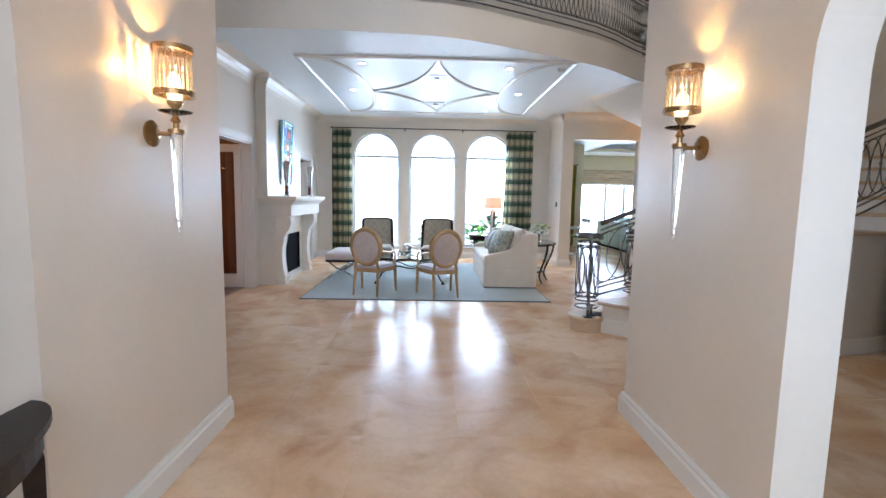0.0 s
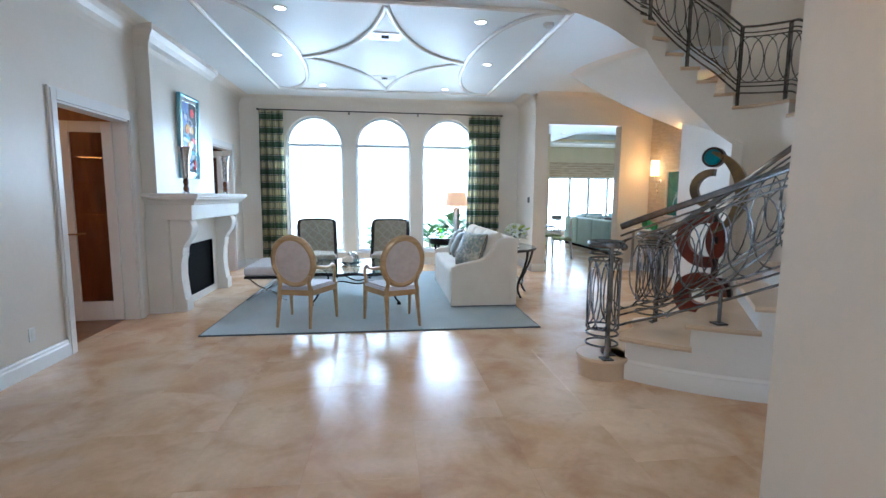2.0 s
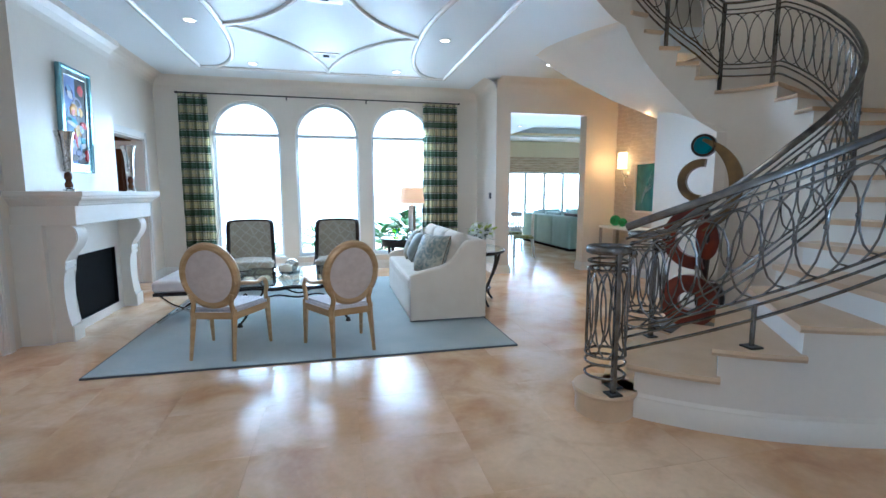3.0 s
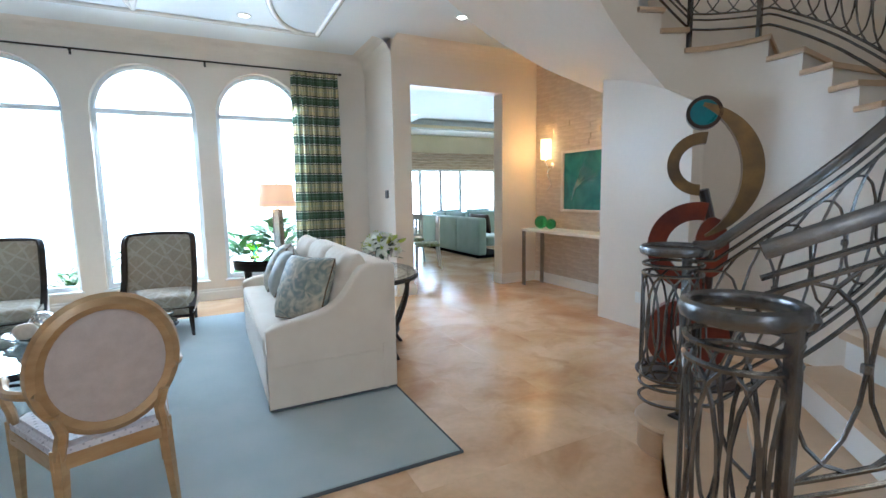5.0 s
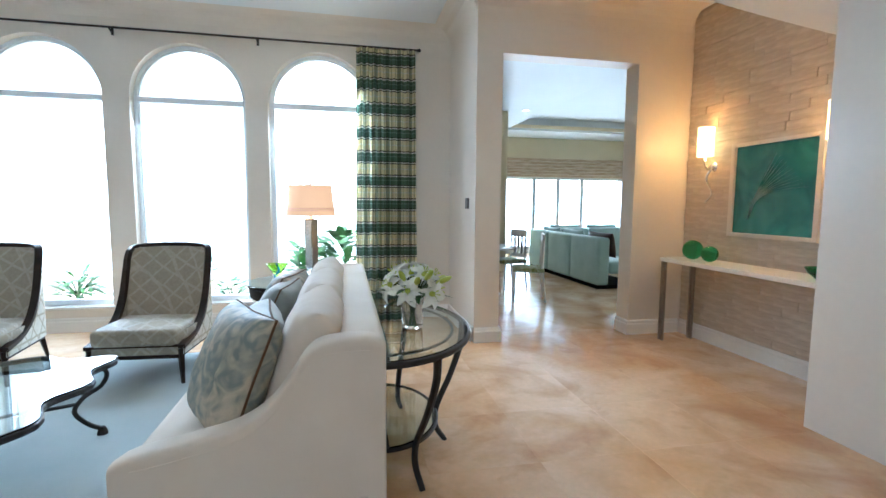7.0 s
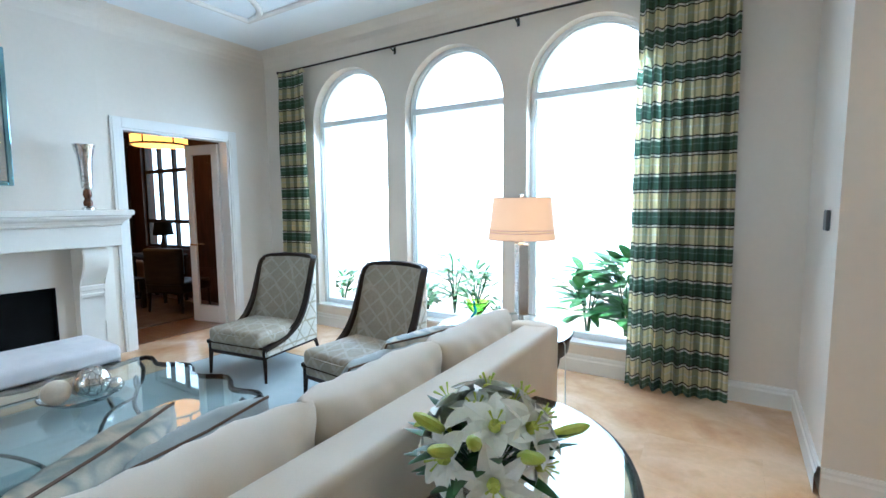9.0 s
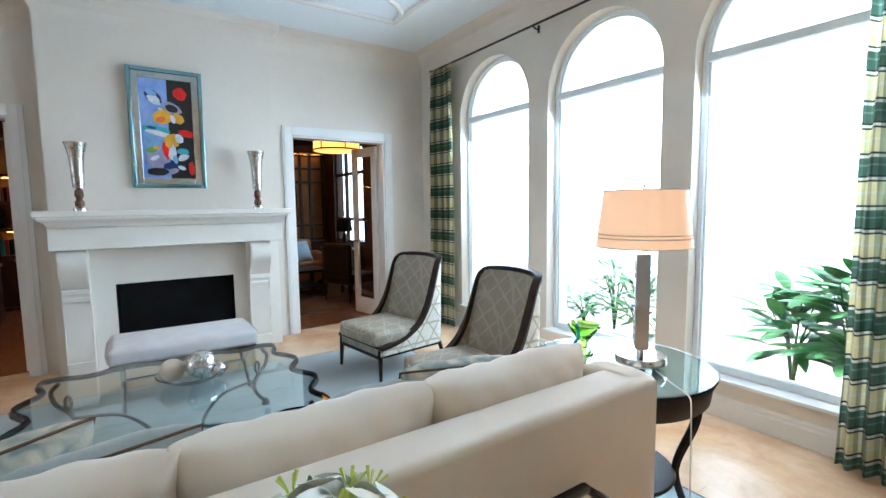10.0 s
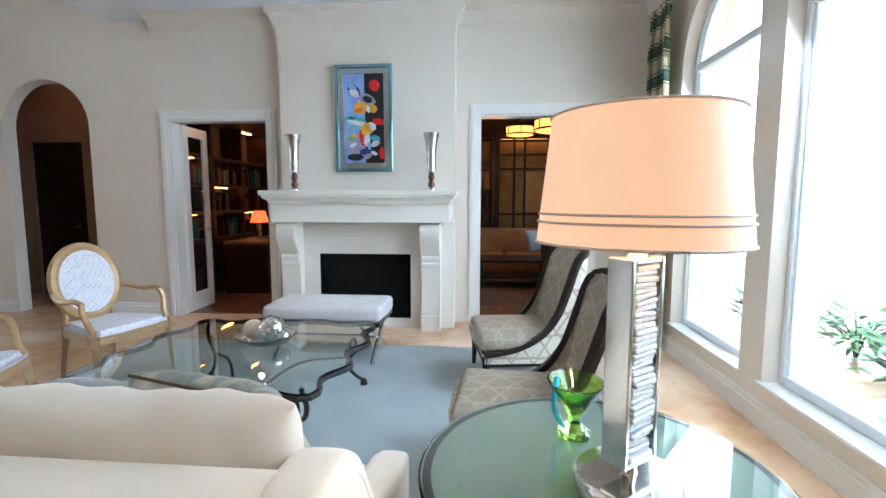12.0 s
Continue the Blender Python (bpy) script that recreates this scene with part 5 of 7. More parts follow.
part("harp", tube([(-0.175, 0, 0.80), (0, 0, 0.803), (0.175, 0, 0.80)], 0.003, 5), "chrome", lampo)
part("cord", tube(spline([(0.09, 0.06, 0.012), (0.16, 0.09, 0.006), (0.24, 0.12, 0.004), (0.335, 0.15, 0.004), (0.36, 0.155, -0.06), (0.365, 0.16, -0.4), (0.38, 0.17, -0.715)], 6), 0.003, 5), "white_paint", lampo, "clear lamp cord")
lamp("table_lamp_bulb", 'POINT', pose(1.33, 8.54, 1.40), 9, WARM, 0.05)
ag = thing("art_glass_vase", "lime green art glass vase with a blue ribbon", "vase", pose(1.05, 8.48, 0.724))
part("cup", lathe([(0, 0), (0.05, 0), (0.05, 0.008), (0.02, 0.03), (0.018, 0.05), (0.045, 0.09), (0.085, 0.15), (0.08, 0.152), (0.04, 0.096), (0, 0.06)], n=32, sx=1.1, sy=0.9), "lime_glass", ag, smooth=True)
part("ribbon", tube(spline([(0.0, -0.05, 0.16), (0.02, -0.06, 0.10), (-0.015, -0.05, 0.05), (0.01, -0.03, 0.02)], 5), 0.008, 6), "blue_glass", ag, "blue glass ribbon")


# ---- half-round table behind the sofa, with lilies ----
dt = thing("demilune_table", "half-round glass-topped console table with dark curved iron legs", "console table", pose(1.79, 6.93, 0.0))
half = [(0.49 * math.sin(math.pi * i / 32), -0.66 * math.cos(math.pi * i / 32)) for i in range(33)]
part("glass_top", prism(half, "z", 0.715, 0.725), "table_glass", dt, "half-round glass top")
part("rim", tube([(x * 1.005, y * 1.005, 0.705) for x, y in half], 0.017, 8, True), "iron", dt, smooth=True)
part("inner_rim", tube([(0.02 + x * 0.8, y * 0.8, 0.70) for x, y in half], 0.008, 6, True), "iron", dt)
part("shelf", prism([(0.02 + x * 0.62, y * 0.62) for x, y in half], "z", 0.20, 0.212), "table_glass", dt, "lower glass shelf")
part("shelf_rim", tube([(0.02 + x * 0.63, y * 0.63, 0.195) for x, y in half], 0.012, 6, True), "iron", dt)
for i in (5, 16, 27):
    x, y = half[i]
    leg = spline([(x, y, 0.70), (x * 0.98, y * 0.98, 0.58), (x * 0.86, y * 0.86, 0.40), (x * 0.70, y * 0.70, 0.22), (x * 0.68, y * 0.68, 0.10), (x * 0.80, y * 0.80, 0.0)], 5)
    part("leg", tube(leg, [0.020 - 0.0002 * k for k in range(len(leg))], 8), "iron", dt, smooth=True)
vase = thing("flower_vase", "clear glass cylinder vase with a lily stem bundle", "vase", pose(1.97, 6.80, 0.7255))
part("glass", lathe([(0, 0), (0.05, 0), (0.055, 0.01), (0.06, 0.17), (0.057, 0.17), (0.052, 0.015), (0, 0.012)], n=28), "crystal", vase, "clear glass cylinder", smooth=True)
lily = thing("lilies", "bouquet of open white lilies with green buds and leaves", "flowers", pose(1.97, 6.80, 0.7255))
rnd = random.Random(11)
def petal_mesh(bm, base, d, side, length, width, curl):
    """A narrow blade from base along d, bending over by curl."""
    up = d.cross(side).normalized()
    lines = []
    for k in range(6):
        f = k / 5
        w = width * math.sin(math.pi * min(1, f * 0.92 + 0.06)) ** 0.8
        c = base + d * (length * f * (1 - 0.35 * f * curl)) + up * (length * curl * f * f * 0.7)
        lines.append([c - side * w + up * w * 0.25, c, c + side * w + up * w * 0.25])
    strip(lines, bm)
def lily_petal(top, axis, out, length, width):
    """A petal that rises as a funnel along axis, opens outwards and curls back at its tip."""
    side = axis.cross(out).normalized()
    lines = []
    for k in range(8):
        f = k / 7
        c = top + axis * (length * (0.62 * f - 0.50 * f * f)) + out * (length * (0.10 + 0.22 * f + 0.66 * f * f))
        w = width * (math.sin(math.pi * (0.10 + 0.86 * f)) ** 0.75 if k < 7 else 0.05)
        lift = axis * (w * 0.32)
        lines.append([c - side * w + lift, c - side * w * 0.5 + lift * 0.3, c - axis * (w * 0.10), c + side * w * 0.5 + lift * 0.3, c + side * w + lift])
    return strip(lines)
def facing(d):
    return d.to_track_quat('Z', 'Y').to_matrix().to_4x4()
for i in range(25):
    a, e = i * 2.39996 + rnd.uniform(-0.25, 0.25), math.asin(min(1, 0.02 + 0.95 * ((i * 7) % 25) / 24))
    d = Vector((math.cos(a) * math.cos(e), math.sin(a) * math.cos(e), math.sin(e)))
    is_bud = i % 3 == 2 and e < 0.8
    reach = rnd.uniform(0.12, 0.15) if is_bud else rnd.uniform(0.075, 0.125)
    top = Vector((0, 0, 0.195)) + Vector((d.x * 1.15, d.y * 1.15, d.z * 0.95)) * reach
    part("stem", tube(spline([(0.02 * math.cos(a + 2), 0.02 * math.sin(a + 2), 0.015), (0.02 * math.cos(a), 0.02 * math.sin(a), 0.13), top * 0.75 + Vector((0, 0, 0.04)), top], 4), 0.003, 5), "leaf", lily)
    if is_bud:
        part("bud", moved(lathe([(0, 0), (0.010, 0.01), (0.0155, 0.04), (0.013, 0.075), (0.006, 0.095), (0, 0.10)], n=8), Matrix.Translation(top) @ facing(d)), "bud", lily, "closed green bud", smooth=True)
        continue
    head = part("lily_head", moved(lathe([(0, -0.01), (0.008, -0.005), (0.015, 0.012), (0.012, 0.026), (0, 0.030)], n=8), Matrix.Translation(top) @ facing(d)), "bud", lily, "open white lily", smooth=True)
    first = d.orthogonal().normalized()
    for k in range(6):
        out = Matrix.Rotation(k * math.pi / 3 + a, 3, d) @ first
        part("petal", lily_petal(top, d, out, rnd.uniform(0.088, 0.102), 0.029 if k % 2 else 0.022), "petal", head, "white pointed petal", smooth=True)
    for k in range(4):
        out = Matrix.Rotation(k * math.pi / 2 + a, 3, d) @ first
        part("stamen", tube([top, top + d * 0.035 + out * 0.008, top + d * 0.055 + out * 0.02], [0.0015, 0.0015, 0.0035], 4), "bud", head)
for i in range(34):
    a, t = i * 2.39996 + 0.5, rnd.uniform(0.05, 1.0)
    base = Vector((0.05 * math.cos(a), 0.05 * math.sin(a), rnd.uniform(0.13, 0.24)))
    d = Vector((math.cos(a), math.sin(a), rnd.uniform(-0.25, 0.9))).normalized()
    bm = bmesh.new()
    petal_mesh(bm, base, d, d.cross(Vector((0, 0, 1))).normalized(), rnd.uniform(0.12, 0.19), 0.017, 0.3)
    part("leaf", bm, "leaf", lily, "narrow green leaf", smooth=True)

# ---- stair railings ----
def railing(name, label, rf, zf, pos, a, b, step, thick=1.0):
    """A railing over the curve pos(d, r, z), with overlapping upright loops. rf: radius; zf: foot line; a..b: degrees; step: degrees between loops."""
    g = thing(name, label, "railing")
    ds = degs(a, b, 2.5)
    def line(h):
        return [pos(d, rf(d), zf(d) + h) for d in ds]
    part("handrail", tube(line(0.93), 0.026, 8, flat=0.6), "rail", g, "smooth pewter handrail", smooth=True)
    for h, r in ((0.855, 0.009), (0.805, 0.009), (0.235, 0.009), (0.185, 0.009), (0.10, 0.011)):
        part("bar", tube(line(h), r, 5), "rail", g)
    d, n = a + step * 0.5, 0
    while d < b - step:
        pts = []
        for i in range(18):
            t = 2 * math.pi * i / 18
            dd = d + step * 0.98 * math.cos(t)
            pts.append(pos(dd, rf(dd), zf(dd) + 0.52 + 0.285 * math.sin(t)))
        part("loop", tube(pts, 0.0065, 5, True), "rail", g)
        bm = bmesh.new()
        p = pos(d + step * 0.98, rf(d + step), zf(d + step) + 0.52)
        lathe([(0, -0.018), (0.014, -0.012), (0.014, 0.012), (0, 0.018)], p.x, p.y, 6, bm)
        bmesh.ops.translate(bm, verts=bm.verts, vec=(0, 0, p.z))
        part("collar", bm, "rail", g)
        d += step
        n += 1
    return g


def volute(g, c, r, z, foot):
    """The curled end of a rail round a cage of loops."""
    def circ(rr, h, k=28):
        return [Vector((c[0] + rr * math.cos(2 * math.pi * i / k), c[1] + rr * math.sin(2 * math.pi * i / k), h)) for i in range(k)]
    part("volute", tube(circ(r, z), 0.026, 8, True, flat=0.7), "rail", g, "curled pewter rail end", smooth=True)
    for h in (z - 0.075, z - 0.125, foot + 0.235, foot + 0.185, foot + 0.10):
        part("ring", tube(circ(r * 0.97, h), 0.009, 5, True), "rail", g)
    mid, hh = (z - 0.125 + foot + 0.235) / 2, (z - 0.125 - foot - 0.235) / 2
    for i in range(9):
        a0 = 2 * math.pi * i / 9
        pts = []
        for k in range(18):
            t = 2 * math.pi * k / 18
            a = a0 + 0.62 * math.cos(t)
            pts.append((c[0] + r * 0.97 * math.cos(a), c[1] + r * 0.97 * math.sin(a), mid + hh * math.sin(t)))
        part("loop", tube(pts, 0.0065, 5, True), "rail", g)
    part("scroll_end", moved(lathe([(0, -0.03), (0.022, -0.02), (0.03, 0), (0.022, 0.02), (0, 0.03)], n=12), pose(c[0] + r * 0.8, c[1] - r * 0.75, z - 0.02)), "rail", g, smooth=True)


def post(g, p, top, h=0.018):
    bm = box(p[0] - h, p[1] - h, p[2] + 0.01, p[0] + h, p[1] + h, top, 0.003)
    part("post", bm, "rail", g)
    part("post_foot", box(p[0] - 0.045, p[1] - 0.045, p[2], p[0] + 0.045, p[1] + 0.045, p[2] + 0.012, 0.003), "iron", g, "dark base plate")


outrail = railing("stair_railing", "sweeping pewter iron stair railing with overlapping loops", lambda d: outer(d) - 0.07, rail_z, at, 212, 330, 4.3)
volute(outrail, (1.80, 3.57), 0.13, 1.10, 0.178)
post(outrail, (1.785, 3.442, 0.178), 1.10, 0.015)
post(outrail, (1.86, 3.55, 0.178), 0.30, 0.012)
for d in (231, 254, 277, 300):
    q = at(d, outer(d) - 0.07, 0)
    post(outrail, (q.x, q.y, tread_z(d)), rail_z(d) + 0.19, 0.011)
inrail = railing("stair_railing", "tight inner pewter iron stair railing with overlapping loops", lambda d: inner(d) + 0.06, rail_z, at, 201, 474, 7.0)
volute(inrail, (2.78, 4.50), 0.15, 1.09, 0.178)
post(inrail, (2.81, 4.44, 0.178), 1.09)
for d in (388, 412, 440, 466):
    q = at(d, inner(d) + 0.06, 0)
    post(inrail, (q.x, q.y, tread_z(d)), rail_z(d) + 0.93)
# gallery railing along the curved edge
GE = [p.copy() for p in EDGE][::1]
def gpos(d, r, z):
    k = max(0.0, min(len(GE) - 1.001, d))
    i = int(k)
    p = GE[i].lerp(GE[i + 1], k - i)
    return Vector((p.x, p.y + 0.06, z))
galrail = railing("gallery_railing", "dark iron gallery railing over the foyer", lambda d: 0, lambda d: 3.76, gpos, 12.0, len(GE) - 1.2, 0.42)

# ---- abstract sculpture in the stairwell ----
sc = thing("sculpture", "tall abstract metal sculpture of rings and crescents on a round base", "sculpture", pose(3.80, 5.10, 0, 0, 0, -52))
def plate(name, cx, cz, ri, ro, a0, a1, th, mat, taper=False, y=0.0, squash=1.0):
    bm, n = bmesh.new(), 32
    lines = []
    for i in range(n + 1):
        f = i / n
        a = radians(a0 + (a1 - a0) * f)
        w = (ro - ri) / 2 * (math.sin(math.pi * (0.06 + 0.90 * f)) if taper else 1)
        m = (ro + ri) / 2
        p = [((m - w) * math.cos(a) * squash, (m - w) * math.sin(a)), ((m + w) * math.cos(a) * squash, (m + w) * math.sin(a))]
        lines.append([(cx + p[0][0], y - th, cz + p[0][1]), (cx + p[1][0], y - th, cz + p[1][1]), (cx + p[1][0], y + th, cz + p[1][1]), (cx + p[0][0], y + th, cz + p[0][1]), (cx + p[0][0], y - th, cz + p[0][1])])
    strip(lines, bm)
    if abs(a1 - a0) < 359:
        for row in (lines[0], lines[-1]):
            bm.faces.new([bm.verts.new(Vector(q)) for q in row[:-1]])
    return part(name, bm, mat, sc, smooth=True)
part("base", lathe([(0, 0), (0.36, 0), (0.37, 0.008), (0.36, 0.018), (0, 0.018)], n=48), "dark_patina", sc, "round black base plate", smooth=True)
plate("lower_ring", -0.02, 0.30, 0.10, 0.285, 0, 360, 0.05, "red_lacquer", y=0.0)
plate("lower_disc", 0.16, 0.33, 0.06, 0.20, 0, 360, 0.035, "dark_patina", y=0.10, squash=0.7)
plate("middle_crescent", 0.02, 0.98, 0.20, 0.33, 78, 285, 0.05, "red_lacquer")
plate("middle_ring", 0.12, 0.98, 0.05, 0.22, 0, 360, 0.04, "red_lacquer", squash=0.5, y=0.02)
plate("upper_crescent", 0.03, 1.58, 0.145, 0.225, 82, 268, 0.05, "bronze_patina")
plate("disc_rim", 0.03, 1.94, 0.09, 0.115, 0, 360, 0.05, "dark_patina")
plate("disc", 0.03, 1.94, 0.0, 0.10, 0, 360, 0.04, "blue_patina")
plate("great_crescent", -0.17, 1.52, 0.45, 0.58, 68, -62, 0.05, "bronze_patina", True)
part("spine", tube([(0.06, 0.05, 0.01), (0.10, 0.05, 0.5), (0.12, 0.05, 0.95), (0.10, 0.03, 1.2), (0.05, 0.0, 1.4)], 0.035, 8), "dark_patina", sc, smooth=True)

# ---- niche: console, glass balls, art, sconces ----
cn = thing("console_table", "slim console with a pale stone top and paired metal legs", "console table", pose(4.99, 7.70, 0))
part("top", box(-0.20, -0.86, 0.825, 0.20, 0.86, 0.865, 0.004), "stone", cn, "pale stone top")
M["nickel_leg"] = surface("brushed_nickel_leg", (0.36, 0.33, 0.29), (0.30, 0.27, 0.24), 0.3, metal=0.9, scale=9, fine=90)
for y in (-0.83, 0.83):
    for x in (-0.17, 0.17):
        for o in (-0.022, 0.022):
            part("leg", box(x - 0.011, y + o - 0.011, 0, x + 0.011, y + o + 0.011, 0.825, 0.002), "nickel_leg", cn)
def glass_ball(y, r, x=4.97):
    g = thing("glass_ball", "green blown glass sphere on the console", "glass ball", pose(x, y, 0.8655 + r), "green glass on the console")
    part("sphere", lathe([(r * math.sin(math.pi * k / 16), -r * math.cos(math.pi * k / 16)) for k in range(17)], n=28), "bowl_glass", g, smooth=True)
glass_ball(8.32, 0.095)
glass_ball(8.10, 0.075)
gb = thing("glass_bowl", "small green glass bowl on the console", "bowl", pose(4.97, 7.05, 0.8655))
part("bowl", lathe([(0, 0), (0.03, 0), (0.035, 0.008), (0.08, 0.045), (0.10, 0.085), (0.095, 0.085), (0.07, 0.045), (0, 0.014)], n=28), "bowl_glass", gb, smooth=True)
M["teal_art"] = surface("teal_abstract_art", (0.008, 0.13, 0.12), (0.03, 0.20, 0.18), 0.12, scale=2.0, fine=30, distort=3, detail=2, bump=0.0, coat=0.8)
ta = thing("teal_artwork", "teal abstract artwork under glass in a pale wooden frame", "artwork", pose(5.236, 7.72, 1.54))
bm = bmesh.new()
for a, b, c, d in ((-0.44, -0.395, -0.43, 0.43), (0.395, 0.44, -0.43, 0.43), (-0.395, 0.395, 0.395, 0.43), (-0.395, 0.395, -0.43, -0.395)):
    box(-0.045, a, c, 0, b, d, 0.003, bm)
M["pale_frame"] = surface("bleached_wood_frame", (0.72, 0.64, 0.54), rough=0.45, fine=80)
part("frame", bm, "pale_frame", ta)
part("print", box(-0.02, -0.395, -0.395, 0, 0.395, 0.395), "teal_art", ta, "teal swirling print")
M["art_wisp"] = surface("pale_wisp", (0.38, 0.58, 0.54), (0.05, 0.28, 0.26), 0.2, scale=9, fine=60)
for k in range(11):
    f = k / 10
    end = Vector((-0.021, -0.02 - 0.30 * f, 0.31 - 0.30 * f))
    pts = spline([(-0.021, 0.24 - 0.03 * f, -0.27 + 0.03 * f), (-0.021, 0.20 - 0.05 * f, -0.12 + 0.02 * f), (-0.021, 0.10 - 0.12 * f, 0.08 - 0.10 * f), end], 6)
    part("wisp", tube(pts, [0.002 + (0.006 + 0.008 * (k % 3) / 2) * math.sin(math.pi * i / (len(pts) - 1)) for i in range(len(pts))], 5, flat=0.1), "art_wisp", ta)
def niche_sconce(y):
    s = thing("wall_sconce", "polished nickel wall sconce with a lit paper cylinder shade", "wall lamp", pose(5.236, y, 1.66), "niche sconces")
    part("backplate", moved(lathe([(0, 0), (0.05, 0), (0.05, 0.012), (0.03, 0.025), (0, 0.025)], n=20), pose(0, 0, 0.12, 0, -90, 0)), "chrome", s, smooth=True)
    part("arm", tube(spline([(-0.02, 0, 0.12), (-0.09, 0, 0.10), (-0.12, 0, 0.16), (-0.12, 0, 0.22)], 5), 0.012, 8), "chrome", s, smooth=True)
    part("tail", tube(spline([(-0.03, 0, 0.12), (-0.07, 0.02, 0.0), (-0.03, -0.01, -0.14), (-0.09, 0.0, -0.24)], 5), [0.016 - 0.0006 * i for i in range(16)], 8), "chrome", s, smooth=True)
    part("shade", lathe([(0.075, 0.22), (0.075, 0.50), (0.071, 0.50), (0.071, 0.22), (0.075, 0.22)], -0.12, 0, 28), "sconce_shade", s, "lit paper cylinder shade", smooth=True)
niche_sconce(8.40)
niche_sconce(7.12)
for y in (8.40, 7.12):
    lamp("niche_sconce_bulb", 'POINT', pose(5.05, y, 2.02), 17, (1, 0.43, 0.10), 0.05)

# ---- hall sconces ----
def hall_sconce(m):
    s = thing("wall_sconce", "brass and crystal torch sconce with a lit ribbed glass cup", "wall lamp", m, "hall torch sconces")
    part("backplate", moved(lathe([(0, 0), (0.060, 0), (0.063, 0.01), (0.045, 0.022), (0.028, 0.03), (0, 0.03)], n=28), pose(0, 0, 0, 0, 90, 0)), "brass", s, "oval brass backplate", smooth=True)
    part("arm", tube([(0.02, 0, 0), (0.11, 0, 0.0)], 0.011, 8), "brass", s)
    part("stem", lathe([(0, -0.44), (0.008, -0.44), (0.012, -0.42), (0.009, -0.405), (0.014, -0.40), (0.028, -0.02), (0.03, 0.0), (0, 0.0)], 0.12, 0, 8), "crystal", s, "tapered crystal spike", smooth=False)
    part("tip", lathe([(0, -0.475), (0.01, -0.465), (0.01, -0.45), (0, -0.44)], 0.12, 0, 10), "crystal", s, smooth=True)
    part("collar", lathe([(0, 0), (0.036, 0.0), (0.036, 0.02), (0.014, 0.025), (0.014, 0.05), (0.024, 0.06), (0.012, 0.08), (0.012, 0.11), (0.035, 0.14), (0.035, 0.15), (0, 0.15)], 0.12, 0, 18), "brass", s, smooth=True)
    part("saucer", lathe([(0.015, 0.085), (0.07, 0.098), (0.075, 0.104), (0.015, 0.092)], 0.12, 0, 24), "crystal", s, smooth=True)
    for i in range(20):
        a = 2 * math.pi * i / 20
        bm = tube([(0.12 + 0.072 * math.cos(a), 0.072 * math.sin(a), 0.19), (0.12 + 0.072 * math.cos(a), 0.072 * math.sin(a), 0.38)], 0.0075, 6)
        part("glass_rod", bm, "sconce_glass", s, smooth=True)
    for z in (0.185, 0.385):
        part("band", lathe([(0.068, z - 0.012), (0.088, z - 0.012), (0.088, z + 0.012), (0.068, z + 0.012), (0.068, z - 0.012)], 0.12, 0, 28), "brass", s, smooth=True)
    part("bulb", lathe([(0, 0.15), (0.028, 0.16), (0.036, 0.20), (0.030, 0.25), (0.012, 0.278), (0, 0.284)], 0.12, 0, 16), "sconce_lit", s, "glowing candle bulb", smooth=True)
    return s
M["sconce_glass"] = clear("ribbed_sconce_glass", (1.0, 0.88, 0.66), 0.2)
hall_sconce(pose(-1.328, 0.60, 1.77))
hall_sconce(pose(1.388, 0.72, 1.77, 0, 0, 180))
for x, y in ((-1.208, 0.60), (1.268, 0.72)):
    lamp("hall_sconce_bulb", 'POINT', pose(x, y, 2.075), 10, (1, 0.47, 0.12), 0.012)
hc = thing("hall_table", "half-round dark wooden hall table", "table", pose(-1.30, -0.80, 0))
arc = [(0.27 * math.sin(math.pi * i / 24), -0.62 * math.cos(math.pi * i / 24)) for i in range(25)]
part("top", prism(arc, "z", 0.78, 0.805), "dark_wood", hc)
part("apron", prism([(x * 0.93, y * 0.95) for x, y in arc], "z", 0.70, 0.78), "dark_wood", hc)
for x, y in ((0.13, 0.46), (0.13, -0.46), (0.27, 0.0)):
    part("leg", tube([(x, y, 0.70), (x, y, 0.0)], [0.038, 0.024], 4), "dark_wood", hc)

# ---- ceiling fixtures ----
def downlight(x, y, z=CEIL, watts=0.0):
    d = thing("downlight", "small recessed ceiling downlight with a white ring", "ceiling light", pose(x, y, z), "recessed downlights")
    part("ring", lathe([(0.055, -0.001), (0.075, -0.001), (0.075, -0.008), (0.06, -0.012), (0.055, -0.006), (0.055, -0.001)], n=28), "trim", d, smooth=True)
    part("lens", lathe([(0, -0.004), (0.055, -0.004), (0.055, -0.002), (0, -0.002)], n=24), "downlight", d, "glowing lens")
    if watts:
        lamp("downlight_beam", 'SPOT', pose(x, y, z - 0.03), watts, (1, 0.84, 0.62), 0.14, spot=100)
for x, y in ((-1.04, 5.26), (1.10, 5.36), (-1.45, 6.95), (1.53, 7.0), (-1.06, 8.7), (1.12, 8.7)):
    downlight(x, y, CEIL, 6)
downlight(3.36, 7.75, CEIL, 30)
downlight(4.1, 7.1, CEIL, 30)
def vent(x, y):
    v = thing("ceiling_vent", "white square ceiling air vent with a dark slot", "vent", pose(x, y, CEIL), "ceiling vents")
    part("frame", box(-0.19, -0.13, -0.012, 0.19, 0.13, -0.001, 0.003), "trim", v)
    part("slot", box(-0.045, -0.06, -0.014, 0.045, 0.06, -0.0122), "black", v, "dark centre slot")
    for s in (-1, 1):
        for k in range(4):
            part("slat", box(s * 0.10 - 0.045, -0.06 + k * 0.035, -0.016, s * 0.10 + 0.045, -0.048 + k * 0.035, -0.0122, 0.001), "trim", v)
vent(0.04, 5.98)
vent(0.03, 8.02)
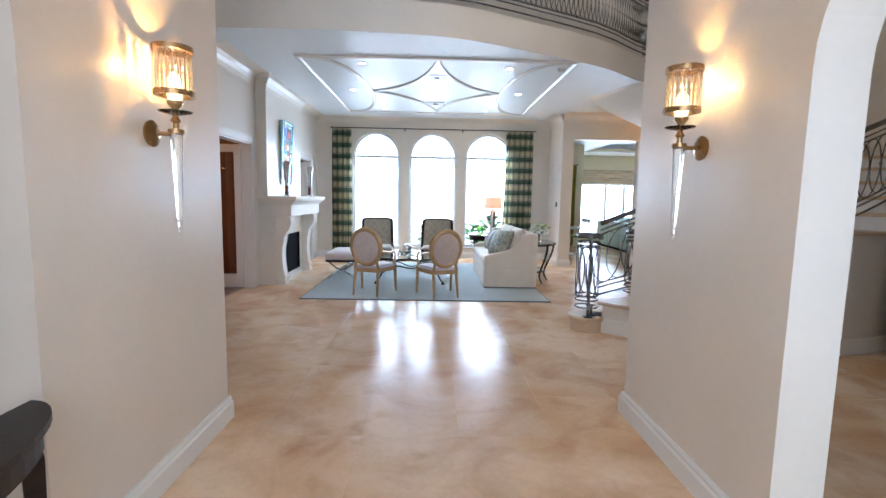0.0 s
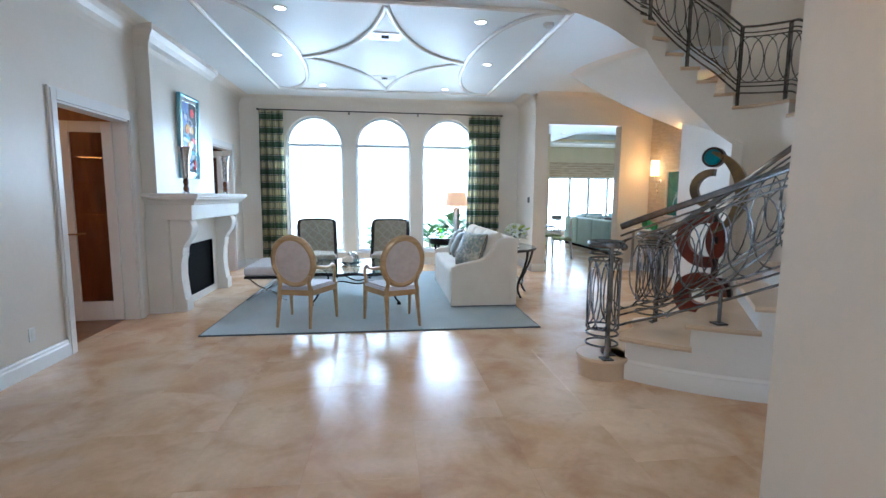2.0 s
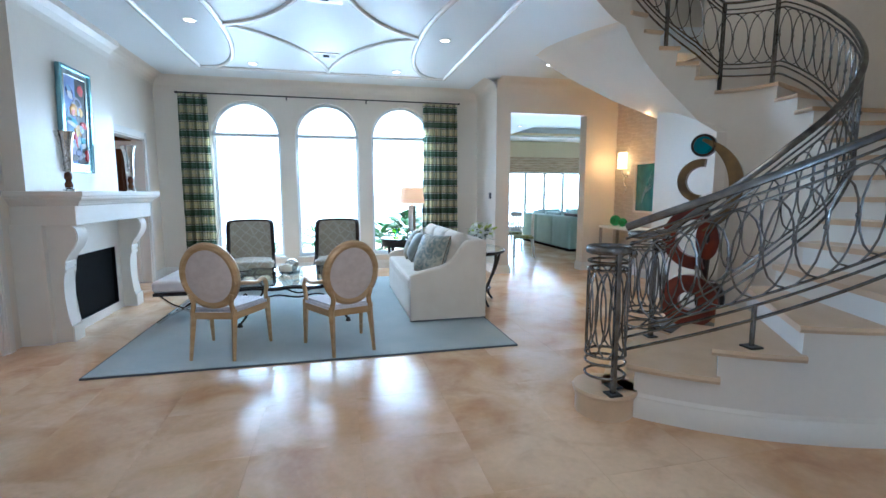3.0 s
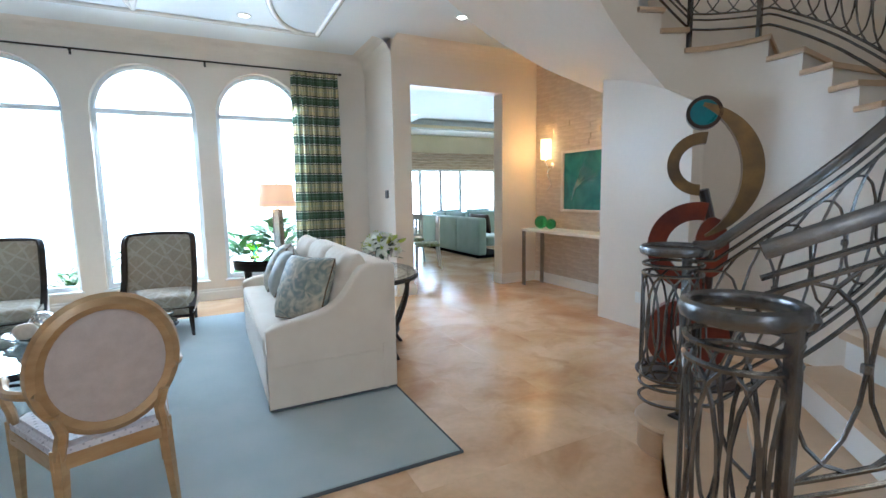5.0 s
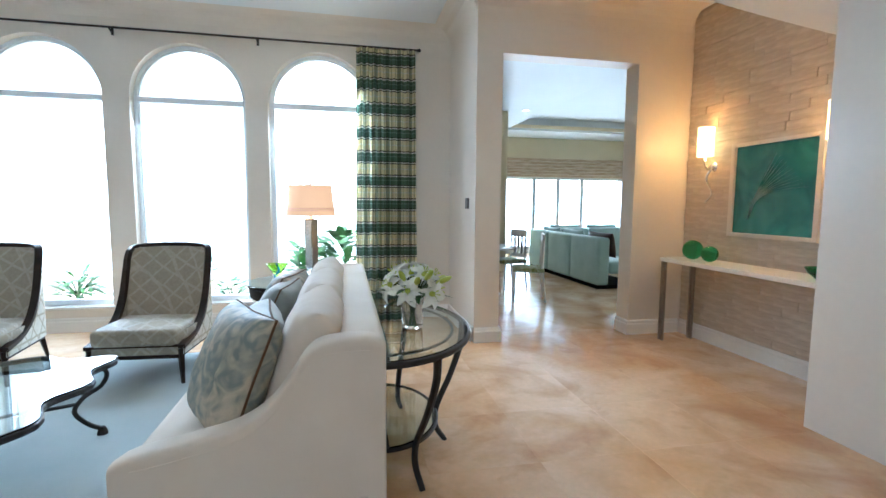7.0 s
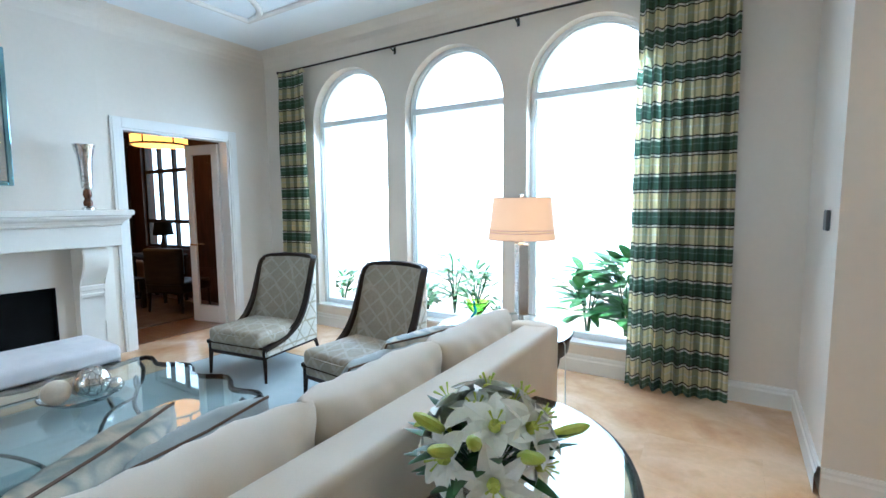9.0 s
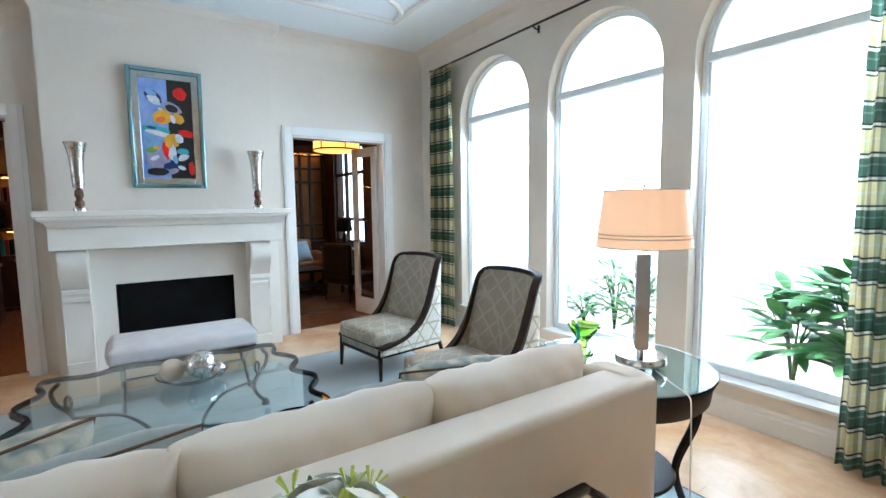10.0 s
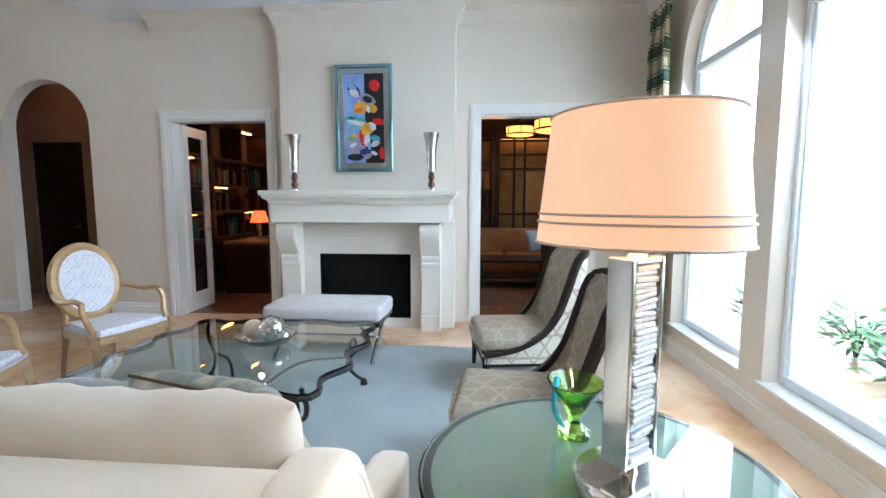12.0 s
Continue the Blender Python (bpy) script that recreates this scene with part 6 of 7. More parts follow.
det = thing("smoke_detector", "small white round smoke detector on the ceiling", "smoke detector", pose(1.86, 5.3, CEIL))
part("case", lathe([(0, -0.04), (0.05, -0.038), (0.06, -0.02), (0.06, -0.001), (0, -0.001)], n=24), "trim", det, smooth=True)
th = thing("thermostat", "small grey wall thermostat on the plaster", "thermostat", pose(EX - 0.001, 9.06, 1.40))
part("case", box(-0.018, -0.05, -0.055, 0, 0.05, 0.055, 0.005), "switch", th)
for p, axis in (((4.448, 6.12, 0.32), "x"), ((5.238, 7.45, 0.35), "x"), ((WX + 0.002, 4.1, 0.32), "x")):
    o = thing("wall_outlet", "small white electrical outlet plate", "outlet", pose(*p), "wall outlets")
    part("plate", box(-0.004, -0.035, -0.055, 0.004, 0.035, 0.055, 0.002), "white_paint", o)
    part("socket", box(-0.006, -0.012, -0.03, 0.006, 0.012, 0.03, 0.002), "trim", o)

# ---- stone cladding of the niche ----
M["strip_stone"] = surface("honed_travertine_strip", (0.50, 0.41, 0.31), (0.62, 0.53, 0.42), 0.55, scale=6, fine=70, stretch=(1, 1, 6), bump=0.1, speck=0.08)
rnd = random.Random(3)
niche = bpy.data.objects["wall_niche"]
meshes = []
for L in (0.22, 0.30, 0.40, 0.52):
    b_ = box(-0.014, 0, 0, 0, L - 0.001, 0.0740, 0.002, seg=1)
    me = bpy.data.meshes.new("stone_strip")
    b_.to_mesh(me)
    b_.free()
    me.materials.append(M["strip_stone"])
    meshes.append((L, me))
for k in range(43):
    y = 6.662
    z = 0.16 + k * 0.0745
    while y < 8.74 and z + 0.072 < 3.39:
        L, me = rnd.choice(meshes)
        if y < 6.67:
            L *= rnd.uniform(0.4, 1.0)
        if y + L > 8.70:
            L = 8.772 - y
        base = min(meshes, key=lambda q: abs(q[0] - L))
        o = new("stone_strip", base[1])
        o.parent = niche
        o.matrix_world = pose(5.24 + rnd.uniform(-0.006, 0.004), y, z) @ Matrix.Diagonal((1, L / base[0], 1, 1))
        y += L
skirting((5.24, 6.66, 0), (5.24, 8.77, 0))

# ---- family room beyond the opening ----
fd = thing("window_4", "white french doors with tall panes and sidelights", "french doors", pose(0, 17.05, 0), kind="structure")
for x in (5.72, 6.95, 7.70, 8.45, 9.85):
    part("stile", box(x - 0.05, -0.03, 0, x + 0.05, 0.05, 2.25, 0.004), "white_paint", fd)
for z in (0.0, 2.13):
    part("rail", box(5.7, -0.025, z, 9.9, 0.045, z + (0.2 if z < 1 else 0.12), 0.004), "white_paint", fd)
for a, b in ((5.77, 6.90), (7.0, 7.65), (7.75, 8.40), (8.50, 9.80)):
    part("pane", box(a, 0.005, 0.2, b, 0.012, 2.13), "glass", fd).visible_shadow = False
for x in (7.62, 7.78):
    part("door_handle", tube([(x, -0.03, 1.0), (x, -0.07, 1.0), (x, -0.07, 1.14)], 0.01), "brass", fd)
rs = thing("roman_shade", "woven bamboo roman shade gathered above the doors", "window shade", pose(7.8, 16.94, 2.2))
for k in range(6):
    part("fold", box(-1.95, -0.03 - 0.008 * (k % 2), 0.09 * k, 1.95, 0.02, 0.09 * k + 0.08, 0.012), "roman", rs)
gw = thing("window_5", "white framed bay window of the family room", "window", pose(3.75, 13.66, 0), kind="structure")
for x in (-0.43, 0.0, 0.43):
    part("stile", box(x - 0.03, 0, 0.5, x + 0.03, 0.05, 2.35, 0.004), "white_paint", gw)
part("pane", box(-0.42, 0.02, 0.5, 0.42, 0.028, 2.35), "glass", gw).visible_shadow = False
rs2 = thing("roman_shade", "woven bamboo roman shade gathered above the bay window", "window shade", pose(3.75, 13.56, 2.0))
for k in range(5):
    part("fold", box(-0.48, -0.03 - 0.008 * (k % 2), 0.09 * k, 0.48, 0.02, 0.09 * k + 0.08, 0.012), "roman", rs2)
gc = thing("curtain", "chartreuse green drape hanging from a dark rod", "curtain", pose(4.42, 13.45, 0))
n = 60
lines = [[((i / n - 0.5) * 0.42, 0.045 * math.sin(i / n * 31) + 0.01 * math.sin(z * 3 + i), z) for i in range(n + 1)] for z in (0.02, 0.6, 1.3, 2.0, 2.62)]
part("drape", strip(lines), "lime_curtain", gc, smooth=True)
part("rod", tube([(-1.2, 0, 2.64), (0.26, 0, 2.64)], 0.012, 8), "iron", gc)
fs = thing("sectional_sofa", "teal leather sectional sofa seen from behind", "sofa", pose(6.15, 12.8, 0))
for k in range(3):
    part("back", soft_box(-0.45, -1.48 + k * 0.99, 0.06, -0.22, -0.51 + k * 0.99, 0.86, 0.05, 3), "teal_sofa", fs, smooth=True)
    part("seat_cushion", soft_box(-0.22, -1.48 + k * 0.99, 0.25, 0.45, -0.51 + k * 0.99, 0.46, 0.05, 3), "teal_sofa", fs, smooth=True)
    part("back_cushion", moved(cushion(0.8, 0.42, 0.22, 0.45), pose(-0.10, -0.99 + k * 0.99, 0.72, 80, 0, 90)), "dark_patina" if k == 0 else "teal_sofa", fs, smooth=True)
part("plinth", box(-0.43, -1.46, 0, 0.43, 1.46, 0.062), "black", fs)
fs2 = copy_thing(fs, pose(7.9, 15.1, 0, 0, 0, 90))
def white_chair(m):
    c = thing("dining_chair", "white painted dining chair with a patterned green seat", "chair", m, "white dining chairs")
    for x in (-0.2, 0.2):
        part("leg", tube([(x, -0.2, 0.45), (x, -0.21, 0)], [0.022, 0.018], 4), "white_paint", c)
        part("leg", tube([(x, 0.2, 0.98), (x, 0.19, 0.45), (x, 0.24, 0)], [0.018, 0.022, 0.018], 4), "white_paint", c)
    part("seat", soft_box(-0.23, -0.23, 0.43, 0.23, 0.22, 0.49, 0.02, 2), "lime_seat", c, "green patterned seat", smooth=True)
    part("top_rail", box(-0.22, 0.185, 0.86, 0.22, 0.215, 0.98, 0.008), "white_paint", c)
    for x in (-0.1, 0.0, 0.1):
        part("slat", box(x - 0.025, 0.19, 0.52, x + 0.025, 0.21, 0.86, 0.004), "white_paint", c)
    part("back_rail", box(-0.2, 0.19, 0.52, 0.2, 0.21, 0.57, 0.004), "white_paint", c)
    return c
M["lime_seat"] = surface("green_leaf_print", (0.55, 0.56, 0.36), (0.22, 0.26, 0.06), 0.8, scale=14, fine=90, distort=1)
wc = white_chair(pose(4.25, 10.75, 0, 0, 0, -110))
for x, y, a in ((4.30, 11.75, -75), (3.55, 12.3, 20)):
    copy_thing(wc, pose(x, y, 0, 0, 0, a))
wt = thing("dining_table", "round white painted breakfast table", "table", pose(3.70, 11.3, 0))
part("tabletop", lathe([(0, 0.72), (0.52, 0.72), (0.54, 0.735), (0.53, 0.755), (0, 0.755)], n=40), "white_paint", wt, smooth=True)
part("pedestal", lathe([(0, 0), (0.3, 0), (0.28, 0.03), (0.07, 0.07), (0.05, 0.3), (0.09, 0.5), (0.06, 0.65), (0.16, 0.72), (0, 0.72)], n=28), "white_paint", wt, smooth=True)
for x, y, z in ((5.0, 10.2, 3.3), (6.6, 11.6, 3.6), (5.2, 13.4, 3.3), (7.6, 13.6, 3.6), (4.1, 12.4, 3.3)):
    downlight(x, y, z)
along("trim_tray", "cream_paint", [(0, 0.02), (0, -0.05), (0.05, -0.07), (0.10, -0.07), (0.14, 0.0)], [(5.62, 10.62, 3.42), (10.18, 10.62, 3.42), (10.18, 15.78, 3.42), (5.62, 15.78, 3.42)], "stepped straw-coloured tray ceiling moulding", "moulding", True)

# ---- library ----
M["shelf_strip"] = glow("lit_amber_strip", (1.0, 0.34, 0.06), 12.0)
tagged(part("floor_library", box(-7.0, 3.9, 0.001, WX - 0.161, 10.0, 0.006), "parquet"), "reddish polished parquet floor", "floor", kind="structure")
lr = thing("rug", "tan patterned library carpet", "rug", pose(-4.9, 8.6, 0.0065))
part("field", box(-1.5, -1.2, 0, 1.2, 1.2, 0.012, 0.004), "carpet", lr)
def bookcase(m, w, bays, label):
    b = thing("bookcase", label, "bookcase", m, "library bookcases")
    for k in range(bays + 1):
        part("upright", box(-w / 2 + k * w / bays - 0.03, -0.36, 0, -w / 2 + k * w / bays + 0.03, 0, 2.6, 0.004), "library", b)
    for z in (0.0, 0.78, 1.18, 1.58, 1.98, 2.54):
        part("shelf", box(-w / 2, -0.35, z, w / 2, -0.005, z + 0.045, 0.003), "library", b)
    part("back_panel", box(-w / 2, -0.012, 0.78, w / 2, -0.004, 2.54), "yellow_panel", b, "warm lit back panel")
    part("cupboard_front", box(-w / 2 + 0.03, -0.34, 0.05, w / 2 - 0.03, -0.32, 0.77, 0.004), "library", b)
    for k in range(bays):
        for z in ((1.18, 1.98), (1.58,), (1.18, 2.54), (1.98,))[k % 4]:
            x = -w / 2 + (k + 0.5) * w / bays
            part("shelf_light", box(x - 0.20, -0.22, z - 0.014, x + 0.20, -0.16, z - 0.002), "shelf_strip", b, "glowing amber shelf light")
    r = random.Random(int(w * 100))
    for k in range(bays):
        for z in (0.825, 1.225, 1.625):
            x = -w / 2 + k * w / bays + 0.06
            while x < -w / 2 + (k + 1) * w / bays - 0.1:
                t, h = r.uniform(0.025, 0.05), r.uniform(0.2, 0.3)
                if r.random() < 0.55:
                    bk = part("book", box(x, -0.28, z, x + t, -0.06, z + h, 0.002), r.choice(["dark_wood", "red_lacquer", "tan_sofa", "black", "blue_patina"]), b)
                x += t + 0.003
    return b
def lattice_cabinet(m):
    b = thing("display_cabinet", "dark wooden display cabinet with barred glass doors and lit straw panels", "cabinet", m)
    part("back_panel", box(-0.72, -0.02, 0.8, 0.72, -0.008, 2.55), "yellow_panel", b, "warm lit straw panel")
    part("mirror_panel", box(-0.20, -0.032, 1.15, 0.20, -0.022, 1.95, 0.002), "chrome", b, "pale mirrored panel")
    part("base_cupboard", box(-0.74, -0.26, 0, 0.74, -0.004, 0.8, 0.006), "library", b)
    part("cornice", box(-0.76, -0.27, 2.55, 0.76, -0.004, 2.7, 0.01), "library", b)
    for x in (-0.72, -0.42, -0.22, 0.22, 0.42, 0.72):
        part("upright", box(x - 0.025, -0.24, 0.8, x + 0.025, -0.19, 2.55, 0.004), "dark_wood", b)
    for z in (0.84, 1.12, 1.98, 2.25, 2.51):
        part("bar", box(-0.70, -0.235, z - 0.022, 0.70, -0.195, z + 0.022, 0.004), "dark_wood", b)
    part("light_strip", box(-0.66, -0.12, 2.535, 0.66, -0.10, 2.546), "shelf_strip", b, "glowing amber light strip")
    return b
lattice_cabinet(pose(-6.99, 9.22, 0, 0, 0, 90))
bookcase(pose(-5.1, 3.91, 0, 0, 0, 180), 3.4, 4, "tall mahogany bookcase with lit shelves and books")
bookcase(pose(-6.99, 6.6, 0, 0, 0, 90), 3.6, 4, "tall mahogany bookcase with lit shelves and books")
for x, y, z in ((-4.3, 4.2, 2.75), (-5.6, 4.2, 2.75), (-6.7, 6.6, 2.75), (-5.0, 5.6, 2.88)):
    lamp("library_shelf_light", 'POINT', pose(x, y, z), 15, (1.0, 0.38, 0.09), 0.05)
    downlight(x, y + 0.1, 2.9)
def drum_pendant(x, y, drop, r):
    p = thing("pendant_lamp", "broad amber glass drum ceiling lamp, lit", "ceiling light", pose(x, y, 2.9), "amber drum lamps")
    part("drum", lathe([(0, -drop - 0.16), (r - 0.02, -drop - 0.16), (r, -drop - 0.14), (r, -drop - 0.02), (r - 0.02, -drop), (0, -drop)], n=36), "amber_drum", p, "lit amber glass drum", smooth=True)
    for z in (-drop - 0.015, -drop - 0.145):
        part("band", lathe([(r + 0.003, z - 0.012), (r + 0.012, z - 0.012), (r + 0.012, z + 0.012), (r + 0.003, z + 0.012), (r + 0.003, z - 0.012)], n=36), "iron", p)
    for k in range(6):
        a = k * math.pi / 3
        part("rib", box(-0.008, -0.006, -drop - 0.14, 0.008, 0.006, -drop - 0.02), "iron", p).matrix_local = pose((r + 0.004) * math.cos(a), (r + 0.004) * math.sin(a), 0, 0, 0, math.degrees(a) + 90)
    part("rod", tube([(0, 0, -drop), (0, 0, 0)], 0.015), "iron", p)
drum_pendant(-4.25, 9.25, 0.42, 0.34)
drum_pendant(-6.1, 8.85, 0.22, 0.24)
lamp("drum_light", 'POINT', pose(-4.7, 8.4, 2.2), 12, (1, 0.45, 0.15), 0.2)
tsf = thing("sofa", "tan leather library sofa with a blue pillow", "sofa", pose(-6.3, 8.6, 0, 0, 0, 90))
part("base", soft_box(-0.95, -0.42, 0.12, 0.95, 0.42, 0.32, 0.03, 3), "tan_sofa", tsf, smooth=True)
part("back", soft_box(-0.95, 0.22, 0.3, 0.95, 0.45, 0.86, 0.06, 3), "tan_sofa", tsf, smooth=True)
for x in (-0.48, 0.48):
    part("seat_cushion", soft_box(x - 0.46, -0.42, 0.32, x + 0.46, 0.22, 0.47, 0.05, 3), "tan_sofa", tsf, smooth=True)
for x in (-1.02, 1.02):
    part("arm", soft_box(x - 0.1, -0.42, 0.1, x + 0.1, 0.42, 0.62, 0.05, 3), "tan_sofa", tsf, smooth=True)
for x in (-0.9, 0.9):
    for y in (-0.36, 0.36):
        part("foot", box(x - 0.03, y - 0.03, 0, x + 0.03, y + 0.03, 0.13), "dark_wood", tsf)
tp = thing("pillow", "pale blue pillow on the library sofa", "pillow", pose(-6.12, 9.2, 0.66, 62, 0, 110))
part("cover", cushion(0.42, 0.42, 0.15), surface("pale_blue_cotton", (0.30, 0.42, 0.50), rough=0.8, fine=200), tp, smooth=True)
lct = thing("coffee_table", "low dark wooden library table", "coffee table", pose(-5.2, 8.7, 0.018))
part("tabletop", box(-0.35, -0.55, 0.40, 0.35, 0.55, 0.44, 0.006), "dark_wood", lct)
part("shelf", box(-0.32, -0.5, 0.14, 0.32, 0.5, 0.165, 0.004), "dark_wood", lct)
for x in (-0.31, 0.31):
    for y in (-0.5, 0.5):
        part("leg", box(x - 0.03, y - 0.03, 0, x + 0.03, y + 0.03, 0.40, 0.004), "dark_wood", lct)
dk = thing("desk", "long dark library desk below the shelves", "desk", pose(-5.1, 4.75, 0.006))
part("desktop", box(-0.9, -0.35, 0.73, 0.9, 0.35, 0.77, 0.006), "parquet", dk)
for x in (-0.7, 0.7):
    part("pedestal", box(x - 0.2, -0.33, 0, x + 0.2, 0.33, 0.73, 0.006), "library", dk)
dl = thing("table_lamp", "small desk lamp with a red lit shade", "table lamp", pose(-4.75, 4.7, 0.776))
part("base", lathe([(0, 0), (0.07, 0), (0.07, 0.015), (0.02, 0.03), (0.03, 0.12), (0.012, 0.2), (0.01, 0.3), (0, 0.3)], n=18), "brass", dl, smooth=True)
part("shade", lathe([(0.14, 0.26), (0.09, 0.44), (0.086, 0.44), (0.136, 0.26), (0.14, 0.26)], n=24), glow("lit_red_shade", (1.0, 0.16, 0.03), 1.2, (0.5, 0.1, 0.05)), dl, "lit red shade", smooth=True)
wl = thing("window_6", "library window with dark wooden bars", "window", pose(-5.7, 10.05, 0), kind="structure")
for x in (-0.68, -0.23, 0.23, 0.68):
    part("stile", box(x - 0.03, 0, 0.8, x + 0.03, 0.06, 2.6, 0.004), "dark_wood", wl)
for z in (0.82, 1.25, 2.1, 2.58):
    part("bar", box(-0.7, -0.002, z - 0.03, 0.7, 0.058, z + 0.03, 0.004), "dark_wood", wl)
fl = thing("table_lamp", "dark turned lamp with a black shade by the library window", "table lamp", pose(-5.3, 9.75, 0.75))
part("base", lathe([(0, 0), (0.07, 0), (0.03, 0.03), (0.05, 0.15), (0.03, 0.25), (0.01, 0.32), (0, 0.32)], n=16), "dark_wood", fl, smooth=True)
part("shade", lathe([(0.15, 0.30), (0.12, 0.50), (0.116, 0.50), (0.146, 0.30), (0.15, 0.30)], n=24), "black", fl, smooth=True)
lt2 = thing("side_table", "dark wooden table below the library window", "side table", pose(-5.4, 9.7, 0.006))
part("tabletop", box(-0.5, -0.2, 0.70, 0.5, 0.2, 0.742, 0.005), "dark_wood", lt2)
for x in (-0.45, 0.45):
    for y in (-0.16, 0.16):
        part("leg", box(x - 0.02, y - 0.02, 0, x + 0.02, y + 0.02, 0.70, 0.003), "dark_wood", lt2)
ac = thing("armchair", "dark library armchair with a pale blue throw", "armchair", pose(-4.35, 9.45, 0.006, 0, 0, 200))
part("seat", soft_box(-0.3, -0.3, 0.28, 0.3, 0.3, 0.44, 0.04, 3), "dark_wood", ac, smooth=True)
part("back", soft_box(-0.3, 0.22, 0.4, 0.3, 0.32, 0.92, 0.04, 3), "dark_wood", ac, smooth=True)
part("throw", soft_box(-0.26, 0.17, 0.55, 0.26, 0.215, 0.90, 0.015, 2), surface("pale_blue_throw", (0.34, 0.45, 0.52), rough=0.9, fine=200), ac, "pale blue throw", smooth=True)
for x in (-0.26, 0.26):
    for y in (-0.26, 0.26):
        part("leg", tube([(x, y, 0.3), (x * 1.05, y * 1.05, 0)], [0.025, 0.016], 6), "dark_wood", ac)

# ---- vestibule behind the arch ----
vd = thing("door_4", "tall dark wooden door standing closed in the vestibule", "door", pose(-3.97, 2.15, 0), kind="structure")
part("leaf", box(-0.02, -0.398, 0, 0.02, 0.398, 2.198, 0.004), "dark_wood", vd)
for z0, z1 in ((0.2, 0.95), (1.1, 2.05)):
    part("panel", box(0.015, -0.28, z0, 0.028, 0.28, z1, 0.006), "dark_wood", vd)
part("door_handle", tube([(0.02, 0.32, 1.0), (0.07, 0.32, 1.0), (0.07, 0.22, 1.0)], 0.01), "brass", vd)
# weak reddish fill without a fixture, added to tint the vestibule
lamp("vestibule_fill", 'POINT', pose(-3.4, 2.4, 2.7), 0.6, (1, 0.42, 0.22), 0.1)

# ---- painting glimpsed through the entry arch ----
sp = thing("framed_picture", "dark framed picture above a cream ledge", "picture", pose(4.98, 0.30, 1.75))
part("frame", box(-0.03, -0.42, -0.50, 0, 0.42, 0.50, 0.01), "iron", sp)
part("canvas", box(-0.035, -0.34, -0.42, -0.031, 0.34, 0.42), "red_lacquer", sp, "dark red canvas")

# ---- garden planting outside the windows ----
def shrub(x, y, h, leaves, length, width, seed, label, mat="garden_leaf"):
    r = random.Random(seed)
    s = thing("garden_shrub", label, "shrub", pose(x, y, -0.02), "garden shrubs")
    bm = bmesh.new()
    for k in range(7):
        a = r.uniform(0, 6.28)
        tube([(0, 0, 0), (0.05 * math.cos(a), 0.05 * math.sin(a), h * 0.4), (0.16 * math.cos(a), 0.16 * math.sin(a), h * r.uniform(0.6, 0.85))], [0.012, 0.009, 0.004], 5, bm=bm)
    part("stem", bm, "leaf", s)
    for k in range(leaves):
        a, t = r.uniform(0, 6.28), r.uniform(0.1, 1.0)
        base = Vector((0.2 * t * math.cos(a), 0.2 * t * math.sin(a), h * r.uniform(0.25, 0.85)))
        d = Vector((math.cos(a + r.uniform(-0.5, 0.5)), math.sin(a + r.uniform(-0.5, 0.5)), r.uniform(0.1, 1.0))).normalized()
        bm = bmesh.new()
        petal_mesh(bm, base, d, d.cross(Vector((0, 0, 1))).normalized(), length * r.uniform(0.7, 1.2), width * r.uniform(0.8, 1.2), 0.45)
        part("leaf", bm, mat, s, smooth=True)
    return s
shrub(1.55, 10.80, 1.15, 110, 0.40, 0.06, 1, "broad-leaved green garden plant")
shrub(1.10, 11.0, 0.95, 70, 0.36, 0.055, 2, "broad-leaved green garden plant")
shrub(-0.30, 11.0, 0.85, 110, 0.24, 0.024, 3, "narrow-leaved green garden shrub")
shrub(-1.25, 11.3, 0.42, 90, 0.20, 0.024, 4, "narrow-leaved green garden shrub")
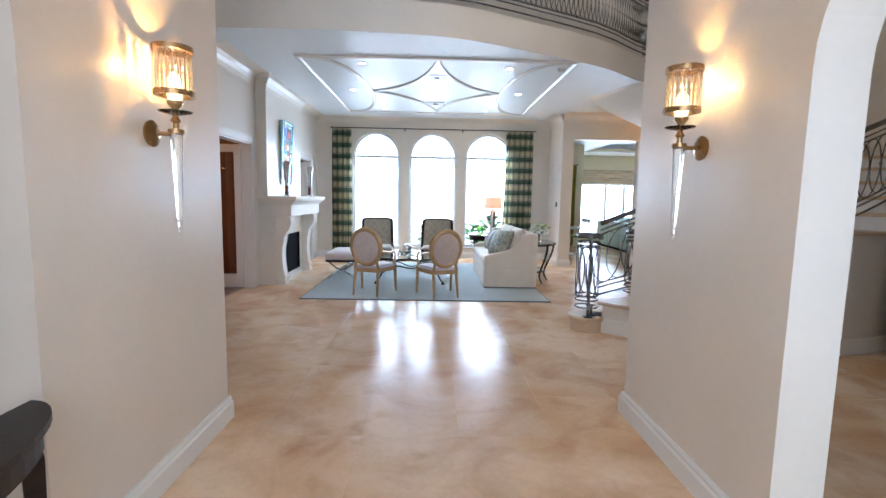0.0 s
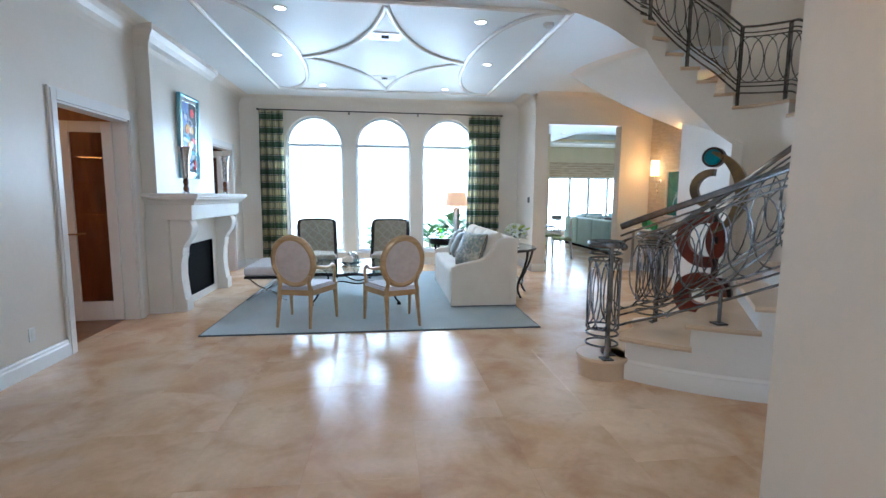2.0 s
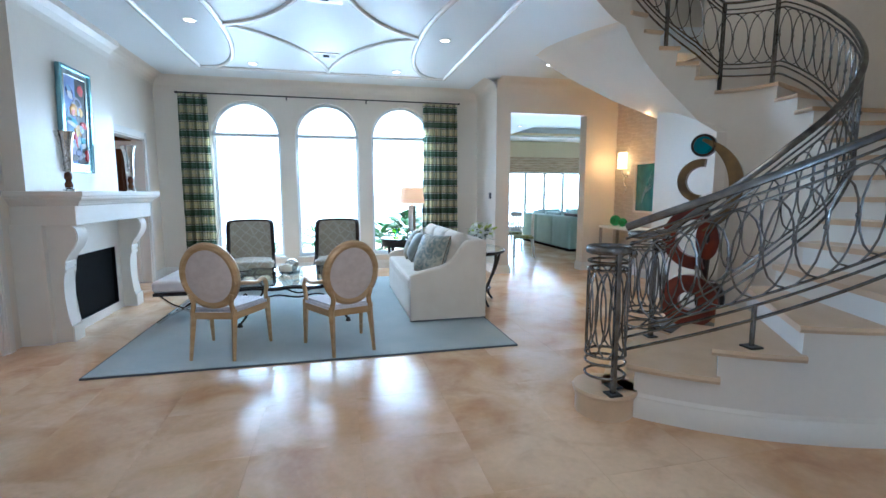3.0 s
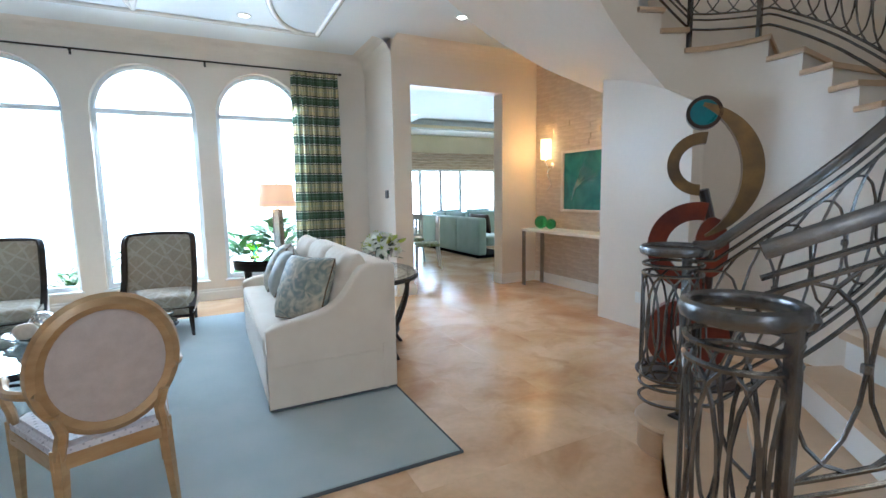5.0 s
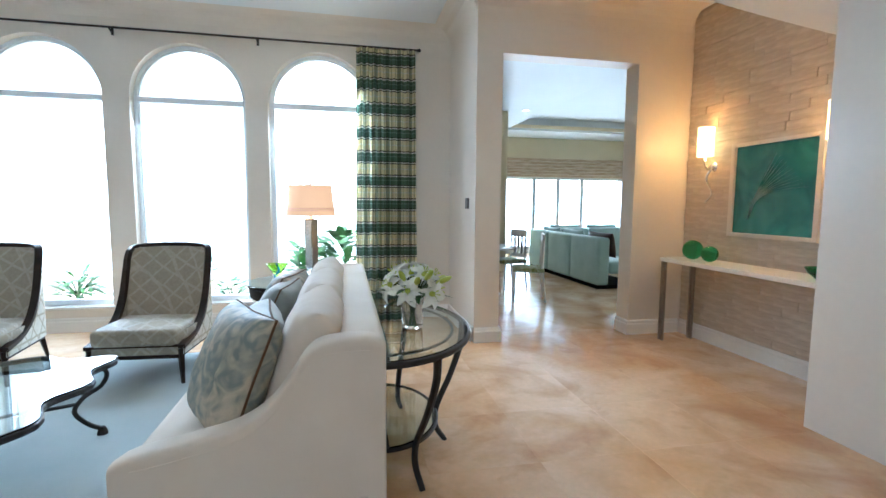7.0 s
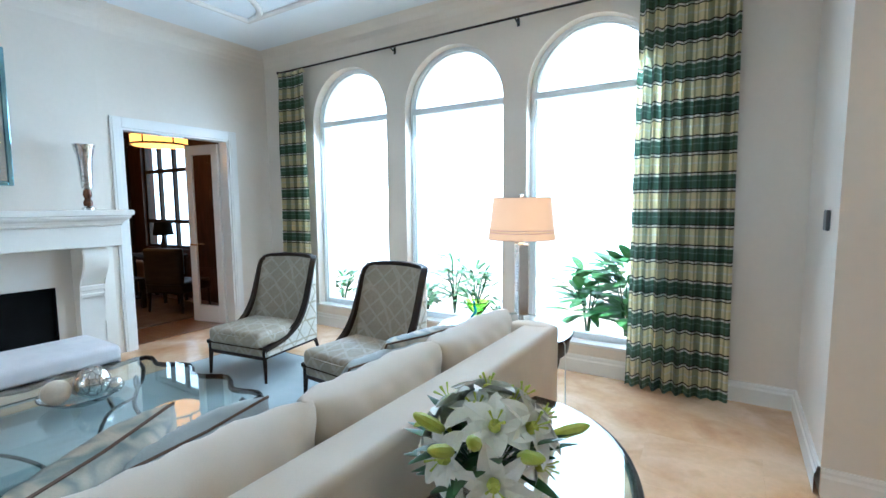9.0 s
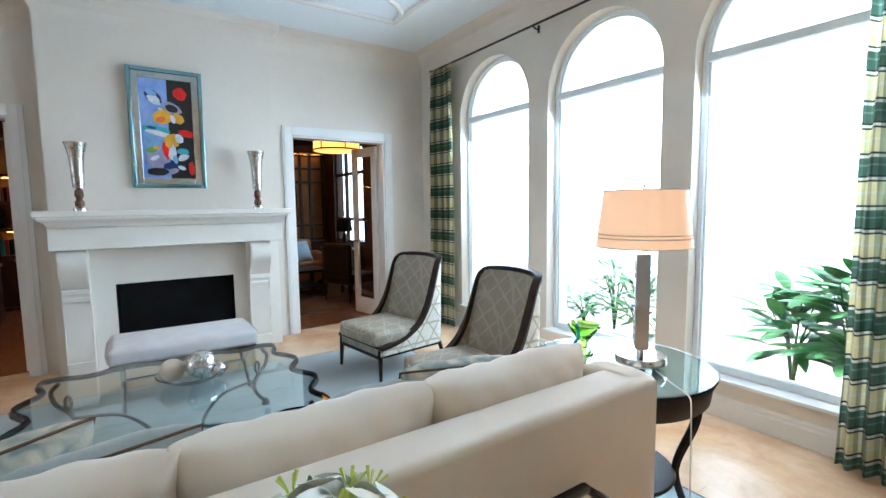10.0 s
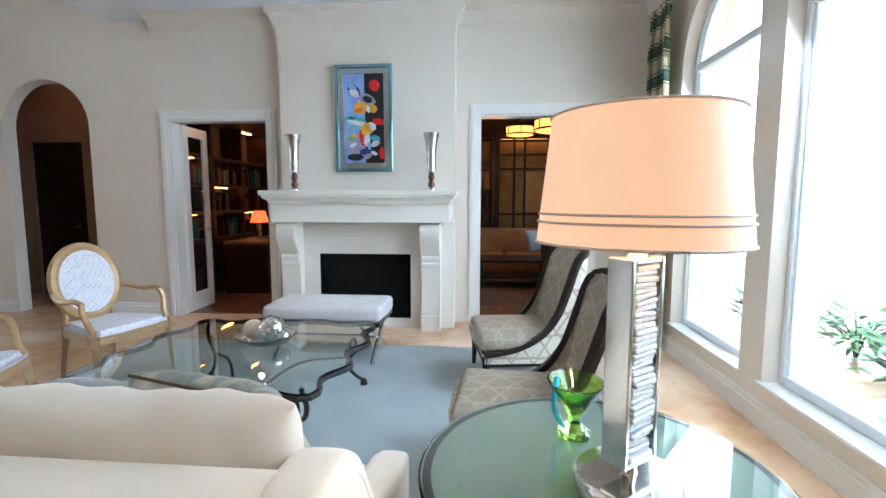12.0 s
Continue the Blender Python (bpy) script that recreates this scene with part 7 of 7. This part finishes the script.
shrub(0.15, 10.80, 0.45, 60, 0.18, 0.03, 5, "low light green garden plant")
shrub(-0.80, 11.3, 0.95, 90, 0.28, 0.026, 6, "narrow-leaved green garden shrub")
shrub(-1.95, 11.5, 0.50, 90, 0.28, 0.026, 7, "narrow-leaved green garden shrub")
shrub(-2.6, 11.0, 0.6, 70, 0.22, 0.03, 8, "low light green garden plant")
tagged(part("ground_bed", box(-3.2, 10.23, -0.06, 3.2, 11.7, -0.02), "soil"), "dark planted soil bed", "ground", kind="structure")
# nearer glowing sheet behind the planting, added to white out the windows
tagged(part("backdrop_garden", box(-30, 15.0, -0.06, 2.5, 15.1, 5.0), "backdrop_glow"), "self-glowing white sheet in place of the bright garden distance", "backdrop", kind="structure")

# ---- garden basin ----
M["pool_water"] = surface("blue_pool_water", (0.04, 0.30, 0.42), (0.08, 0.42, 0.52), 0.06, scale=6, fine=30, bump=0.05)
kerb = bmesh.new()
for a, b, c, d in ((-0.60, 10.36, 0.04, 10.42), (-0.60, 10.84, 0.04, 10.90), (-0.60, 10.42, -0.54, 10.84), (-0.02, 10.42, 0.04, 10.84)):
    box(a, b, -0.055, c, d, 0.10, 0.008, kerb)
tagged(part("trim_basin", kerb, "trim"), "white kerb round a small garden basin", "kerb", kind="structure")
tagged(part("water", box(-0.54, 10.42, -0.055, -0.02, 10.84, 0.06), "pool_water"), "clear blue water in a garden basin", "water", kind="structure")

# ---- marble slabs of the floor ----
SLAB = 0.61
b_ = box(0.0004, 0.0004, 0.0004, SLAB - 0.0004, SLAB - 0.0004, 0.0024, 0.0003, seg=1)
slab_mesh = bpy.data.meshes.new("floor_tile")
b_.to_mesh(slab_mesh)
b_.free()
slab_mesh.materials.append(M["marble"])
floor = bpy.data.objects["floor"]
for i in range(14):
    for k in range(18):
        x, y = -2.85 + i * SLAB, -1.95 + k * SLAB
        if -1.95 < x < 1.76 - SLAB and 4.95 < y < 8.9 - SLAB:
            continue
        if y < 1.1 and (x < -1.94 or x > 1.6):
            continue
        o = new("floor_tile", slab_mesh)
        o.parent = floor
        o.matrix_world = pose(x, y, 0)
